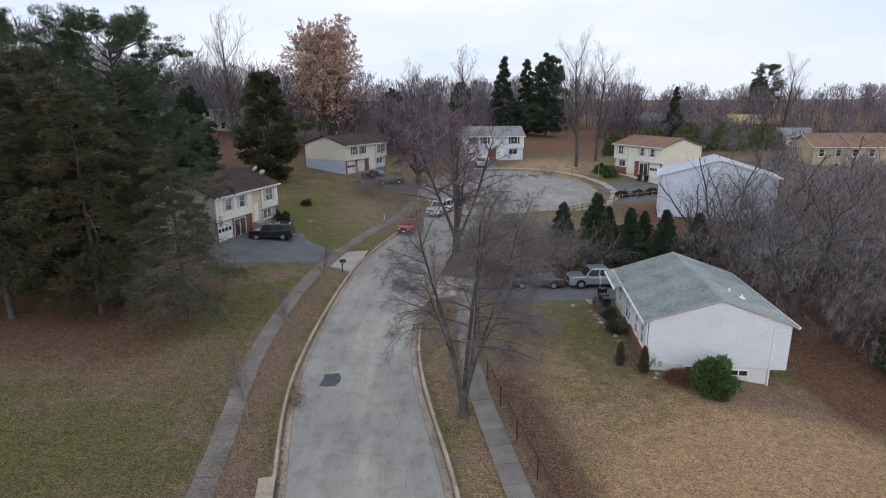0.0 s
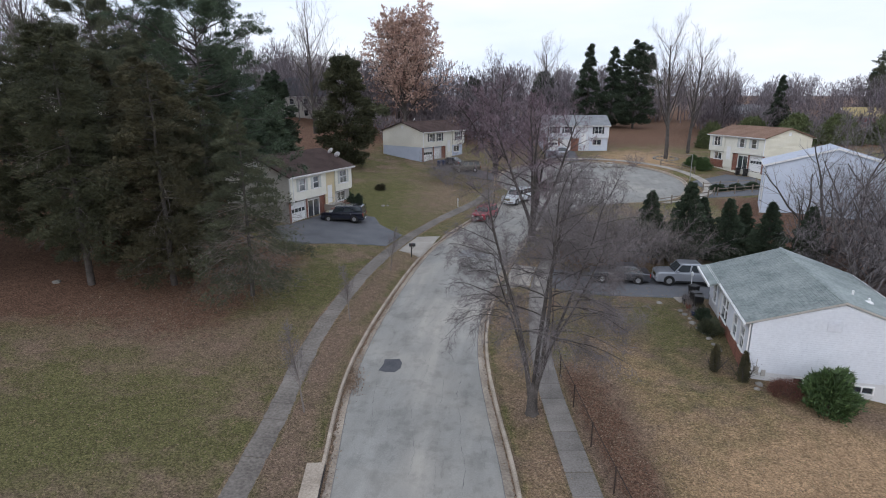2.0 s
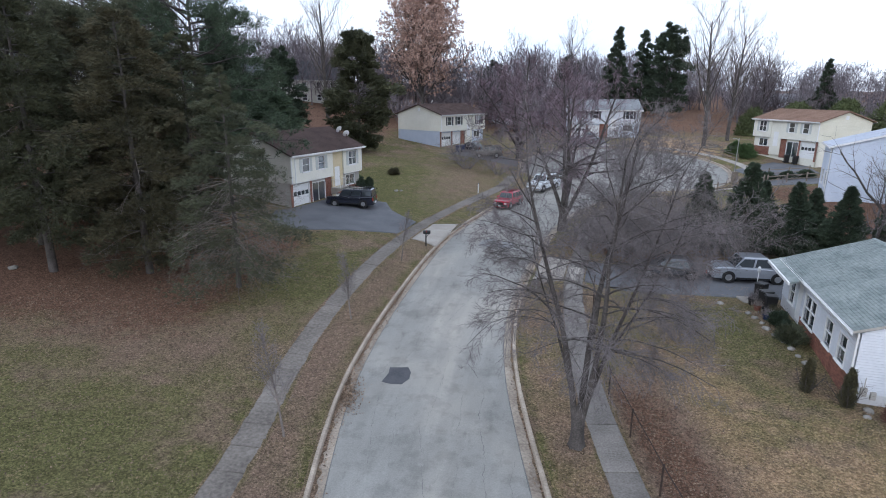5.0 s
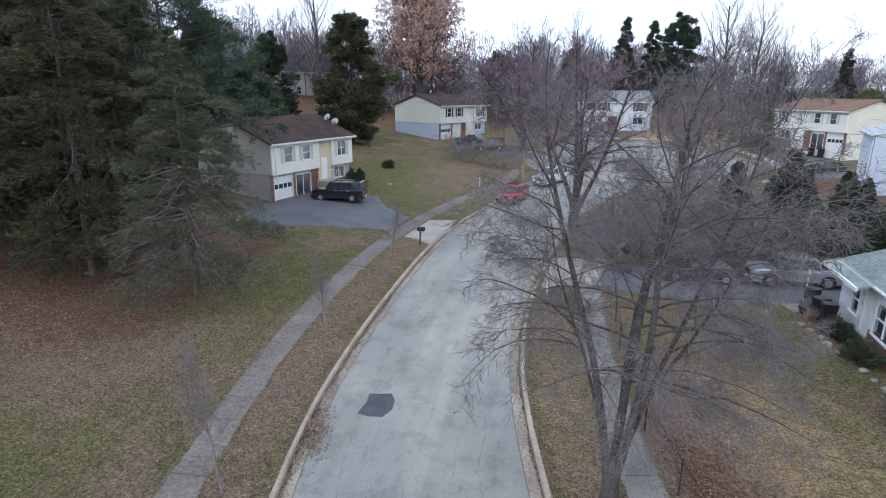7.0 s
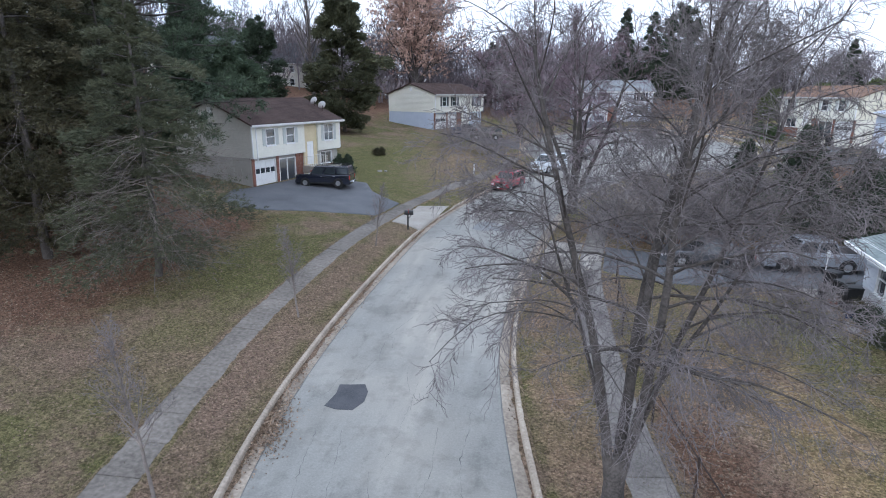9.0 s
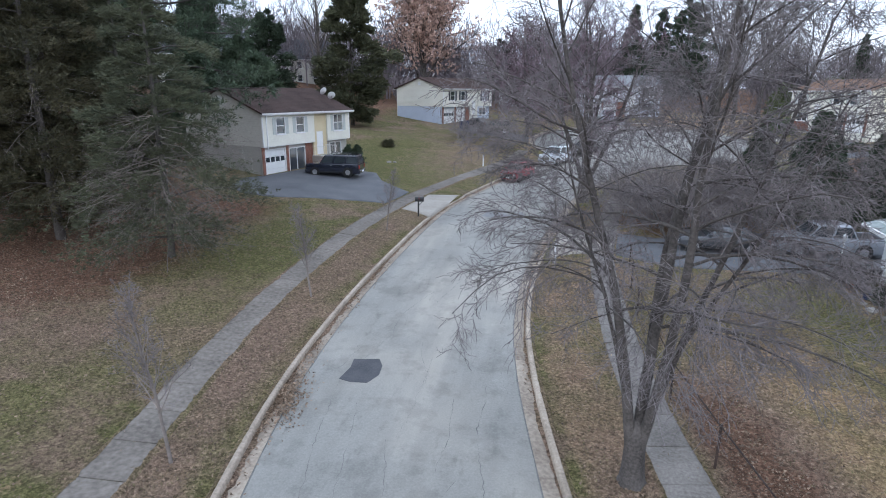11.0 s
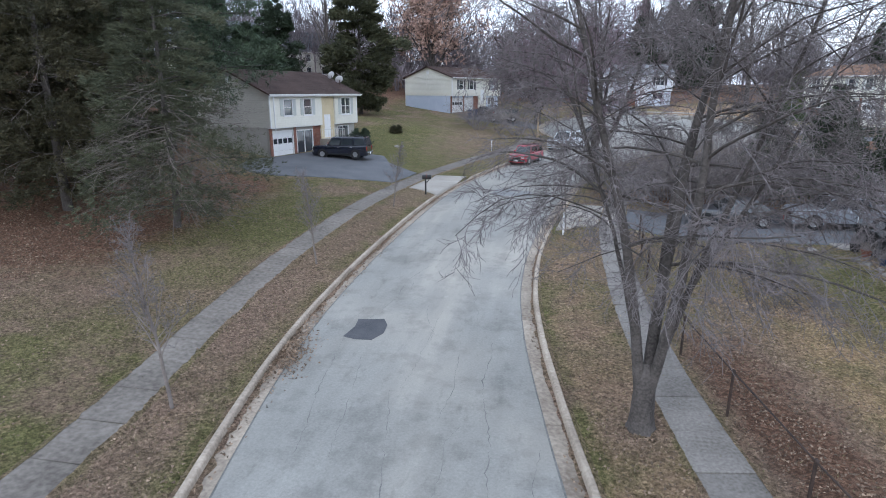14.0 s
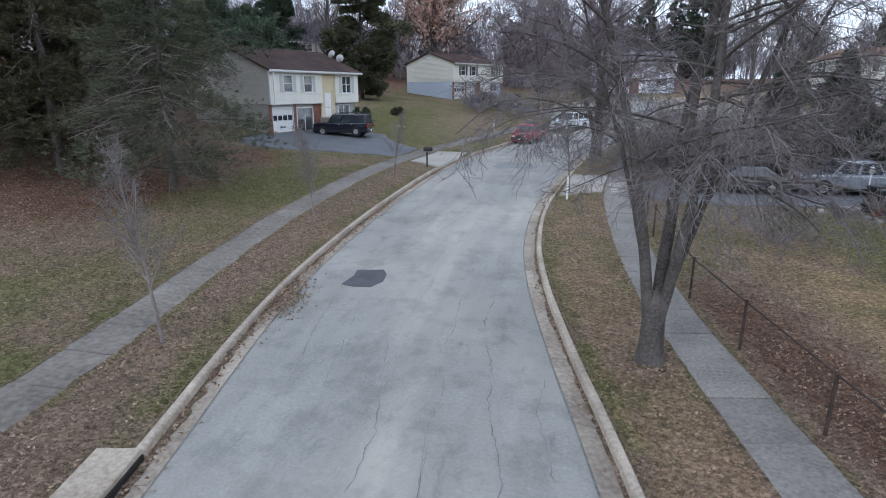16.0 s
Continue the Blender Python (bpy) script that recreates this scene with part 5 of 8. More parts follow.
block_house("apartment_building", "long tan two-storey building with a brown roof", 70.5, 112, 3.0, -4, 34, 9, 5.4, 7.6, SIDE_TAN, ROOF_TAN, 2, 11)
block_house("house", "grey-blue house behind bare trees", 79, 141, 3.4, -12, 9, 8, 5.3, 7.0, SIDE_BLUE, ROOF_GREY, 2, 3)
block_house("barn", "red barn with a straw-yellow roof far off", 87.5, 180, 6.2, -12, 9, 8, 4.2, 6.6, SIDE_RED, ROOF_YELLOW, 1, 1, (1.6, 1.8), None, False)
hill = block_house("house", "large cream house with a slate roof up the hillside", -60.5, 97, ground(-55, 101) - 0.2, 38, 14, 10, 5.6, 9.4, SIDE_CREAM, ROOF_SLATE, 2, 5, (0.9, 1.4))
block_house("house", "large beige house with a slate roof up the hillside", -60, 134, ground(-55, 138) - 0.6, 30, 13, 10, 5.6, 9.6, SIDE_BEIGE, ROOF_SLATE, 2, 4)
block_house("house", "large cream house behind the tall pines on the hill", -78, 84, ground(-73, 88) - 0.6, 40, 13, 10, 5.6, 9.4, SIDE_CREAM, ROOF_SLATE, 2, 4)
block_house("house", "low white house among far trees", -12, 138, 6.3, 12, 12, 8, 2.8, 4.6, SIDE_WHITE, ROOF_GREY, 1, 4)
block_house("house", "low pale house among far trees", 62, 205, 8.0, -10, 16, 8, 3.0, 5.2, SIDE_BLUE, ROOF_GREY, 1, 4)
block_house("shed", "small tan garden shed behind the blue house", 43.5, 96, 3.0, -20, 3.2, 2.6, 2.1, 3.0, SIDE_TAN, ROOF_BROWN, 1, 1, (0.8, 0.8), None, False)


# ---- trees ----
def limbs(seed, starts, spec, fine=0.0045, slim=0.42, forks=0):
    """Grows branches from starts of (place, way, length, radius). spec: for each order (branches per limb, share of its parent's length,
    spread in degrees, pull upwards, wobble, points). Gives a list of (points, radii, order)."""
    rnd = np.random.RandomState(seed)
    out = []

    def shoot(p, d, length, r, order, arch=None):
        kids, ratio, angle, lift, wob, k = spec[order]
        lift = lift if arch is None else arch
        pts, rad = [p], [r]
        d = d / np.linalg.norm(d)
        tip = 0.25 if order < len(spec) - 1 else 0.45
        for i in range(1, k):
            d = d + rnd.normal(0, wob, 3) + np.array((0, 0, lift / k))
            d /= np.linalg.norm(d)
            p = p + d * length / (k - 1)
            pts.append(p)
            rad.append(r * (1 - (1 - tip) * i / (k - 1)))
        out.append((np.array(pts), np.array(rad), order))
        if order + 1 >= len(spec) or kids == 0:
            return
        n = max(1, int(round(kids * rnd.uniform(0.75, 1.25))))
        turn = rnd.uniform(0, 6.28)
        lo = 0.18 if order else 0.22
        for j in range(n):
            f = lo + (1 - lo) * (j + rnd.uniform(0, 0.9)) / n
            a = f * (k - 1)
            i = min(k - 2, int(a))
            q = pts[i] + (pts[i + 1] - pts[i]) * (a - i)
            ax = pts[i + 1] - pts[i]
            ax = ax / np.linalg.norm(ax)
            turn += 2.4 + rnd.uniform(-0.5, 0.5)
            e1 = np.cross(ax, (0.3, 0.2, 0.9))
            e1 /= np.linalg.norm(e1) + 1e-9
            e2 = np.cross(ax, e1)
            th = radians(spec[order + 1][2]) * rnd.uniform(0.7, 1.25)
            nd = ax * math.cos(th) + (e1 * math.cos(turn) + e2 * math.sin(turn)) * math.sin(th)
            ln = length * spec[order + 1][1] * rnd.uniform(0.65, 1.2) * (1.15 - 0.55 * f)
            rr = rad[i] * (slim if order == 0 else 0.5)
            if order == 0 and j < forks:
                th *= 0.42
                nd = ax * math.cos(th) + (e1 * math.cos(turn) + e2 * math.sin(turn)) * math.sin(th)
                ln, rr = length * (0.95 - f) * rnd.uniform(0.8, 1.0), rad[i] * 0.62
            shoot(q, nd, ln, max(rr, fine), order + 1)

    for p, d, ln, r, *arch in starts:
        shoot(np.array(p, float), np.array(d, float), ln, r, 0, arch[0] if arch else None)
    return out


def tubes(lines, sides):
    """Tapered tubes along many lines, as arrays of vertices and quads."""
    V, F, base = [], [], 0
    by = {}
    for p, r in lines:
        by.setdefault(len(p), []).append((p, r))
    for k, items in by.items():
        P = np.array([p for p, _ in items])
        R = np.array([r for _, r in items])
        T = np.empty_like(P)
        T[:, 1:-1] = P[:, 2:] - P[:, :-2]
        T[:, 0], T[:, -1] = P[:, 1] - P[:, 0], P[:, -1] - P[:, -2]
        T /= np.linalg.norm(T, axis=2, keepdims=True) + 1e-9
        ref = np.where(np.abs(T[:, :1, 2:3]) > 0.9, np.array((1.0, 0, 0)), np.array((0, 0, 1.0)))
        A = np.cross(T, np.broadcast_to(ref, T.shape))
        A /= np.linalg.norm(A, axis=2, keepdims=True) + 1e-9
        B = np.cross(T, A)
        ang = np.arange(sides) * 2 * math.pi / sides
        if sides == 2:
            ring = P[:, :, None] + A[:, :, None] * R[:, :, None, None] * np.array((-1.0, 1.0))[None, None, :, None]
        else:
            ring = P[:, :, None] + (A[:, :, None] * np.cos(ang)[None, None, :, None] + B[:, :, None] * np.sin(ang)[None, None, :, None]) * R[:, :, None, None]
        m = len(items)
        V.append(ring.reshape(-1, 3))
        idx = base + np.arange(m * k * sides).reshape(m, k, sides)
        if sides == 2:
            F.append(np.stack((idx[:, :-1, 0], idx[:, :-1, 1], idx[:, 1:, 1], idx[:, 1:, 0]), -1).reshape(-1, 4))
        else:
            nx = np.roll(idx, -1, axis=2)
            F.append(np.stack((idx[:, :-1], nx[:, :-1], nx[:, 1:], idx[:, 1:]), -1).reshape(-1, 4))
        base += m * k * sides
    return np.concatenate(V), np.concatenate(F)


def sprays(places, ways, length, width, per, seed, splay=0.8):
    """Many small pointed blades at places, about their ways; arrays of vertices and triangles."""
    rnd = np.random.RandomState(seed)
    P = np.repeat(np.asarray(places, float), per, 0)
    D = np.repeat(np.asarray(ways, float), per, 0) + rnd.normal(0, splay, (len(P), 3))
    D /= np.linalg.norm(D, axis=1, keepdims=True) + 1e-9
    S = np.cross(D, rnd.normal(0, 1, (len(P), 3)))
    S /= np.linalg.norm(S, axis=1, keepdims=True) + 1e-9
    L = length * rnd.uniform(0.6, 1.3, (len(P), 1))
    Wd = width * rnd.uniform(0.6, 1.3, (len(P), 1))
    P = P + rnd.normal(0, length * 0.25, P.shape)
    V = np.stack((P - S * Wd, P + S * Wd, P + D * L), 1).reshape(-1, 3)
    n = len(P)
    i = np.arange(n)[:, None] * 3
    return V, i + np.array((0, 1, 2))


def bare_tree(name, label, m, seed, starts, spec, twig=TWIG, bark=BARK, group="bare winter trees", fine_sides=3, fine=0.0055, slim=0.42, forks=0):
    t = thing(name, label, "tree", m, group)
    ls = limbs(seed, starts, spec, fine, slim, forks)
    last = len(spec) - 1
    big = [(p, r) for p, r, o in ls if o == 0]
    v, f = tubes(big, 9)
    tr = soup("trunk", v, f, bark, t, "", True)
    if len(big) > 9:
        tagged(tr, kind="stuff")
    mid = [(p, r) for p, r, o in ls if 0 < o < min(2, last)]
    if mid:
        v, f = tubes(mid, 6)
        tagged(soup("branchwork", v, f, bark, t, "", True), kind="stuff")
    small = [(p, r) for p, r, o in ls if o >= min(2, last)]
    if small:
        v, f = tubes(small, fine_sides)
        tagged(soup("twig_crown", v, f, twig, t), "fine bare twigs", kind="stuff")
    return t


def unit(v):
    return v / (np.linalg.norm(v, axis=-1, keepdims=True) + 1e-9)


def grow(p, d, length, r, k, droop, wob, tip, rnd):
    """Curved shoots from places p along ways d: points and radii of them all."""
    p, d = p.copy(), unit(d)
    P, R = [p], [r]
    for i in range(1, k):
        d = unit(d + rnd.normal(0, wob, d.shape) - np.stack((0 * droop, 0 * droop, droop / k), 1))
        p = p + d * (length / (k - 1))[:, None]
        P.append(p)
        R.append(r * (1 - (1 - tip) * i / (k - 1)))
    return np.stack(P, 1), np.stack(R, 1)


def sprout(P, R, n, lo, angle, rnd):
    """Places, ways, shares of the way along and radii of n side shoots on each line."""
    m, k = P.shape[:2]
    f = np.minimum(0.995, lo + (1 - lo) * (np.arange(n) + rnd.uniform(0, 1, (m, n))) / n)
    a = f * (k - 1)
    i = np.clip(a.astype(int), 0, k - 2)
    w = (a - i)[..., None]
    row = np.arange(m)[:, None]
    p = P[row, i] * (1 - w) + P[row, i + 1] * w
    t = unit(P[row, i + 1] - P[row, i])
    e = unit(np.cross(t, rnd.normal(0, 1, t.shape)))
    th = radians(angle) * rnd.uniform(0.65, 1.3, (m, n, 1))
    d = t * np.cos(th) + e * np.sin(th)
    return p.reshape(-1, 3), d.reshape(-1, 3), f.ravel(), R[row, i].ravel()


def street_tree(label, m, seed, stems, counts, reach, low, rise, droop, fine, twig, name="street_tree", group="bare winter trees", bark=BARK, sides=3, girth=0.030, taper=0.72, start=0.16, thin=1.0):
    """A bare tree: leaning stems, side limbs that rise or arch by their height, then three orders of twigs.
    stems: (place, way, length, radius). rise: degrees above level of the lowest and the highest limbs."""
    rnd = np.random.RandomState(seed)
    t = thing(name, label, "tree", m, group)
    S, SR = [], []
    for p, d, ln, r in stems:
        P, R = grow(np.array([p], float), np.array([d], float), np.array([ln]), np.array([r]), 16, np.array([-0.06]), 0.035, 0.26, rnd)
        S.append(P[0])
        SR.append(R[0])
        v, f = tubes([(P[0], R[0])], 10)
        soup("stem", v, f, bark, t, "", True)
    S, SR = np.array(S), np.array(SR)
    top = S[:, :, 2].max()
    p, _, f, r = sprout(S, SR, counts[0], start, 50, rnd)
    q = np.clip((p[:, 2] - low) / (top - low), 0, 1)
    keep = (p[:, 2] > low) & (rnd.uniform(0, 1, len(p)) < thin + (1 - thin) * np.minimum(1, 1.7 * q))
    p, f, r, q = p[keep], f[keep], r[keep], q[keep]
    az = np.arange(len(p)) * 2.399 + rnd.normal(0, 0.5, len(p))
    out = unit(p[:, :2] + 1e-3)
    hd = unit(np.stack((np.cos(az), np.sin(az)), 1) + 0.55 * out)
    el = np.radians(rise[0] + (rise[1] - rise[0]) * q + rnd.normal(0, 9, len(p)))
    d = np.stack((hd[:, 0] * np.cos(el), hd[:, 1] * np.cos(el), np.sin(el)), 1)
    ln = reach * (1 - taper * q ** 1.2) * rnd.uniform(0.55, 1.15, len(p))
    A, AR = grow(p, d, ln, np.minimum(r * 0.5, girth * (0.45 + 0.75 * ln / reach)), 8, droop * (1.05 - q), 0.085, 0.3, rnd)
    p, d, f, r = sprout(A, AR, counts[1], 0.14, 46, rnd)
    ln = np.repeat(ln, counts[1])
    q2 = np.repeat(q, counts[1])
    l2 = ln * 0.46 * (1.15 - 0.75 * f) * rnd.uniform(0.6, 1.25, len(p))
    B, BR = grow(p, d, l2, np.maximum(r * 0.48, fine * 1.5), 6, 0.55 * droop * (1.05 - q2), 0.12, 0.5, rnd)
    p, d, f, r = sprout(B, BR, counts[2], 0.12, 44, rnd)
    l2 = np.repeat(l2, counts[2])
    l3 = (0.14 * reach / 4.2 + l2 * 0.42 * (1.1 - 0.6 * f)) * rnd.uniform(0.6, 1.25, len(p))
    C, CR = grow(p, d, l3, np.full(len(p), fine * 1.25), 4, np.repeat(0.5 * droop * (1.05 - q2), counts[2]), 0.16, 0.7, rnd)
    p, d, f, r = sprout(C, CR, counts[3], 0.2, 42, rnd)
    l4 = (0.10 * reach / 4.2 + np.repeat(l3, counts[3]) * 0.4) * rnd.uniform(0.6, 1.3, len(p))
    D, DR = grow(p, d, l4, np.full(len(p), fine), 3, np.zeros(len(p)), 0.2, 0.7, rnd)
    v, f = tubes(list(zip(A, AR)), 6)
    tagged(soup("branchwork", v, f, bark, t, "", True), kind="stuff")
    V, F, base = [], [], 0
    for P, R, n in ((B, BR, max(3, sides)), (C, CR, sides), (D, DR, sides)):
        v, f = tubes(list(zip(P, R)), n)
        V.append(v)
        F.append(f + base)
        base += len(v)
    tagged(soup("twig_crown", np.concatenate(V), np.concatenate(F), twig, t), "fine bare twigs", kind="stuff")
    return t


# street tree with several stems beside the sidewalk
hero = street_tree("large grey bare tree with several stems on the verge", on(0.5, 30.0, -0.05), 5,
                   [((-0.09, 0.0, 1.0), (-0.17, -0.03, 1), 10.4, 0.135), ((0.03, 0.07, 1.0), (0.035, 0.05, 1), 11.0, 0.14), ((0.10, -0.04, 1.0), (0.12, -0.05, 1), 10.5, 0.13), ((0.02, 0.10, 1.2), (0.0, 0.12, 1), 10.0, 0.09), ((0.13, 0.05, 1.2), (0.225, 0.08, 1), 9.8, 0.09), ((0.42, 0.05, 2.9), (0.42, -0.06, 1), 6.9, 0.06), ((-0.33, -0.05, 2.4), (-0.25, -0.08, 1), 6.4, 0.06)],
                   (23, 10, 6, 4), 4.2, 4.0, (20, 60), 1.05, 0.0050, TWIG, girth=0.034, thin=0.5, taper=0.5)
g = Geo().lathe([(0.47, -0.25), (0.36, 0.0), (0.30, 0.14), (0.265, 0.4), (0.25, 0.9), (0.245, 1.25), (0.20, 1.5), (0.10, 1.75)], (0.02, 0.03, 0), 18)
for i, (x, y, z) in enumerate(g.v):
    a = math.atan2(y, x)
    k = 1 + (0.10 * math.sin(5 * a + 1) + 0.05 * math.sin(11 * a)) * max(0.25, 1 - z)
    g.v[i] = (x * k, y * k, z)
part("trunk_base", g, BARK, hero, "ridged grey trunk foot", True)

second = street_tree("wide bare tree with purple-brown twigs by the bend", on(0.7, 61.3, -0.05), 11,
                     [((-0.15, 0, 1.6), (-0.32, -0.1, 1), 11.0, 0.20), ((0.1, 0.1, 1.6), (0.12, 0.22, 1), 12.4, 0.23), ((0.2, -0.1, 1.5), (0.50, 0.0, 1), 11.2, 0.20), ((0, -0.15, 1.6), (-0.05, -0.36, 1), 10.8, 0.18), ((0, 0.1, 1.8), (0.3, 0.45, 1), 10.4, 0.17), ((-0.1, 0, 1.8), (-0.05, 0.05, 1), 12.4, 0.18)],
                     (22, 9, 6, 3), 4.7, 4.2, (26, 62), 0.6, 0.0135, TWIG_RED, girth=0.065, sides=2, thin=0.55, taper=0.6)
part("trunk_base", Geo().lathe([(0.66, -0.25), (0.5, 0.0), (0.43, 0.4), (0.40, 1.2), (0.34, 1.7), (0.16, 2.1)], (0, 0, 0), 14), BARK, second, "thick dark trunk", True)
third = street_tree("spreading bare tree with purple-brown twigs by the turning circle", on(-5.0, 96.0, -0.05), 12,
                    [((-0.15, 0, 1.9), (-0.6, -0.1, 1), 11.0, 0.22), ((0.1, 0.1, 1.9), (0.15, 0.25, 1), 13.0, 0.25), ((0.2, -0.1, 1.9), (0.65, 0.0, 1), 11.4, 0.22), ((0, -0.15, 2.0), (-0.12, -0.5, 1), 11.4, 0.18), ((-0.1, 0, 2.0), (-0.2, 0.35, 1), 12.2, 0.2)],
                    (24, 10, 6, 3), 5.4, 3.6, (14, 58), 0.7, 0.021, TWIG_RED, girth=0.075, sides=2)
part("trunk_base", Geo().lathe([(0.7, -0.3), (0.52, 0.0), (0.44, 0.6), (0.42, 1.7), (0.3, 2.2), (0.14, 2.5)], (0, 0, 0), 12), BARK, third, "thick dark trunk", True)

# young street trees
young = street_tree("slender young bare tree in the verge", on(-10.88, 28.4), 21, [((0, 0, -0.1), (-0.07, 0.02, 1), 4.5, 0.052)], (36, 6, 3, 2), 1.4, 1.3, (55, 68), -0.45, 0.004, TWIG, "young_tree", "young street trees", TWIG_PALE, 3, 0.014, 0.55, 0.25)
for x, y, k, a in ((-11.9, 39.5, 0.88, 80), (-11.5, 50.0, 0.80, 200), (-1.24, 47.5, 0.95, 310)):
    copy_thing(young, on(x, y, 0, a) @ Matrix.Scale(k, 4))

# tall bare trees behind the houses
tallbare = bare_tree("bare_tree", "tall pale bare tree behind the houses", on(24.7, 111), 31, [((0, 0, -0.2), (0.02, 0, 1), 19.5, 0.36)], [(30, 1, 0, 0.0, 0.03, 14), (9, 0.52, 38, 0.40, 0.08, 6), (8, 0.42, 38, 0.12, 0.1, 3), (5, 0.6, 38, 0.0, 0.1, 2)], TWIG_PALE, fine_sides=2, fine=0.02)
for x, y, s, a in ((-43, 117, 1.05, 90), (30, 117, 0.9, 200), (-30, 138, 1.0, 20), (5, 172, 1.0, 70), (-58, 66, 0.95, 140), (-52, 50, 0.9, 10), (46, 150, 0.75, 260), (95, 165, 0.9, 160), (-10, 160, 0.85, 130)):
    copy_thing(tallbare, on(x, y, 0, a) @ Matrix.Scale(s, 4))

# bare trees before the blue house
multi = bare_tree("bare_tree", "dark bare tree with curving stems before the blue house", on(26.5, 58), 41, [((-0.2, 0, -0.1), (-0.45, 0, 1), 9.0, 0.14), ((0.1, 0, -0.1), (0.12, 0.1, 1), 10.0, 0.17), ((0.25, 0.1, -0.1), (0.5, 0, 1), 9.0, 0.13)], [(10, 1, 0, 0.25, 0.09, 10), (7, 0.42, 42, 0.3, 0.1, 6), (5, 0.5, 40, 0.1, 0.12, 4)], TWIG, fine=0.012)
copy_thing(multi, on(30.0, 59.5, 0, 140))
copy_thing(multi, on(23.2, 55.8, 0, 250) @ Matrix.Scale(0.8, 4))

# tangled wood beside the bungalow
tangle = bare_tree("bare_tree", "tangled bare tree with drooping grey twigs", on(27, 44), 51, [((-0.1, 0, -0.2), (-0.5, -0.3, 1), 8.5, 0.15), ((0.1, 0, -0.2), (0.3, 0.2, 1), 9.5, 0.19), ((0, 0.1, 0), (0.1, -0.6, 1), 8.5, 0.13), ((0, 0.1, 0), (0.7, -0.1, 1), 8.0, 0.13)], [(13, 1, 0, -0.1, 0.10, 9), (9, 0.52, 55, -0.25, 0.14, 5), (9, 0.5, 50, -0.5, 0.16, 3), (4, 0.65, 45, -0.6, 0.16, 4)], TWIG, BARK, "tangled wood", 2, 0.013)
for x, y, s, a in ((25.5, 49, 0.9, 100), (31, 48.5, 1.1, 220), (34.5, 43, 1.1, 20), (29.5, 54, 1.0, 300), (36.5, 52, 1.2, 150), (41, 46, 1.15, 70), (42, 57, 1.2, 260), (35, 62, 1.1, 330), (47, 66, 1.2, 40), (40, 73, 1.1, 190), (50, 54, 1.2, 120), (28.5, 40.5, 0.8, 33), (32, 45.5, 0.9, 77), (38, 38.5, 1.0, 200), (45, 50, 1.1, 10), (33, 57.5, 1.0, 250), (27.5, 51.5, 0.8, 180)):
    copy_thing(tangle, on(x, y, 0, a) @ Matrix.Scale(s, 4))

# arching brush behind the right driveway
brush = bare_tree("brush_thicket", "arching brown bare brush behind the driveway", on(6.5, 56.5), 61, [((math.cos(a) * 0.5, math.sin(a) * 0.4, -0.1), (math.cos(a) * 0.7, math.sin(a) * 0.7, 1), 3.6 + (i % 3) * 0.6, 0.035) for i, a in enumerate(np.arange(0, 12.56, 0.6))], [(10, 1, 0, -0.6, 0.08, 7), (7, 0.5, 42, -0.5, 0.12, 5), (5, 0.55, 42, -0.4, 0.12, 3)], TWIG_PALE, TWIG, "brush thickets", 2, 0.008)
for x, y, s, a in ((9.6, 56.8, 1.0, 60), (4.2, 58.8, 1.05, 140), (12.0, 57.6, 0.8, 220), (3.0, 55.3, 0.8, 300), (8.0, 59.5, 1.1, 20), (-7.0, 84.5, 0.8, 90), (-11.5, 86.5, 0.9, 190), (18, 104, 0.6, 45), (6.3, 39.9, 0.45, 10), (-13, 92, 0.9, 70), (5.6, 57.2, 1.15, 250), (10.8, 58.0, 1.2, 170), (7.6, 57.4, 1.3, 100), (5.0, 55.6, 1.1, 30), (9.0, 55.6, 1.25, 210), (11.6, 56.2, 1.15, 90), (13.6, 55.8, 1.05, 300), (7.0, 55.2, 1.0, 150)):
    copy_thing(brush, on(x, y, 0, a) @ Matrix.Scale(s, 4))


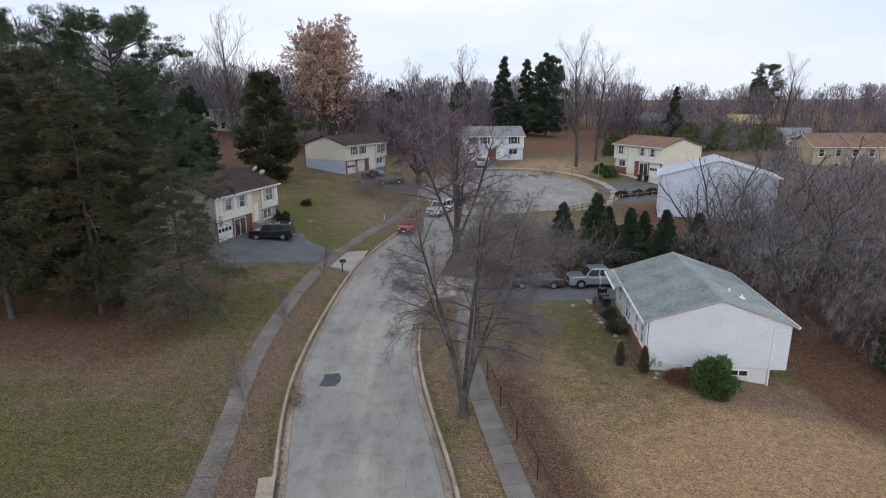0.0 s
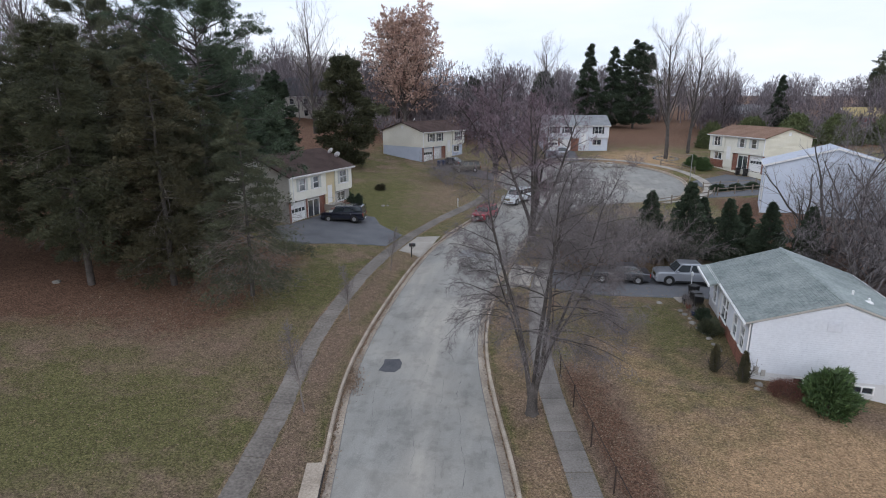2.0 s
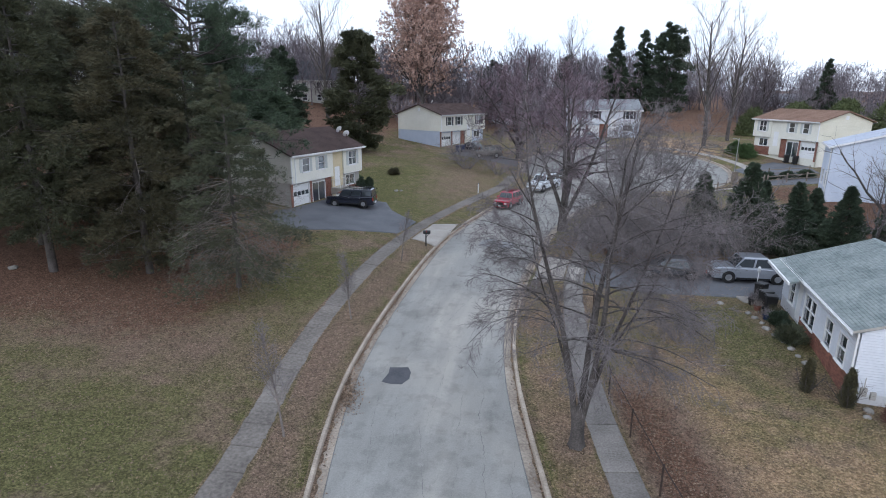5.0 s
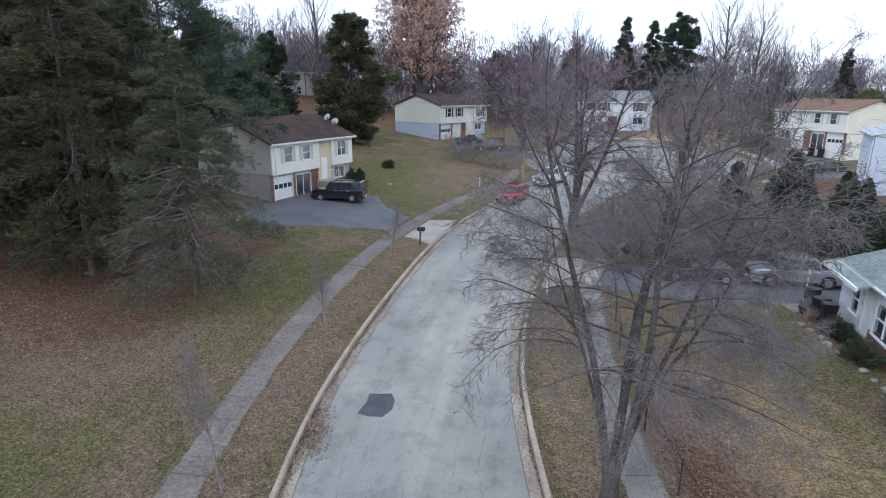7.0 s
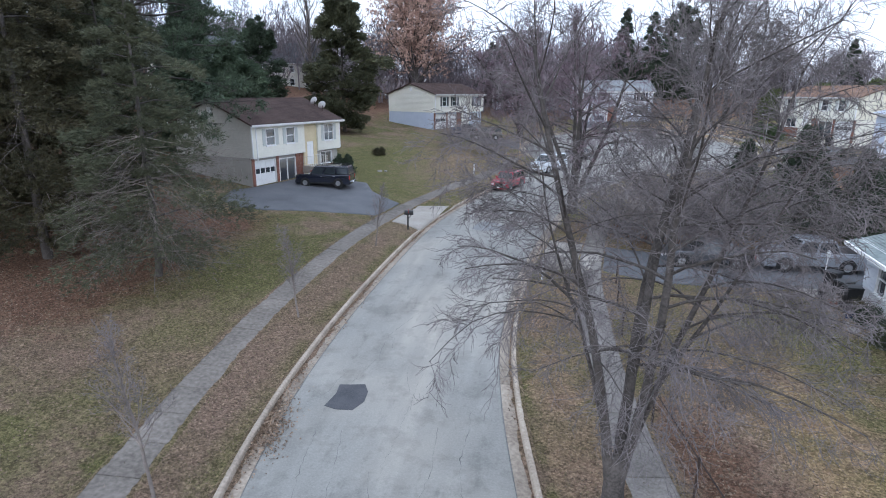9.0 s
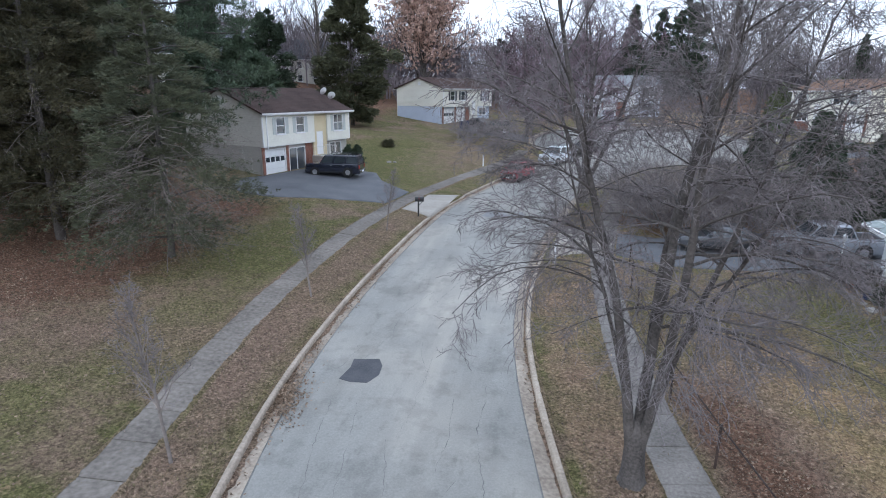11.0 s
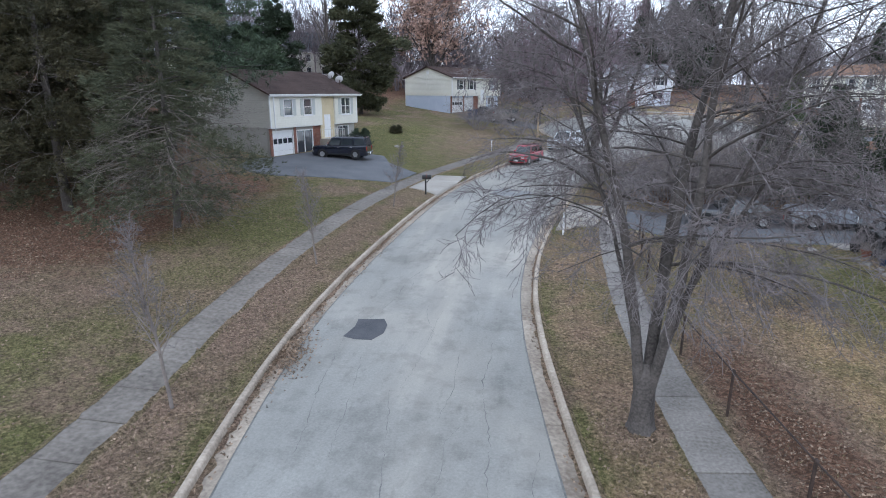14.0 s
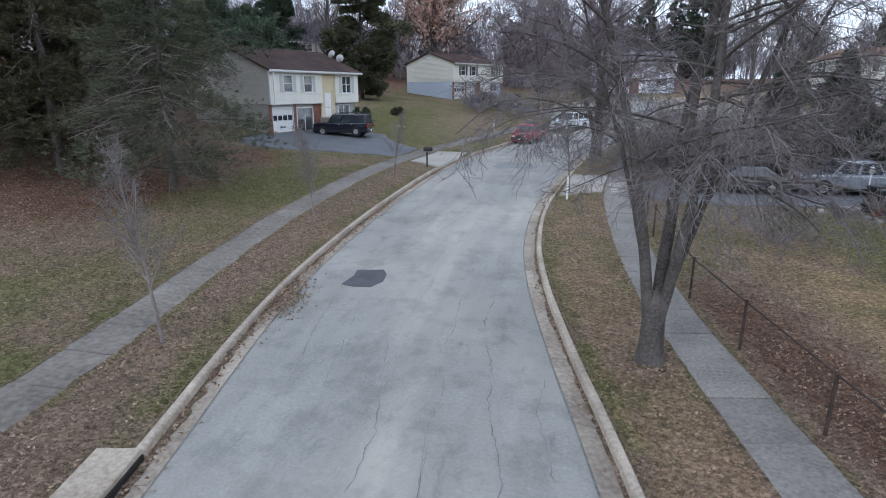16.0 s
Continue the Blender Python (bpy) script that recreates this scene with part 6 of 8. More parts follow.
# conifers
def conifer(name, label, m, seed, h, r, shape, mat, n, size, width, per=3, group="conifers", bare=0.08, trunk=0.16, droop=0.0, lobes=0.22, bark=BARK, inner=0.25, dead=0, boughs=8, ragged=0.6, tops=0):
    """A trunk with whorls of limbs and a crown of many small needle sprays. shape(t): share of the radius at height t."""
    rnd = np.random.RandomState(seed)
    t = thing(name, label, "tree", m, group)
    zs = np.linspace(-0.2, h * 0.97, 9)
    line = np.stack((rnd.normal(0, 0.02 * r, 9).cumsum() * 0.3, rnd.normal(0, 0.02 * r, 9).cumsum() * 0.3, zs), 1)
    v, f = tubes([(line, np.linspace(trunk, 0.02, 9))], 8)
    soup("trunk", v, f, bark, t, "", True)
    boughs = int(boughs * h)
    P, D, lines = [], [], []
    each = max(6, n // boughs)
    for i in range(boughs):
        q = bare + (0.99 - bare) * ((i + rnd.uniform(0, 1)) / boughs) ** 1.12
        b = i * 2.399 + rnd.normal(0, 0.35)
        lump = noise.noise((math.cos(b) * 1.5 + seed, math.sin(b) * 1.5, q * h * 0.28))
        ln = r * shape(q) * rnd.uniform(1 - lobes, 1 + lobes * 0.6) * (1 + ragged * lump)
        k = inner + (1 - inner) * rnd.beta(1.6, 1.1, each)
        side = rnd.normal(0, 0.19, each) * ln * (0.45 + k * (1.15 - k) * 1.6)
        up = rnd.normal(0, 0.055, each) * ln + 0.10 * ln * k * (1 - k) * 4 - droop * ln * k
        ca, sa = math.cos(b), math.sin(b)
        z0 = q * h
        P.append(np.stack((ca * ln * k - sa * side, sa * ln * k + ca * side, z0 + up), 1))
        D.append(np.stack((ca - sa * side / ln * 1.6, sa + ca * side / ln * 1.6, np.full(each, 0.25 - droop)), 1))
        if i % 2 == 0:
            pts = [np.array((ca * ln * t_, sa * ln * t_, z0 + 0.4 * ln * t_ * (1 - t_) - droop * ln * t_ - 0.02)) for t_ in (0, 0.35, 0.7, 0.95)]
            lines.append((np.array(pts), np.array((0.035, 0.025, 0.015, 0.006)) * (0.6 + trunk * 3)))
    for i in range(tops):
        b, rr = i * 2.4 + rnd.uniform(-0.5, 0.5), r * rnd.uniform(0.15, 0.62)
        q = rnd.beta(1.0, 1.6, 420)
        z0 = h * (0.95 - 0.34 * rr / r)
        w = (1 - q) * 0.16 * r * np.sqrt(rnd.uniform(0, 1, 420))
        a = rnd.uniform(0, 6.28, 420)
        P.append(np.stack((math.cos(b) * rr + np.cos(a) * w, math.sin(b) * rr + np.sin(a) * w, z0 - 0.06 * h + q * h * 0.17), 1))
        D.append(np.stack((np.cos(a), np.sin(a), np.full(420, 0.9)), 1))
    v, f = sprays(np.concatenate(P), np.concatenate(D), size, width, per, seed + 1, 0.5)
    soup("crown", v, f, mat, t, "")
    v, f = tubes(lines, 4)
    tagged(soup("branchwork", v, f, bark, t, "", True), kind="stuff")
    if dead:
        dl = limbs(seed + 3, [((0, 0, bare * h + rnd.uniform(0, h * 0.45)), (math.cos(b), math.sin(b), -0.15 + rnd.uniform(-0.2, 0.25)), r * rnd.uniform(0.6, 0.95), 0.03) for b in np.linspace(0, 6.28, dead)], [(7, 1, 0, -0.3, 0.09, 5), (4, 0.45, 45, -0.2, 0.12, 4), (0, 0.5, 40, -0.2, 0.1, 3)])
        v, f = tubes([(p, rr) for p, rr, _ in dl], 3)
        tagged(soup("dead_brush", v, f, TWIG_PALE, t), "pale dead twigs", kind="stuff")
    return t


def column(q):
    return (0.55 + 0.45 * min(1, q / 0.25)) * (1 - q) ** 0.62


def oval(q):
    return (0.5 + 0.5 * min(1, q / 0.3)) * math.sqrt(max(0.0, 1 - q ** 2.6)) * (1.02 - 0.25 * q)


def cone(q):
    return (0.7 + 0.3 * min(1, q / 0.12)) * (1 - q) ** 0.85


cedar_a = conifer("cedar_tree", "tall brownish-green cedar with a shaggy crown", on(-26, 41.2), 71, 16.0, 4.3, oval, CEDAR, 10500, 0.21, 0.026, 10, "cedars on the bank", 0.06, 0.24, 0.10, 0.4, BARK, 0.3, 14, 5, 0.9)
cedar_b = conifer("cedar_tree", "tall dark green cedar with a shaggy crown", on(-31.2, 39.2), 72, 17.5, 4.1, oval, CEDAR_DARK, 10500, 0.21, 0.026, 10, "cedars on the bank", 0.14, 0.26, 0.12, 0.4, BARK, 0.3, 14, 5, 0.9)
for src, x, y, s, a in ((cedar_b, -35.2, 42.6, 1.02, 100), (cedar_a, -29.8, 45.6, 1.0, 200), (cedar_b, -39.5, 39.5, 1.0, 40), (cedar_a, -36.5, 49, 0.95, 300), (cedar_b, -43.5, 46, 0.95, 160), (cedar_b, -46, 37, 0.9, 250), (cedar_a, -31.0, 51, 0.8, 130), (cedar_b, -25.6, 46.2, 0.86, 210), (cedar_a, -41, 32, 0.8, 20)):
    copy_thing(src, on(x, y, 0, a) @ Matrix.Scale(s, 4))
conifer("pine_tree", "scraggly grey-green pine with dead lower twigs", on(-19.9, 41.2), 73, 13.4, 4.7, cone, PINE_GREY, 7600, 0.20, 0.018, 10, "conifers", 0.06, 0.17, 0.02, 0.5, BARK, 0.35, 110, 6, 0.9)
conifer("cedar_tree", "broad dark cedar beside the cream house", on(-28.4, 92, -0.2), 74, 17.0, 5.6, oval, CEDAR_DARK, 16000, 0.50, 0.09, 3, "conifers", 0.04, 0.3, -0.05, 0.4, boughs=3, ragged=0.6, tops=7)
spruce = conifer("spruce_tree", "tall dark green spruce behind the white house", on(15.8, 166, -0.2), 75, 21.5, 5.9, cone, SPRUCE, 5600, 0.75, 0.13, 3, "conifers", 0.06, 0.26, 0.22, 0.3, boughs=2.0, ragged=0.4)
fat = conifer("pine_tree", "full dark green white-pine behind the white house", on(27.6, 163, -0.2), 76, 22.0, 6.0, oval, SPRUCE, 7000, 0.75, 0.12, 3, "conifers", 0.05, 0.3, -0.12, 0.4, boughs=2.4, ragged=0.5, tops=3)
copy_thing(spruce, on(22.5, 168, -0.2, 70) @ Matrix.Scale(0.97, 4))
copy_thing(fat, on(4.2, 164, -0.2, 120) @ Matrix.Scale(0.68, 4))
copy_thing(spruce, on(56, 145, -0.2, 10) @ Matrix.Scale(0.62, 4))
copy_thing(fat, on(108, 205, -0.2, 200) @ Matrix.Scale(0.72, 4))
copy_thing(fat, on(-14, 150, -0.2, 33) @ Matrix.Scale(0.62, 4))
for x, y, k, a in ((-44, 82, 0.62, 10), (-50, 92, 0.66, 80), (-40, 92, 0.6, 150), (-56, 80, 0.7, 220)):
    copy_thing(fat, on(x, y, -0.2, a) @ Matrix.Scale(k, 4))
yard = conifer("spruce_tree", "small dense green evergreen in the yard row", on(11.4, 57.6, -0.1), 77, 6.1, 2.3, cone, SPRUCE, 9500, 0.20, 0.030, 5, "evergreen row", 0.03, 0.1, -0.05, 0.3, ragged=0.35, boughs=14)
for x, y, s, a in ((14.6, 57.0, 1.16, 60), (17.7, 56.0, 0.97, 120), (21.0, 55.6, 0.92, 200), (24.0, 55.0, 0.86, 280), (16.2, 58.4, 0.85, 20), (19.6, 57.6, 0.8, 320)):
    copy_thing(yard, on(x, y, -0.1, a) @ Matrix.Scale(s, 4))
darkfir = conifer("pine_tree", "low dark green pine at the edge of the wood", on(31.0, 36.6, -0.2), 78, 5.6, 3.2, column, PINE, 5200, 0.42, 0.05, 4, "conifers", 0.02, 0.14, 0.0, 0.35)
copy_thing(darkfir, on(-38.5, 33.5, -0.1, 90) @ Matrix.Scale(0.45, 4))
copy_thing(darkfir, on(-33.5, 76, -0.1, 30) @ Matrix.Scale(1.5, 4))
copy_thing(darkfir, on(-39.5, 84, -0.1, 130) @ Matrix.Scale(1.6, 4))
copy_thing(darkfir, on(-36, 69, -0.1, 250) @ Matrix.Scale(1.5, 4))


def crown_pine(name, label, m, seed, h, starts, spec, mat, tuft, width, per, group="conifers", trunk=0.26):
    """A pine with a bare trunk and needle tufts at the ends of its limbs."""
    t = thing(name, label, "tree", m, group)
    rnd = np.random.RandomState(seed)
    line = np.array([(rnd.normal(0, 0.12) * i / 4, rnd.normal(0, 0.12) * i / 4, -0.2 + (h - 0.6) * i / 9) for i in range(10)])
    v, f = tubes([(line, np.linspace(trunk, 0.05, 10))], 9)
    soup("trunk", v, f, BARK, t, "", True)
    ls = limbs(seed, [((*line[min(9, int(z * 9))][:2], z * (h - 0.6)), d, ln, r) for z, d, ln, r in starts], spec)
    v, f = tubes([(p, r) for p, r, o in ls], 3)
    tagged(soup("branchwork", v, f, BARK, t, "", True), kind="stuff")
    P, D = [], []
    for p, r, o in ls:
        if o >= 1:
            for k in (range(len(p)) if o >= 2 else (-2, -1)):
                P.append(p[k])
                D.append(p[-1] - p[-2] + (0, 0, 0.1))
    v, f = sprays(np.array(P), np.array(D) / 0.5, tuft, width, per, seed + 1, 1.1)
    soup("crown", v, f, mat, t, "")
    return t


def tufted_pine(label, m, seed, h, lo, n, reach, mat, trunk=0.26, bow=0.6, low_limbs=(), clump=0.55, blades=70, size=0.24, width=0.026, group="conifers"):
    """A tall pine with a bare trunk and round needle clumps on its spreading limbs."""
    rnd = np.random.RandomState(seed)
    t = thing("pine_tree", label, "tree", m, group)
    zs = np.linspace(0, 1, 12)
    a0 = rnd.uniform(0, 6.28)
    line = np.stack((bow * np.sin(zs * 2.6) * math.cos(a0), bow * np.sin(zs * 2.6) * math.sin(a0), -0.3 + zs * h * 0.93), 1)
    v, f = tubes([(line, np.linspace(trunk, 0.06, 12))], 9)
    soup("trunk", v, f, BARK, t, "", True)
    P, D, L = [], [], []
    for i in range(n):
        q = lo + (1 - lo) * (i + rnd.uniform(0, 1)) / n
        k = (q - lo) / (1 - lo)
        az = i * 2.399 + rnd.normal(0, 0.3)
        el = radians(-6 + 44 * k ** 1.4 + rnd.normal(0, 8))
        P.append([np.interp(q, zs, line[:, j]) for j in range(3)])
        D.append((math.cos(az) * math.cos(el), math.sin(az) * math.cos(el), math.sin(el)))
        L.append(reach * math.sqrt(max(0.12, 1 - (1.55 * k - 0.62) ** 2)) * rnd.uniform(0.75, 1.15))
    for q, az, up, ln in low_limbs:
        P.append([np.interp(q, zs, line[:, j]) for j in range(3)])
        D.append((math.cos(radians(az)), math.sin(radians(az)), up))
        L.append(ln)
    P, D, L = np.array(P), np.array(D), np.array(L)
    A, AR = grow(P, D, L, 0.018 + 0.012 * L, 8, np.full(len(L), -0.18), 0.10, 0.3, rnd)
    p, d, f, r = sprout(A, AR, 8, 0.42, 48, rnd)
    B, BR = grow(p, d + (0, 0, 0.25), np.repeat(L, 8) * 0.30 * rnd.uniform(0.5, 1.2, len(p)) + 0.25, r * 0.5, 5, np.full(len(p), -0.5), 0.14, 0.4, rnd)
    v, f = tubes([(x, y) for x, y in zip(A, AR)] + [(x, y) for x, y in zip(B, BR)], 4)
    tagged(soup("branchwork", v, f, BARK, t, "", True), kind="stuff")
    ends = np.concatenate((B[:, -1], B[:, 2], A[:, -1]))
    way = np.concatenate((B[:, -1] - B[:, -2], B[:, 3] - B[:, 2], A[:, -1] - A[:, -2]))
    size_ = clump * rnd.uniform(0.5, 1.2, (len(ends), 1, 1))
    off = unit(rnd.normal(0, 1, (len(ends), blades, 3))) * rnd.uniform(0.2, 1, (len(ends), blades, 1)) ** 0.5 * size_ * (1, 1, 0.6)
    pts = (ends[:, None] + off).reshape(-1, 3)
    ways = unit(off + unit(way)[:, None] * 0.25 + (0, 0, 0.22)).reshape(-1, 3)
    v, f = sprays(pts, ways, size, width, 2, seed + 1, 0.45)
    soup("crown", v, f, mat, t, "")
    return t


tufted_pine("tall pine with a broad rounded crown", on(-32.0, 57.8), 81, 21.4, 0.60, 38, 6.6, PINE, 0.27, 0.5, ((0.50, 5, 0.12, 7.4), (0.46, -25, 0.02, 6.6), (0.55, 35, 0.2, 6.4), (0.52, 190, 0.15, 6.2), (0.44, 150, 0.1, 5.4), (0.42, 12, -0.05, 7.0)), 0.62)
pine_b = tufted_pine("tall grey-green pine with a leaning trunk", on(-52, 68), 82, 20.5, 0.45, 30, 5.2, PINE_GREY, 0.25, 1.6, ((0.4, -20, 0.1, 6.0), (0.42, 60, 0.15, 5.0)), 0.6)
for x, y, a, k in ((-44.5, 56, 110, 0.86), (-43.0, 66, 200, 0.86), (104, 190, 60, 0.95), (-36.8, 50.5, 250, 0.78)):
    copy_thing(pine_b, on(x, y, 0, a) @ Matrix.Scale(k, 4))
over = crown_pine("pine_tree", "slender pine whose boughs hang before the cream house", on(-29.2, 53.4), 83, 10.6, [(0.56, (0.92, 0.33, 0.10), 8.6, 0.07), (0.62, (0.85, 0.5, 0.1), 7.6, 0.06), (0.50, (0.95, 0.15, 0.02), 6.4, 0.05), (0.8, (0.6, 0.7, 0.3), 4.4, 0.05), (0.85, (-0.5, 0.6, 0.4), 3.2, 0.05), (0.9, (0.3, -0.7, 0.5), 3.0, 0.05), (0.97, (0.1, 0.1, 1), 1.6, 0.05)], [(8, 1, 0, -0.05, 0.08, 8), (5, 0.30, 50, 0.1, 0.12, 4), (0, 0.5, 45, 0.2, 0.1, 3)], PINE, 0.32, 0.034, 7, trunk=0.15)

# oak that keeps its dry leaves
oak = thing("oak_tree", "broad oak full of dry russet leaves", "tree", on(-26, 126, -0.3), "bare winter trees")
ls = limbs(91, [((0, 0, -0.2), (0, 0, 1), 21.5, 0.5)], [(46, 1, 0, 0.0, 0.025, 14), (11, 0.54, 46, 0.40, 0.08, 6), (6, 0.42, 44, 0.1, 0.1, 4), (0, 0.5, 44, 0.1, 0.1, 3)])
v, f = tubes([(p, r) for p, r, o in ls], 5)
soup("trunk", v, f, BARK, oak, "", True)
P = np.concatenate([p[1:] for p, r, o in ls if o >= 2])
v, f = sprays(P, np.zeros_like(P) + (0, 0, -0.3), 0.36, 0.12, 5, 92, 1.0)
soup("crown", v, f, OAK_LEAF, oak, "dry russet leaves")

# olive hedge behind the yellow house
for i, (x, y, w, hh) in enumerate(((44, 126, 8, 5.2), (53, 128, 8, 5.6), (62, 130, 9, 5.4), (48, 118, 6, 4.2), (72, 132, 9, 5.2), (36, 124, 5, 4.4))):
    rnd = np.random.RandomState(200 + i)
    n = 2600
    a, q = rnd.uniform(0, 6.28, n), rnd.uniform(0, 1, n)
    rr = w * 0.55 * np.sqrt(rnd.uniform(0.2, 1, n)) * (1 - q ** 2.2 * 0.75)
    P = np.stack((np.cos(a) * rr, np.sin(a) * rr * 0.6, q * hh + rnd.normal(0, 0.3, n)), 1)
    hd = thing("hedge", "tall olive-green evergreen hedge behind the yellow house", "hedge", on(x, y, -0.2), "hedges")
    v, f = sprays(P, np.zeros_like(P) + (0, 0, 0.8), 0.6, 0.11, 3, 210 + i, 0.7)
    soup("foliage", v, f, BAMBOO, hd)


# ---- far winter woods ----
def far_woods():
    def variant(seed, starts, spec, r0, r1):
        ls = limbs(seed, starts, spec)
        va, fa = tubes([(p, np.maximum(r, r0)) for p, r, o in ls if o < 1], 4)
        vb, fb = tubes([(p, np.maximum(r, r1)) for p, r, o in ls if o >= 1], 2)
        return np.concatenate((va, vb)), np.concatenate((fa, fb + len(va)))

    one = [((0, 0, -1.0), (0, 0, 1), 14.0, 0.22)]
    many = [((math.cos(a) * 0.6, math.sin(a) * 0.6, -0.4), (math.cos(a) * 0.5, math.sin(a) * 0.5, 1), 5.0, 0.06) for a in np.arange(0, 6.2, 0.8)]
    near = [variant(300 + s, one, [(18, 1, 0, 0.0, 0.04, 6), (6, 0.46, 46, 0.25, 0.1, 3), (5, 0.54, 48, 0.10, 0.12, 2), (0, 0.65, 46, 0.05, 0.1, 2)], 0.05, 0.042) for s in range(5)]
    away = [variant(320 + s, one, [(13, 1, 0, 0.0, 0.04, 5), (6, 0.48, 48, 0.25, 0.1, 2), (5, 0.60, 48, 0.10, 0.12, 2), (0, 0.6, 42, 0.15, 0.12, 2)], 0.06, 0.055) for s in range(4)]
    low = [variant(340 + s, many, [(6, 1, 0, 0.0, 0.08, 4), (5, 0.6, 42, 0.15, 0.1, 2), (0, 0.6, 42, 0.15, 0.12, 2)], 0.05, 0.055) for s in range(3)]
    rnd = np.random.RandomState(7)
    for band, (lo, hi, n, x0, x1) in enumerate(((128, 150, 82, -75, 62), (150, 200, 145, -110, 150), (200, 300, 150, -160, 270), (300, 480, 110, -200, 420), (75, 125, 34, -100, -62), (84, 150, 46, 52, 140), (122, 180, 180, -110, 130), (180, 330, 150, -160, 270), (60, 110, 60, 46, 110))):
        variants = near if band in (0, 1, 4, 5) else low if band > 5 else away
        V, F, base = [], [], 0
        for i in range(n):
            y = rnd.uniform(lo, hi)
            x = x0 + (x1 - x0) * (i + rnd.uniform(-0.3, 1.3)) / n
            if band == 5 and 66 < x < 108 and y < 128:
                y = rnd.uniform(84, 102)
            if band in (0, 1, 6) and 38 < x < 75 and y < 142:
                y += 18
            if y < 178 and 0.055 * y < x < 0.27 * y:
                y = 182 + rnd.uniform(0, 40)
            va, fa = variants[rnd.randint(len(variants))]
            s = rnd.uniform(0.65, 1.15) * (1.0 if band < 3 else 1.15) * (0.55 if band == 5 else 0.8 if band == 8 else 1)
            if x > 0.3 * y:
                s *= 0.78
            a = rnd.uniform(0, 6.28)
            c, sn = math.cos(a) * s, math.sin(a) * s
            v = np.stack((va[:, 0] * c - va[:, 1] * sn + x, va[:, 0] * sn + va[:, 1] * c + y, va[:, 2] * s + ground(x, y)), 1)
            V.append(v)
            F.append(fa + base)
            base += len(va)
        ob = soup("far_woods", np.concatenate(V), np.concatenate(F), WOOD_FAR)
        tagged(ob, "hazy grey-brown winter woods on the rising ground", "woods", kind="stuff")


far_woods()


# ---- vehicles ----
def loft(g, sections):
    """Joins closed cross-sections of equal count along a line."""
    k = len(sections[0])
    base = len(g.v)
    for s in sections:
        g.v.extend(s)
    for i in range(len(sections) - 1):
        for j in range(k):
            a, b = base + i * k + j, base + i * k + (j + 1) % k
            g.f.append((a, b, b + k, a + k))
    g.f.append(tuple(base + j for j in range(k - 1, -1, -1)))
    g.f.append(tuple(base + (len(sections) - 1) * k + j for j in range(k)))


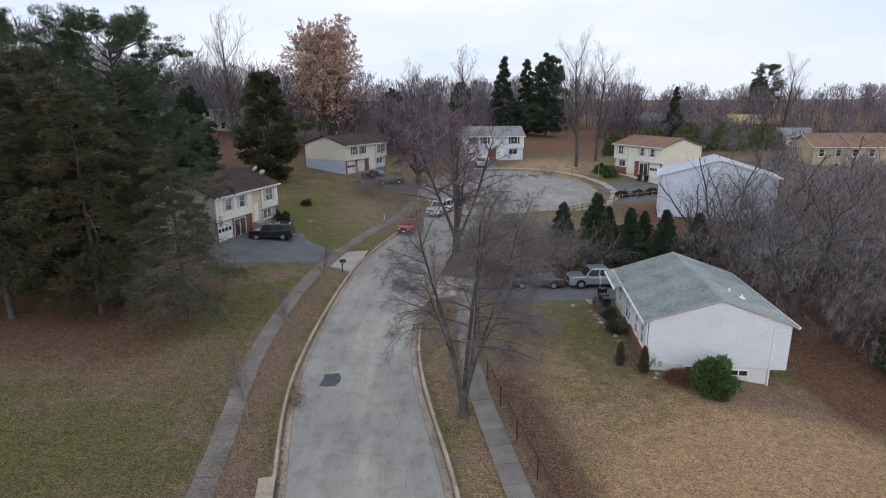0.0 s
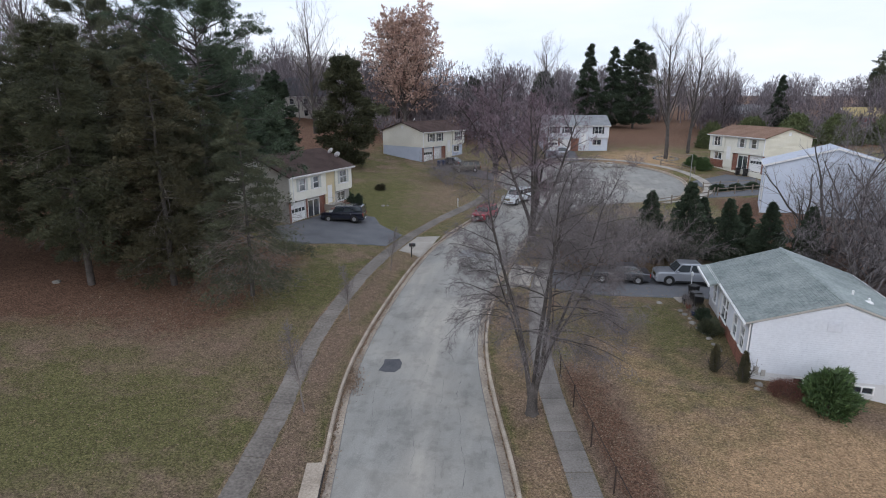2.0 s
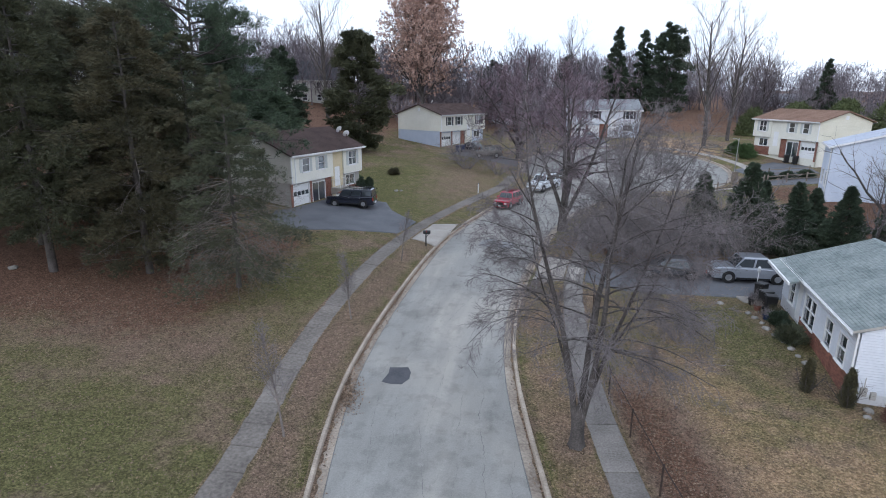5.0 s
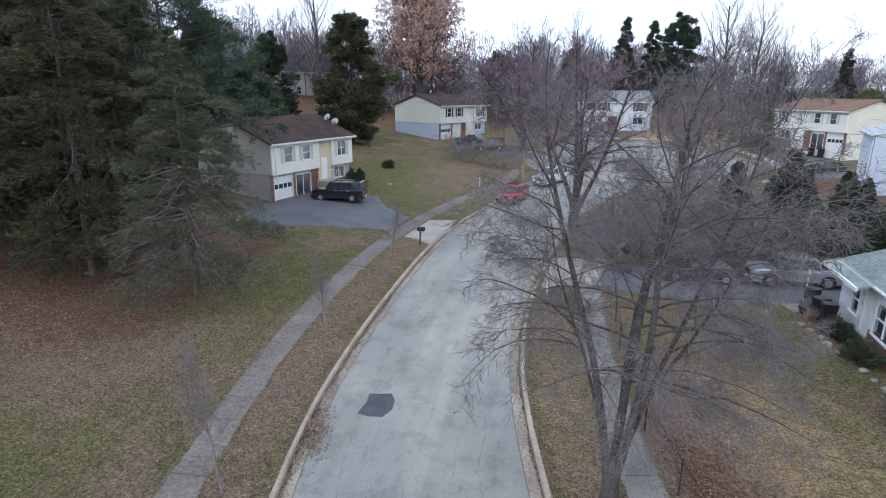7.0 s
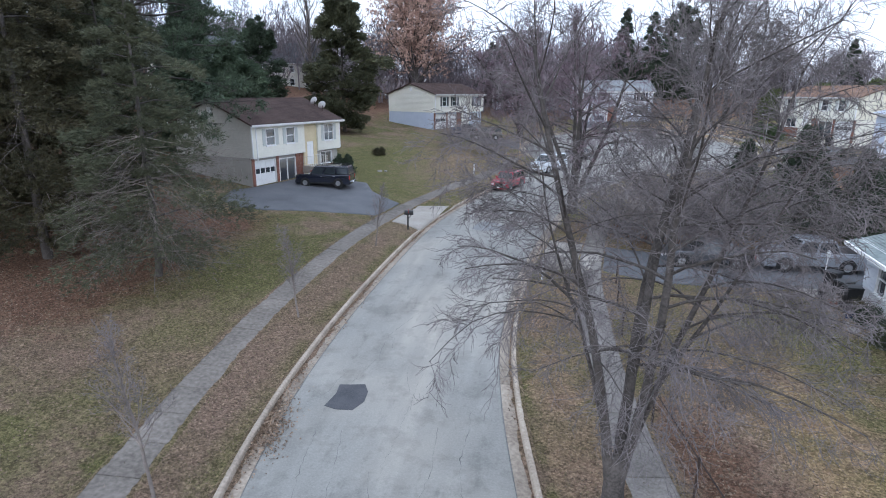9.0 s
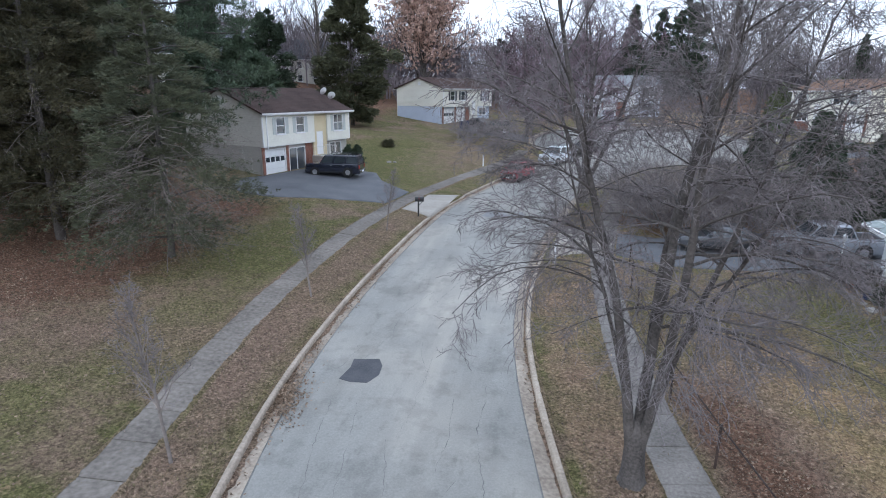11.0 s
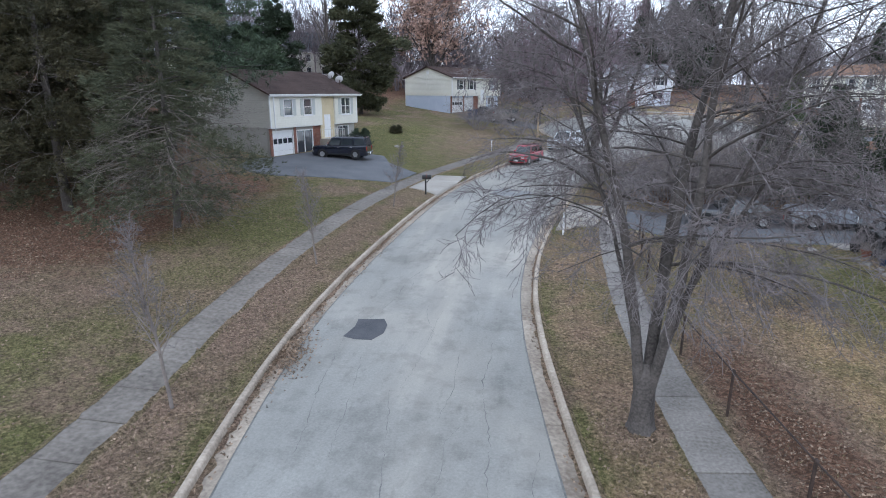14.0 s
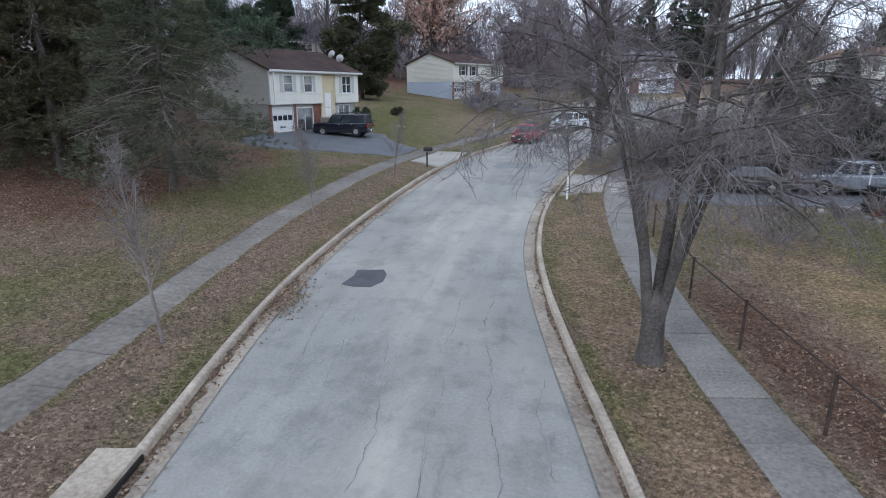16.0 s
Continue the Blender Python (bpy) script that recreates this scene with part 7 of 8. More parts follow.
def car(name, label, m, L, W, H, paint, hood, cabin, belt=0.58, nose=0.82, wheel=0.35, bed=None, rails=False, side_windows=3, category="car"):
    """A car facing +x. hood: height share of the bonnet; cabin: places from the front, in shares of the length, of the foot and head of
    the windscreen and of the head and foot of the rear window; bed: place where a pickup's bed begins."""
    c = thing(name, label, category, m, "parked vehicles")
    hw, f0 = W / 2, L / 2
    zb, zbelt, zh = 0.24, belt * H, hood * H
    ws0, ws1, rw1, rw0 = (f0 - L * q for q in cabin)

    def sec(x, zt, w, zl=zb):
        r = 0.07
        return [(x, -w, zl + 0.08), (x, -w, zl + (zt - zl) * 0.62), (x, -w * 0.975, zt - r), (x, -w * 0.90, zt), (x, w * 0.90, zt), (x, w * 0.975, zt - r), (x, w, zl + (zt - zl) * 0.62), (x, w, zl + 0.08), (x, w * 0.92, zl), (x, -w * 0.92, zl)]

    g = Geo()
    tail = zbelt if bed is None else zbelt * 0.98
    st = [(f0, zh * nose, hw * 0.86), (f0 - 0.10, zh * 0.93, hw * 0.94), (f0 - 0.35, zh * 0.975, hw * 0.985), (ws0 + 0.1, zh * 1.0, hw), (ws0 - 0.15, zbelt, hw), (0, zbelt, hw), (rw0, tail, hw), (-f0 + 0.16, tail * 0.985, hw * 0.97), (-f0 + 0.02, tail * 0.93, hw * 0.91)]
    loft(g, [sec(x, z, w) for x, z, w in st])
    body = part("body", g, paint, c, "", False)
    # cabin
    e = 0.02
    foot, head = hw * 0.93, hw * 0.76
    g = Geo()
    q = lambda x, w, z: (x, w, z)
    loft(g, [[(ws0, -foot, zbelt - e), (ws0, foot, zbelt - e), (rw0, foot, zbelt - e), (rw0, -foot, zbelt - e)],
             [(ws1 + 0.04, -head * 1.03, H - 0.09), (ws1 + 0.04, head * 1.03, H - 0.09), (rw1 - 0.04, head * 1.03, H - 0.09), (rw1 - 0.04, -head * 1.03, H - 0.09)],
             [(ws1 - 0.08, -head * 0.9, H - 0.01), (ws1 - 0.08, head * 0.9, H - 0.01), (rw1 + 0.08, head * 0.9, H - 0.01), (rw1 + 0.08, -head * 0.9, H - 0.01)]])
    part("cabin", g, paint, c)

    def glaze(nm, corners, out):
        out = Vector(out).normalized() * 0.012
        p = [Vector(v) for v in corners]
        mid = sum(p, Vector()) / 4
        p = [mid + (v - mid) * 0.90 for v in p]
        w = Geo().add([v + out for v in p] + [v - out for v in p], [(0, 1, 2, 3), (7, 6, 5, 4), (0, 4, 5, 1), (1, 5, 6, 2), (2, 6, 7, 3), (3, 7, 4, 0)])
        part(nm, w, CAR_GLASS, c)

    zt = H - 0.10
    glaze("windscreen", [(ws0, -foot, zbelt), (ws0, foot, zbelt), (ws1 + 0.04, head * 1.02, zt), (ws1 + 0.04, -head * 1.02, zt)], (zt - zbelt, 0, ws0 - ws1))
    glaze("rear_window", [(rw0, foot, zbelt), (rw0, -foot, zbelt), (rw1 - 0.04, -head * 1.02, zt), (rw1 - 0.04, head * 1.02, zt)], (-(zt - zbelt), 0, rw1 - rw0))
    for s in (-1, 1):
        for i in range(side_windows):
            a, b = i / side_windows, (i + 1) / side_windows
            def at(k, z):
                lo, hi = ws0 + (rw0 - ws0) * k, ws1 + (rw1 - ws1) * k
                t = (z - zbelt) / (zt - zbelt)
                return (lo + (hi - lo) * t, s * (foot + (head * 1.03 - foot) * t), z)
            glaze("side_window", [at(a + 0.01, zbelt + 0.02), at(b - 0.01, zbelt + 0.02), at(b - 0.01, zt), at(a + 0.01, zt)], (0, s, 0.25))
    # wheels
    for x in (f0 - L * 0.185, -f0 + L * 0.21):
        for s in (-1, 1):
            y = s * (hw - 0.10)
            # arches are not cut: a black disc stands in for the shaded hollow
            arch = Geo().lathe([(wheel + 0.075, -0.11), (wheel + 0.075, 0.11)], (x, s * (hw - 0.105), wheel + 0.01), 20, "y")
            part("wheel_arch", arch, BLACK_PAINT, c)
            t = Geo().lathe([(wheel * 0.62, -0.11), (wheel * 0.93, -0.115), (wheel, -0.075), (wheel, 0.075), (wheel * 0.93, 0.115), (wheel * 0.62, 0.11)], (x, y, wheel), 20, "y")
            ty = part("wheel", t, RUBBER, c, "black tyre")
            r = Geo().lathe([(wheel * 0.60, 0.0), (wheel * 0.62, s * 0.02), (wheel * 0.5, s * 0.005), (wheel * 0.16, s * 0.02), (wheel * 0.05, s * 0.025)], (x, y + s * 0.11, wheel), 10, "y")
            part("rim", r, ALLOY, ty)
    # trim
    gr = Geo().cbox(f0 - 0.02, -hw * 0.42, zh * 0.52, f0 + 0.02, hw * 0.42, zh * 0.76, 0.01)
    part("grille", gr, CHROME if paint in (PAINT_WHITE, PAINT_SILVER) else BLACK_PAINT, c)
    for x, nm in ((f0, "front_bumper"), (-f0, "rear_bumper")):
        s = 1 if x > 0 else -1
        b = Geo().cbox(min(x - s * 0.16, x + s * 0.06), -hw * 0.90, 0.30, max(x - s * 0.16, x + s * 0.06), hw * 0.90, 0.52, 0.05)
        part(nm, b, BLACK_PAINT if paint is PAINT_RED else (CHROME if paint is PAINT_WHITE else paint), c)
        part("number_plate", Geo().cbox(min(x + s * 0.06, x + s * 0.075), -0.16, 0.34, max(x + s * 0.06, x + s * 0.075), 0.16, 0.48, 0.004), STUCCO, c, "blank pale number plate")
    for s in (-1, 1):
        y0, y1 = sorted((s * hw * 0.50, s * hw * 0.84))
        part("headlight", Geo().cbox(f0 - 0.10, y0, zh * 0.58, f0 + 0.015, y1, zh * 0.78, 0.03), LAMP_CLEAR, c)
        y0, y1 = sorted((s * hw * 0.72, s * hw * 0.93))
        part("tail_light", Geo().cbox(-f0 - 0.005, y0, zbelt * 0.62, -f0 + 0.08, y1, zbelt * 0.95, 0.03), LAMP_RED, c)
        mx = ws0 - 0.25
        y0, y1 = sorted((s * hw * 0.95, s * (hw + 0.17)))
        part("wing_mirror", Geo().cbox(mx - 0.09, y0, zbelt + 0.02, mx + 0.07, y1, zbelt + 0.18, 0.03), paint, c)
        for k in (0.30, 0.62):
            x = ws0 + (rw0 - ws0) * k
            part("door_handle", Geo().cbox(x - 0.10, min(s * hw, s * (hw + 0.02)), zbelt * 0.84, x + 0.08, max(s * hw, s * (hw + 0.02)), zbelt * 0.88, 0.008), CHROME, c)
        part("sill_trim", Geo().cbox(-f0 + L * 0.30, min(s * hw * 0.97, s * (hw + 0.012)), 0.27, f0 - L * 0.28, max(s * hw * 0.97, s * (hw + 0.012)), 0.40, 0.01), BLACK_PAINT, c)
        if rails:
            part("roof_rail", Geo().tube([(ws1 - 0.2, s * head * 0.86, H), (ws1 - 0.3, s * head * 0.86, H + 0.07), (rw1 + 0.3, s * head * 0.86, H + 0.07), (rw1 + 0.15, s * head * 0.86, H)], 0.02, 6), BLACK_PAINT, c)
    if rails:
        for k in (0.3, 0.7):
            x = ws1 + (rw1 - ws1) * k
            part("roof_bar", Geo().cbox(x - 0.03, -head * 0.86, H + 0.05, x + 0.03, head * 0.86, H + 0.085, 0.01), BLACK_PAINT, c)
    if bed is not None:
        x0 = f0 - L * bed
        part("bed_floor", Geo().box(-f0 + 0.12, -hw * 0.78, zbelt - 0.03, x0, hw * 0.78, zbelt + 0.012), BLACK_PAINT, c, "dark bed liner")
        g = Geo()
        for s in (-1, 1):
            y0, y1 = sorted((s * hw * 0.80, s * hw * 0.95))
            g.cbox(-f0 + 0.05, y0, zbelt - 0.05, x0 + 0.1, y1, zbelt + 0.05, 0.02)
        g.cbox(-f0 + 0.03, -hw * 0.9, zbelt - 0.05, -f0 + 0.14, hw * 0.9, zbelt + 0.05, 0.02)
        part("bed_side", g, paint, c)
    return c


SUV = dict(hood=0.60, cabin=(0.27, 0.36, 0.95, 0.985))
car("suv", "dark navy boxy SUV parked on the driveway", on(-19.95, 63.45, 0.02, 183), 4.75, 1.86, 1.76, PAINT_NAVY, belt=0.60, rails=True, **SUV)
car("suv", "red boxy SUV with a black roof rack at the kerb", on(-4.85, 71.3, -0.07, -110), 4.3, 1.78, 1.66, PAINT_RED, 0.60, (0.31, 0.39, 0.94, 0.985), 0.60, 0.90, 0.35, None, True)
car("suv", "large white SUV parked along the kerb", on(-1.15, 79.9, -0.07, -119), 5.2, 1.98, 1.90, PAINT_WHITE, 0.60, (0.29, 0.38, 0.95, 0.985), 0.60, 0.92, 0.38)
car("car", "grey saloon car parked by the turning circle", on(2.0, 86.0, -0.07, -128), 4.6, 1.78, 1.45, PAINT_TAUPE, 0.62, (0.30, 0.44, 0.74, 0.88), 0.63, 0.78, 0.32)
car("pickup", "silver pickup truck with crew cab on the driveway", on(13.4, 51.3, 0.02, 181), 5.25, 1.95, 1.80, PAINT_SILVER, 0.60, (0.25, 0.36, 0.66, 0.72), 0.60, 0.85, 0.37, 0.72, False, 2, "truck")
car("car", "dark grey saloon car on the driveway", on(8.0, 51.4, 0.02, 178), 4.75, 1.82, 1.46, PAINT_GREY, 0.62, (0.29, 0.44, 0.74, 0.89), 0.63, 0.78, 0.33)
car("suv", "dark taupe SUV before the cream house", on(-9.8, 96.4, 0.02, 200), 4.5, 1.8, 1.75, PAINT_TAUPE, belt=0.60, **SUV)
car("car", "dark saloon car beside the cream house garage", on(-12.8, 100.4, 0.02, 150), 4.5, 1.76, 1.45, PAINT_NAVY, 0.62, (0.30, 0.44, 0.74, 0.88), 0.63, 0.78, 0.32)
car("minivan", "silver minivan before the white house", on(6.4, 112.6, 0.02, -88), 4.9, 1.95, 1.75, PAINT_SILVER, 0.60, (0.17, 0.33, 0.95, 0.985), 0.58, 0.75, 0.33)


# ---- chain-link fence ----
fence = thing("chain_link_fence", "rusty chain-link fence along the sidewalk", "fence")
FENCE = [(12.0, 6.0), (18.2, 5.0), (21.4, 4.35), (24.5, 3.78), (27.6, 3.2), (30.9, 2.66), (34.0, 2.14), (37.1, 1.95), (40.1, 1.95), (43.2, 2.1), (46.4, 2.4)]
tops = []
for y, x in FENCE:
    z = ground(x, y)
    p = Geo().lathe([(0.036, -0.3), (0.036, 1.2), (0.05, 1.21), (0.05, 1.235), (0.02, 1.27)], (x, y, z), 8)
    part("post", p, RUST_STEEL, fence)
    tops.append(Vector((x, y, z + 1.2)))
for a, b in zip(tops, tops[1:]):
    part("top_rail", Geo().tube([a, b], 0.021, 6), RUST_STEEL, fence)
    L = (b - a).length
    u = (b - a) / L
    V, F = [], []
    gap, h, r = 0.085, 1.15, 0.0024
    i = -int(h / gap) - 1
    while i * gap < L:
        for s in (1, -1):
            p0, p1 = i * gap, i * gap + h
            lo, hi = max(0, p0), min(L, p1)
            if hi - lo < 0.03:
                continue
            za, zb = (lo - p0), (hi - p0)
            if s < 0:
                za, zb = h - za, h - zb
            d = 0.004 * s
            side = Vector((-u.y, u.x, 0)) * d
            qa, qb = a + u * lo + Vector((0, 0, za - h - 0.02)) + side, a + u * hi + Vector((0, 0, zb - h - 0.02)) + side
            k = len(V)
            n = Vector((-u.y, u.x, 0)) * r
            w = Vector((0, 0, r * 1.3))
            V += [qa - w, qa + w, qb + w, qb - w, qa + n, qb + n]
            F += [(k, k + 1, k + 2, k + 3)]
        i += 1
    tagged(soup("wire_mesh", [tuple(v) for v in V], F, RUST_STEEL, fence), "woven wire mesh", kind="stuff")

# ---- mailbox ----
mb = thing("mailbox", "black curbside mailbox on a dark post", "mailbox", on(-10.5, 54.3, 0, 8))
part("post", Geo().cbox(-0.05, -0.05, -0.2, 0.05, 0.05, 1.02, 0.012), BLACK_PAINT, mb)
part("brace", Geo().tube([(0, 0, 0.72), (0.22, 0, 1.0)], 0.025, 6), BLACK_PAINT, mb)
arch = [(-0.15, 1.04), (0.15, 1.04)] + [(0.15 * math.cos(a), 1.19 + 0.14 * math.sin(a)) for a in np.linspace(0, math.pi, 9)]
part("box", Geo().prism(arch, -0.22, 0.36, "x"), BLACK_PAINT, mb)
part("door", Geo().prism([(y * 1.05, z) for y, z in arch], 0.36, 0.375, "x"), BLACK_PAINT, mb)
part("flag", Geo().cbox(0.05, -0.175, 1.18, 0.07, -0.16, 1.42, 0.003), LAMP_RED, mb, "red signal flag")

# ---- poles, markers ----
pole = thing("wooden_pole", "short pale wooden pole at the kerb", "pole", on(-4.2, 79.2))
part("shaft", Geo().lathe([(0.10, -0.3), (0.09, 1.5), (0.08, 3.6), (0.05, 3.68)], (0, 0, 0), 10), POLE_WOOD, pole)
mk = thing("utility_marker", "slim white utility marker post in the yard", "marker post", on(-8.6, 75.2))
part("post", Geo().cbox(-0.06, -0.03, -0.1, 0.06, 0.03, 1.1, 0.02), STUCCO, mk)
part("cap", Geo().cbox(-0.07, -0.04, 1.1, 0.07, 0.04, 1.16, 0.02), PAINT_BLUE, mk)
mk2 = thing("utility_marker", "slim white marker at the driveway kerb", "marker post", on(-1.35, 46.2))
part("post", Geo().cbox(-0.05, -0.05, -0.1, 0.05, 0.05, 1.15, 0.02), STUCCO, mk2)
part("cap", Geo().cbox(-0.06, -0.06, 1.15, 0.06, 0.06, 1.2, 0.02), STUCCO_GREY, mk2)
lp = thing("sign_pole", "slim grey pole by the turning circle", "pole", on(23.0, 88.3))
part("shaft", Geo().lathe([(0.05, -0.2), (0.045, 5.0), (0.02, 5.05)], (0, 0, 0), 8), ALLOY, lp)
part("bracket", Geo().tube([(0, 0, 4.8), (-0.3, 0, 5.0), (-0.7, 0, 5.02)], 0.03, 6), ALLOY, lp)
pm = thing("pillar_mailbox", "square timber-clad mailbox pillar at the kerb", "mailbox", on(22.2, 85.4))
part("pillar", Geo().cbox(-0.3, -0.3, -0.2, 0.3, 0.3, 1.3, 0.03), TIMBER, pm)
part("cap", Geo().cbox(-0.36, -0.36, 1.3, 0.36, 0.36, 1.4, 0.03), TIMBER, pm)

# ---- split-rail fences ----
def rail_fence(pts, label):
    t = thing("split_rail_fence", label, "fence")
    tp = []
    for x, y in pts:
        z = ground(x, y)
        part("post", Geo().cbox(x - 0.07, y - 0.07, z - 0.2, x + 0.07, y + 0.07, z + 1.15, 0.02), TIMBER, t)
        tp.append(Vector((x, y, z)))
    for a, b in zip(tp, tp[1:]):
        for h in (0.45, 0.9):
            part("rail", Geo().tube([a + Vector((0, 0, h)), (a + b) / 2 + Vector((0, 0, h - 0.02)), b + Vector((0, 0, h))], [0.045, 0.06, 0.045], 6), TIMBER, t)


rail_fence([(CUL[0] + 18.0 * math.cos(radians(a)), CUL[1] + 18.0 * math.sin(radians(a))) for a in range(-70, -28, 8)], "weathered split-rail fence along the circle walk")
rail_fence([(25.6, 84.2), (28.0, 84.9), (30.4, 85.4), (33, 86.2)], "weathered split-rail fence beside the driveway")
rail_fence([(24.8, 88.0), (27.2, 88.6), (29.8, 89.2), (32.4, 89.8)], "weathered split-rail fence between two driveways")
rail_fence([(22.5, 104.5), (25.2, 101.5), (26.4, 98.6)], "weathered split-rail fence by the yellow house yard")


# ---- shrubs ----
def shrub(name, label, m, seed, r, h, mat, n, size, width, shape, group="shrubs", stems=True):
    t = thing(name, label, "shrub", m, group)
    rnd = np.random.RandomState(seed)
    a, q = rnd.uniform(0, 6.28, n), rnd.uniform(0.03, 1, n)
    lob = 1 + 0.20 * np.sin(3 * a + 8 * q) + 0.16 * np.sin(7 * a - 13 * q) + rnd.normal(0, 0.10, n)
    rr = r * np.array([shape(v) for v in q]) * np.sqrt(rnd.uniform(0.25, 1, n)) * lob
    P = np.stack((np.cos(a) * rr, np.sin(a) * rr, q * h * (0.92 + 0.14 * np.sin(2 * a + 1))), 1)
    D = np.stack((np.cos(a), np.sin(a), 0.5 + q), 1)
    v, f = sprays(P, D, size, width, 3, seed, 0.6)
    soup("foliage", v, f, mat, t)
    if stems:
        ls = limbs(seed, [((math.cos(b) * 0.08, math.sin(b) * 0.08, -0.1), (math.cos(b) * 0.5, math.sin(b) * 0.5, 1), h * 0.8, 0.025) for b in np.arange(0, 6.28, 1.0)], [(5, 1, 0, 0.1, 0.08, 5), (0, 0.5, 40, 0.2, 0.1, 3)])
        v, f = tubes([(p, x) for p, x, _ in ls], 4)
        soup("stem", v, f, BARK, t)
    return t


def dome(q):
    return math.sqrt(max(0.0, 1 - (1.25 * q - 0.35) ** 2 / 0.95))


def spire(q):
    return (0.65 + 0.35 * min(1, q / 0.25)) * math.sqrt(max(0, 1 - q ** 2.2))


shrub("shrub", "round glossy green shrub against the white gable", on(15.6, 32.7, -0.1), 401, 1.12, 2.1, SHRUB, 2400, 0.26, 0.045, dome)
arb = shrub("arborvitae", "small brown-green conical evergreen by the brick wall", on(10.9, 35.6), 402, 0.24, 1.55, CEDAR, 1800, 0.10, 0.02, spire, "conical evergreens")
copy_thing(arb, on(12.1, 34.6, 0, 80) @ Matrix.Scale(1.1, 4))
shrub("shrub", "low russet leafless shrub by the foundation", on(13.9, 33.5), 403, 0.8, 0.75, RUST_SHRUB, 1100, 0.26, 0.009, dome)
shrub("shrub", "clipped round dark shrub beside the porch", on(-20.2, 68.6), 404, 0.95, 1.7, SPRUCE, 3200, 0.14, 0.035, dome)
shrub("shrub", "low green plants by the brick front", on(12.1, 40.6), 405, 0.55, 0.7, PINE_GREY, 1200, 0.3, 0.03, dome)
shrub("shrub", "small brown shrub in the lawn", on(-19.6, 78.5), 406, 0.6, 0.7, CEDAR, 800, 0.2, 0.03, dome)
shrub("shrub", "low dark shrub beside the bungalow porch", on(12.2, 42.6), 410, 0.4, 0.7, SPRUCE, 900, 0.2, 0.03, dome)
ys = shrub("shrub", "round green shrub before the yellow house", on(28.3, 101.5), 407, 1.2, 1.9, SHRUB, 1800, 0.25, 0.06, dome)
copy_thing(ys, on(27.6, 104.2, 0, 50) @ Matrix.Scale(0.95, 4))
copy_thing(ys, on(-22.3, 72.4, 0, 50) @ Matrix.Scale(0.5, 4))
for i, (x, y) in enumerate(((26.5, 87.2), (29.0, 87.4), (31.4, 88.0))):
    if i == 0:
        box_hedge = shrub("shrub", "clipped dark box hedge between driveways", on(x, y), 408, 0.9, 0.8, SPRUCE, 1300, 0.2, 0.04, dome)
    else:
        copy_thing(box_hedge, on(x, y, 0, 40 * i))

# ---- bins, pots, stones ----
def bin_(label, m, mat, h=1.05):
    t = thing("wheeled_bin", label, "bin", m, "bins")
    g = Geo()
    loft(g, [[(-0.24, -0.24, 0.04), (0.24, -0.24, 0.04), (0.24, 0.24, 0.04), (-0.24, 0.24, 0.04)], [(-0.3, -0.3, h), (0.3, -0.3, h), (0.3, 0.3, h), (-0.3, 0.3, h)]])
    part("body", g, mat, t)
    part("lid", Geo().cbox(-0.33, -0.33, h, 0.33, 0.33, h + 0.07, 0.03), mat, t)
    part("handle", Geo().tube([(-0.36, -0.22, h), (-0.38, 0, h + 0.02), (-0.36, 0.22, h)], 0.02, 6), mat, t)
    for s in (-1, 1):
        part("wheel", Geo().lathe([(0.12, -0.03), (0.12, 0.03)], (-0.24, s * 0.24, 0.12), 12, "y"), RUBBER, t)


for x, y, a, mat, lab in ((12.5, 45.6, 20, BLACK_PAINT, "black wheeled bin by the bungalow porch"), (12.45, 44.6, -10, BLACK_PAINT, "black wheeled bin by the bungalow porch"), (12.9, 47.5, 40, BLACK_PAINT, "black wheeled bin by the bungalow driveway"), (-14.6, 98.6, 0, PAINT_BLUE, "dark blue wheeled bin by the garage"), (-13.9, 99.3, 30, PAINT_BLUE, "dark blue wheeled bin by the garage"), (32.6, 97.9, 0, BLACK_PAINT, "black wheeled bin by the yellow house"), (33.4, 97.0, 0, BLACK_PAINT, "black wheeled bin by the yellow house")):
    bin_(lab, on(x, y, 0, a), mat)
lamp = thing("garden_lamp", "slim white garden lamp post by the driveway", "lamp", on(12.9, 48.3))
part("post", Geo().lathe([(0.05, -0.1), (0.035, 0.1), (0.03, 1.55), (0.05, 1.57)], (0, 0, 0), 8), TRIM, lamp)
part("lantern", Geo().lathe([(0.07, 1.57), (0.11, 1.65), (0.11, 1.85), (0.02, 1.98)], (0, 0, 0), 8), LAMP_CLEAR, lamp)
rnd = random.Random(3)
pad = thing("stepping_pad", "pale concrete pad beside the driveway", "paving", on(12.3, 47.1, 0.0, 8))
part("slab", Geo().cbox(-0.75, -0.6, -0.1, 0.75, 0.6, 0.06, 0.02), CONCRETE, pad)
def boulder(r, seed):
    bm = bmesh.new()
    bmesh.ops.create_icosphere(bm, subdivisions=2, radius=r)
    for v in bm.verts:
        v.co *= 1 + 0.3 * noise.noise(v.co * (1.6 / r) + Vector((seed, 0, 0)))
        v.co.z *= 0.6
    g = Geo()
    bm.verts.ensure_lookup_table()
    g.add([v.co[:] for v in bm.verts], [[v.index for v in f.verts] for f in bm.faces])
    bm.free()
    return g


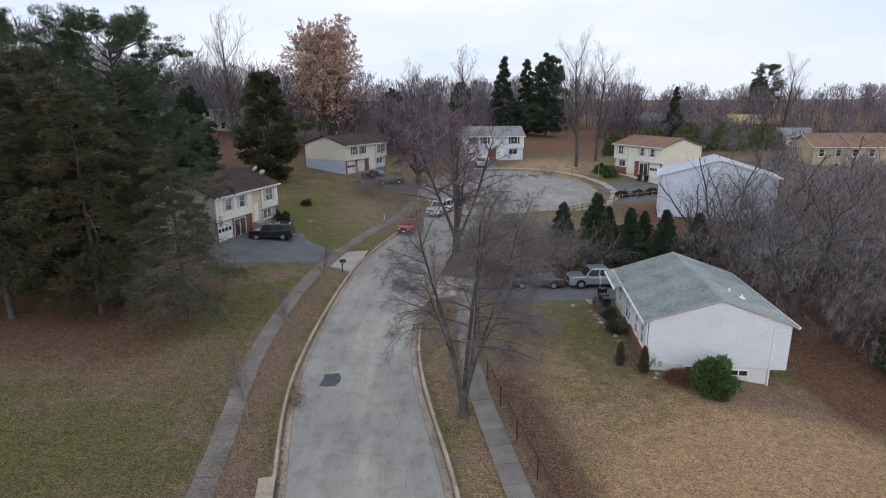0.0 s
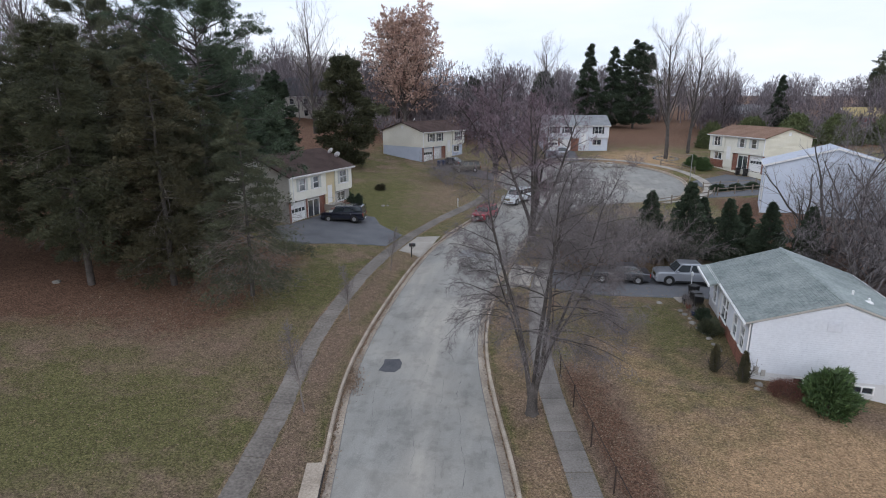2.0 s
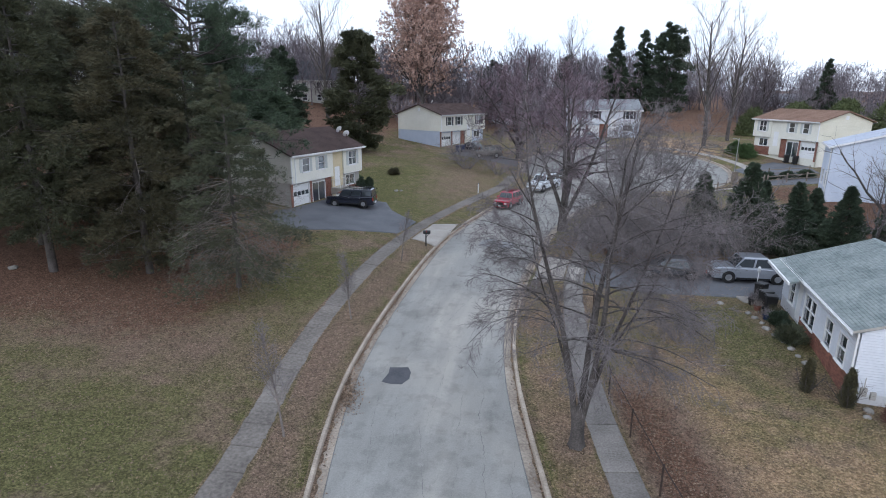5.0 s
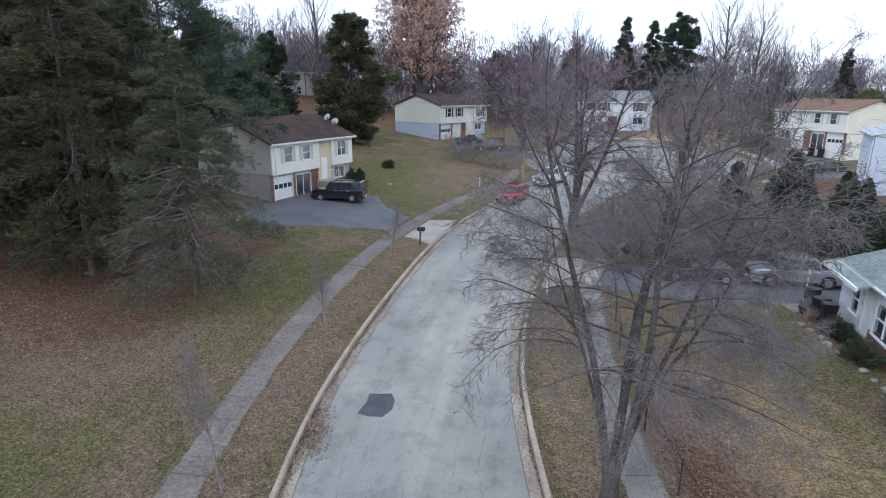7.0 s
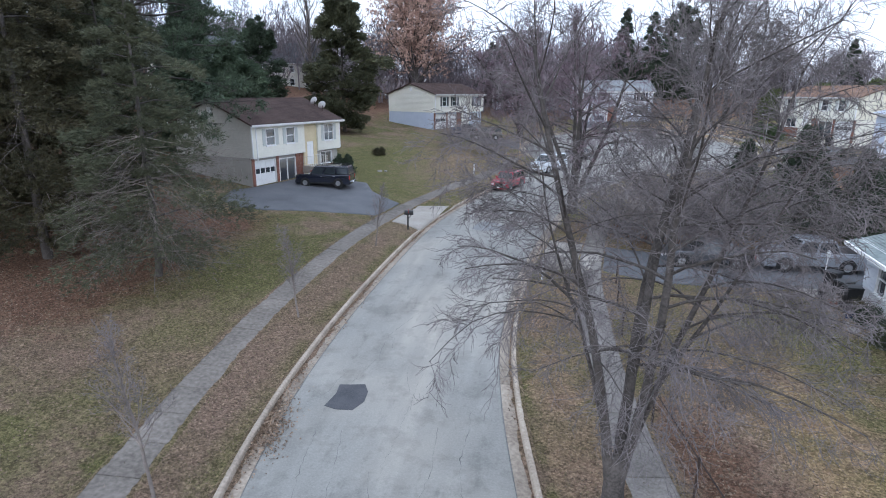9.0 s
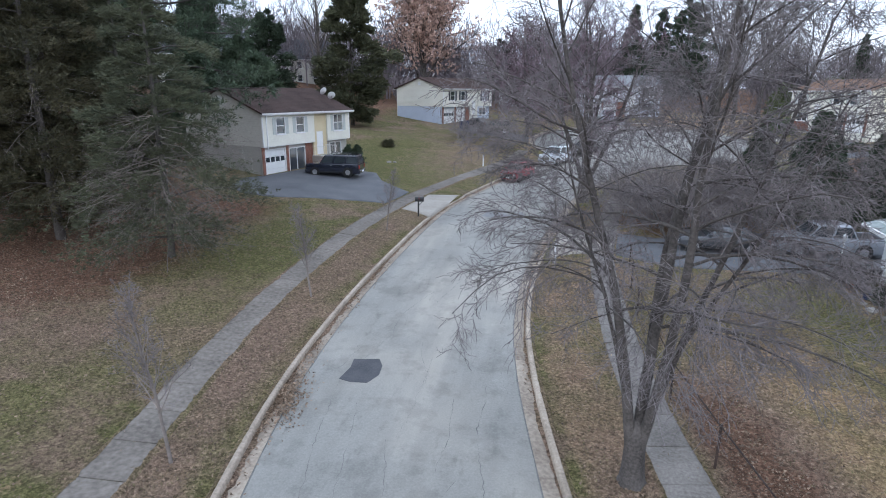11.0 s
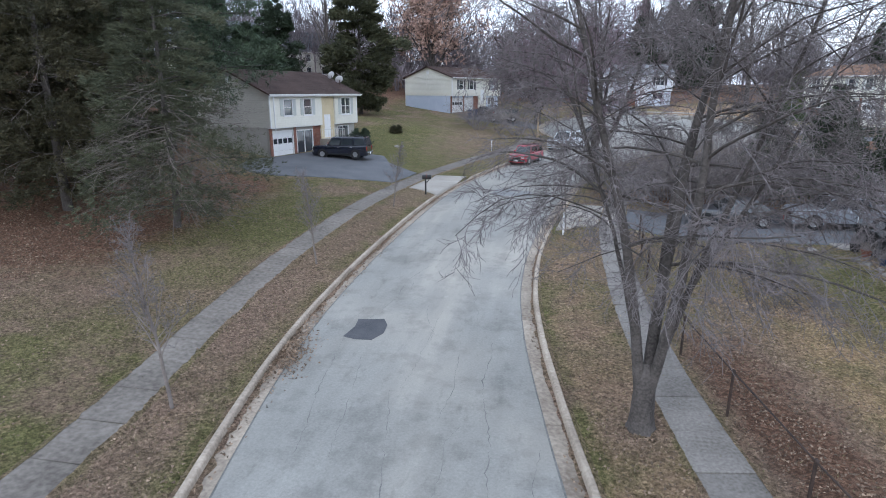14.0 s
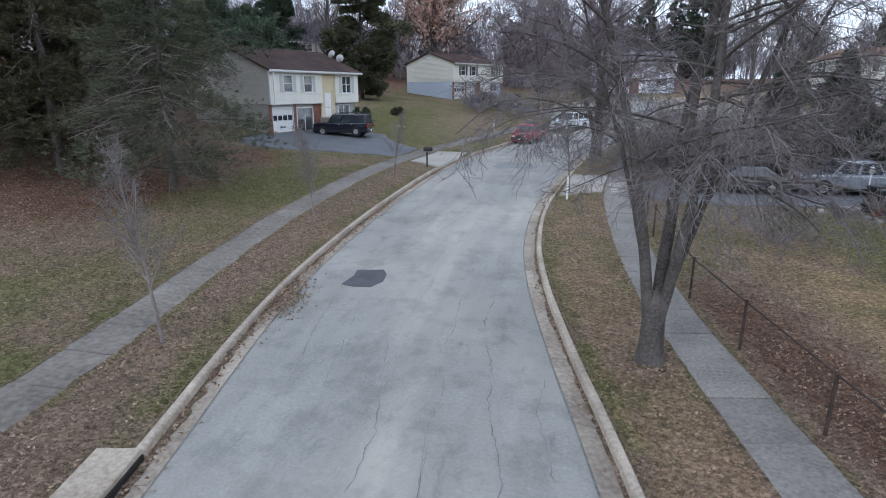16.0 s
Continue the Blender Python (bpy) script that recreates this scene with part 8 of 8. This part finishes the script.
edge = [solo("stone", boulder(0.22, s), STONE, "pale rough edging stone", "stone", on(0, 0), "edging stones") for s in (1, 2, 3)]
spots = [(11.2 + 0.09 * i + rnd.uniform(-0.1, 0.1), 44.2 - 0.75 * i, rnd.uniform(0.6, 1.1)) for i in range(9)]
spots += [(13.5 + rnd.gauss(0, 1.2), 103.5 + rnd.gauss(0, 1.0), rnd.uniform(1.0, 2.4)) for i in range(22)]
spots += [(24.7 + 2.0 * math.cos(a), 111 + 2.0 * math.sin(a), 1.3) for a in np.arange(0, 6.28, 0.42)]
spots += [(-17.5, 71.5, 1.2), (-17.0, 71.8, 0.9), (12.6, 33.9, 0.7), (-33.5, 38.6, 1.3), (-19.4, 67.2, 0.9), (-19.0, 68.0, 0.8), (-18.6, 66.8, 0.7)]
for i, (x, y, s) in enumerate(spots):
    copy_thing(edge[i % 3], on(x, y, 0.02, rnd.uniform(0, 360)) @ Matrix.Scale(s, 4))
for e, (x, y) in zip(edge, ((10.1, 46.0), (-21.6, 69.5), (12.9, 34.4))):
    e.matrix_world = on(x, y, 0.02)


def pot(label, m, r, h, mat, leaf):
    """A round planter with a lip, soil and a few dry stems."""
    t = thing("planter_pot", label, "planter", m, "planters")
    part("pot", Geo().lathe([(r * 0.7, 0), (r * 0.95, h * 0.85), (r * 1.08, h * 0.87), (r * 1.08, h), (r * 0.9, h), (r * 0.86, h * 0.88)], (0, 0, 0), 14), mat, t)
    rn = np.random.RandomState(int(r * 1000))
    P = np.stack((rn.normal(0, r * 0.35, 90), rn.normal(0, r * 0.35, 90), np.full(90, h * 0.9)), 1)
    v, f = sprays(P, np.zeros_like(P) + (0, 0, 1), 0.42, 0.012, 2, 31, 0.5)
    tagged(soup("plant", v, f, leaf, t), "dry tangled stems", kind="stuff")


for x, y, r, h, mat_, leaf_, lab in ((12.0, 46.2, 0.26, 0.42, BLACK_PAINT, TWIG, "black plastic planter with dry stems by the porch"), (11.9, 45.0, 0.22, 0.34, BRICK, TWIG_PALE, "small terracotta planter with dry stems"), (12.35, 43.7, 0.3, 0.46, BLACK_PAINT, CEDAR, "large black planter with brown foliage"), (11.85, 43.4, 0.2, 0.3, PAINT_BLUE, TWIG, "dark blue planter by the brick front"), (12.3, 41.7, 0.24, 0.36, STONE, SPRUCE, "pale stone planter with green leaves"), (12.6, 46.7, 0.3, 0.5, BLACK_PAINT, TWIG, "black plastic planter with dry stems by the porch")):
    pot(lab, on(x, y), r, h, mat_, leaf_)
hose = Geo()
for k in range(3):
    hose.tube([(0.28 * math.cos(a) * (1 - 0.06 * k), 0.28 * math.sin(a) * (1 - 0.06 * k), 0.03 + 0.045 * k) for a in np.linspace(0, 6.28, 20)], 0.018, 6)
solo("garden_hose", hose, GREEN_HOSE, "coiled green hose by the garage", "hose", on(-21.2, 65.4, 0.02))

# ---- fallen leaves and grass ----
def scatter(n, seed, x0, x1, y0, y1, weight):
    r = random.Random(seed)
    out = []
    while n > 0:
        x, y = r.uniform(x0, x1), r.uniform(y0, y1)
        n -= 1
        if left_edge(y) + 0.05 < x < right_edge(y) - 0.05:
            continue
        d = min(abs(x - eased(y, LEFT_WALK)), abs(x - eased(y, RIGHT_WALK)) - 0.03)
        if d < 0.7 and r.random() > (0.03 if d < 0.42 else 0.5 * (d - 0.42) / 0.28 + 0.1):
            continue
        if r.random() < weight(x, y):
            out.append((x, y, ground(x, y)))
    return out


def leaf_weight(x, y):
    g, s, lf, w = zones(x, y)
    return min(1, 0.22 + 0.8 * lf + 0.12 * w - 0.15 * s)


pts = np.array(scatter(150000, 501, -30, 13, 16, 50, leaf_weight))
rs = np.random.RandomState(5)
D = np.stack((rs.normal(0, 1, len(pts)), rs.normal(0, 1, len(pts)), np.abs(rs.normal(0, 0.25, len(pts)))), 1)
v, f = sprays(pts + (0, 0, 0.02), D, 0.075, 0.03, 1, 502, 0.1)
v[:, 2] = np.maximum(v[:, 2], np.repeat(pts[:, 2] + 0.005, 3))
tagged(soup("fallen_leaves", v, f, LITTER), "dry brown leaves lying on lawns and verges", "leaves", kind="stuff")
# leaves gathered in the gutters
gut = []
r = random.Random(9)
for i in range(5200):
    y = r.uniform(19, 60)
    k = noise.noise((y * 0.35, 3.7, 0))
    if r.random() < 0.25 + 1.2 * k:
        gut.append((left_edge(y) + abs(r.gauss(0.25, 0.22)), y, level(y) - 0.08))
    if r.random() < 0.02 + 0.5 * noise.noise((y * 0.3, 9.1, 0)):
        gut.append((right_edge(y) - abs(r.gauss(0.25, 0.12)), y, level(y) - 0.08))
for i in range(1100):
    y = 32.0 + r.gauss(0, 0.75)
    gut.append((left_edge(y) + 0.2 + abs(r.gauss(0.15, 0.42)), y, level(y) - 0.06))
gut = np.array(gut)
D = np.stack((rs.normal(0, 1, len(gut)), rs.normal(0, 1, len(gut)), np.abs(rs.normal(0, 0.3, len(gut)))), 1)
v, f = sprays(gut + (0, 0, 0.02), D, 0.085, 0.034, 1, 503, 0.1)
v[:, 2] = np.maximum(v[:, 2], np.repeat(gut[:, 2] - 0.01, 3))
tagged(soup("gutter_leaves", v, f, LITTER), "brown leaves drifted along the gutters", "leaves", kind="stuff")
pts = np.array(scatter(90000, 601, -30, 14, 16, 48, lambda x, y: 0.75 - 0.6 * zones(x, y)[3]))
v, f = sprays(pts, np.zeros_like(pts) + (0, 0, 1.0), 0.085, 0.010, 1, 602, 0.6)
tagged(soup("grass", v, f, BLADE), "short dull winter grass blades", "grass", kind="stuff")
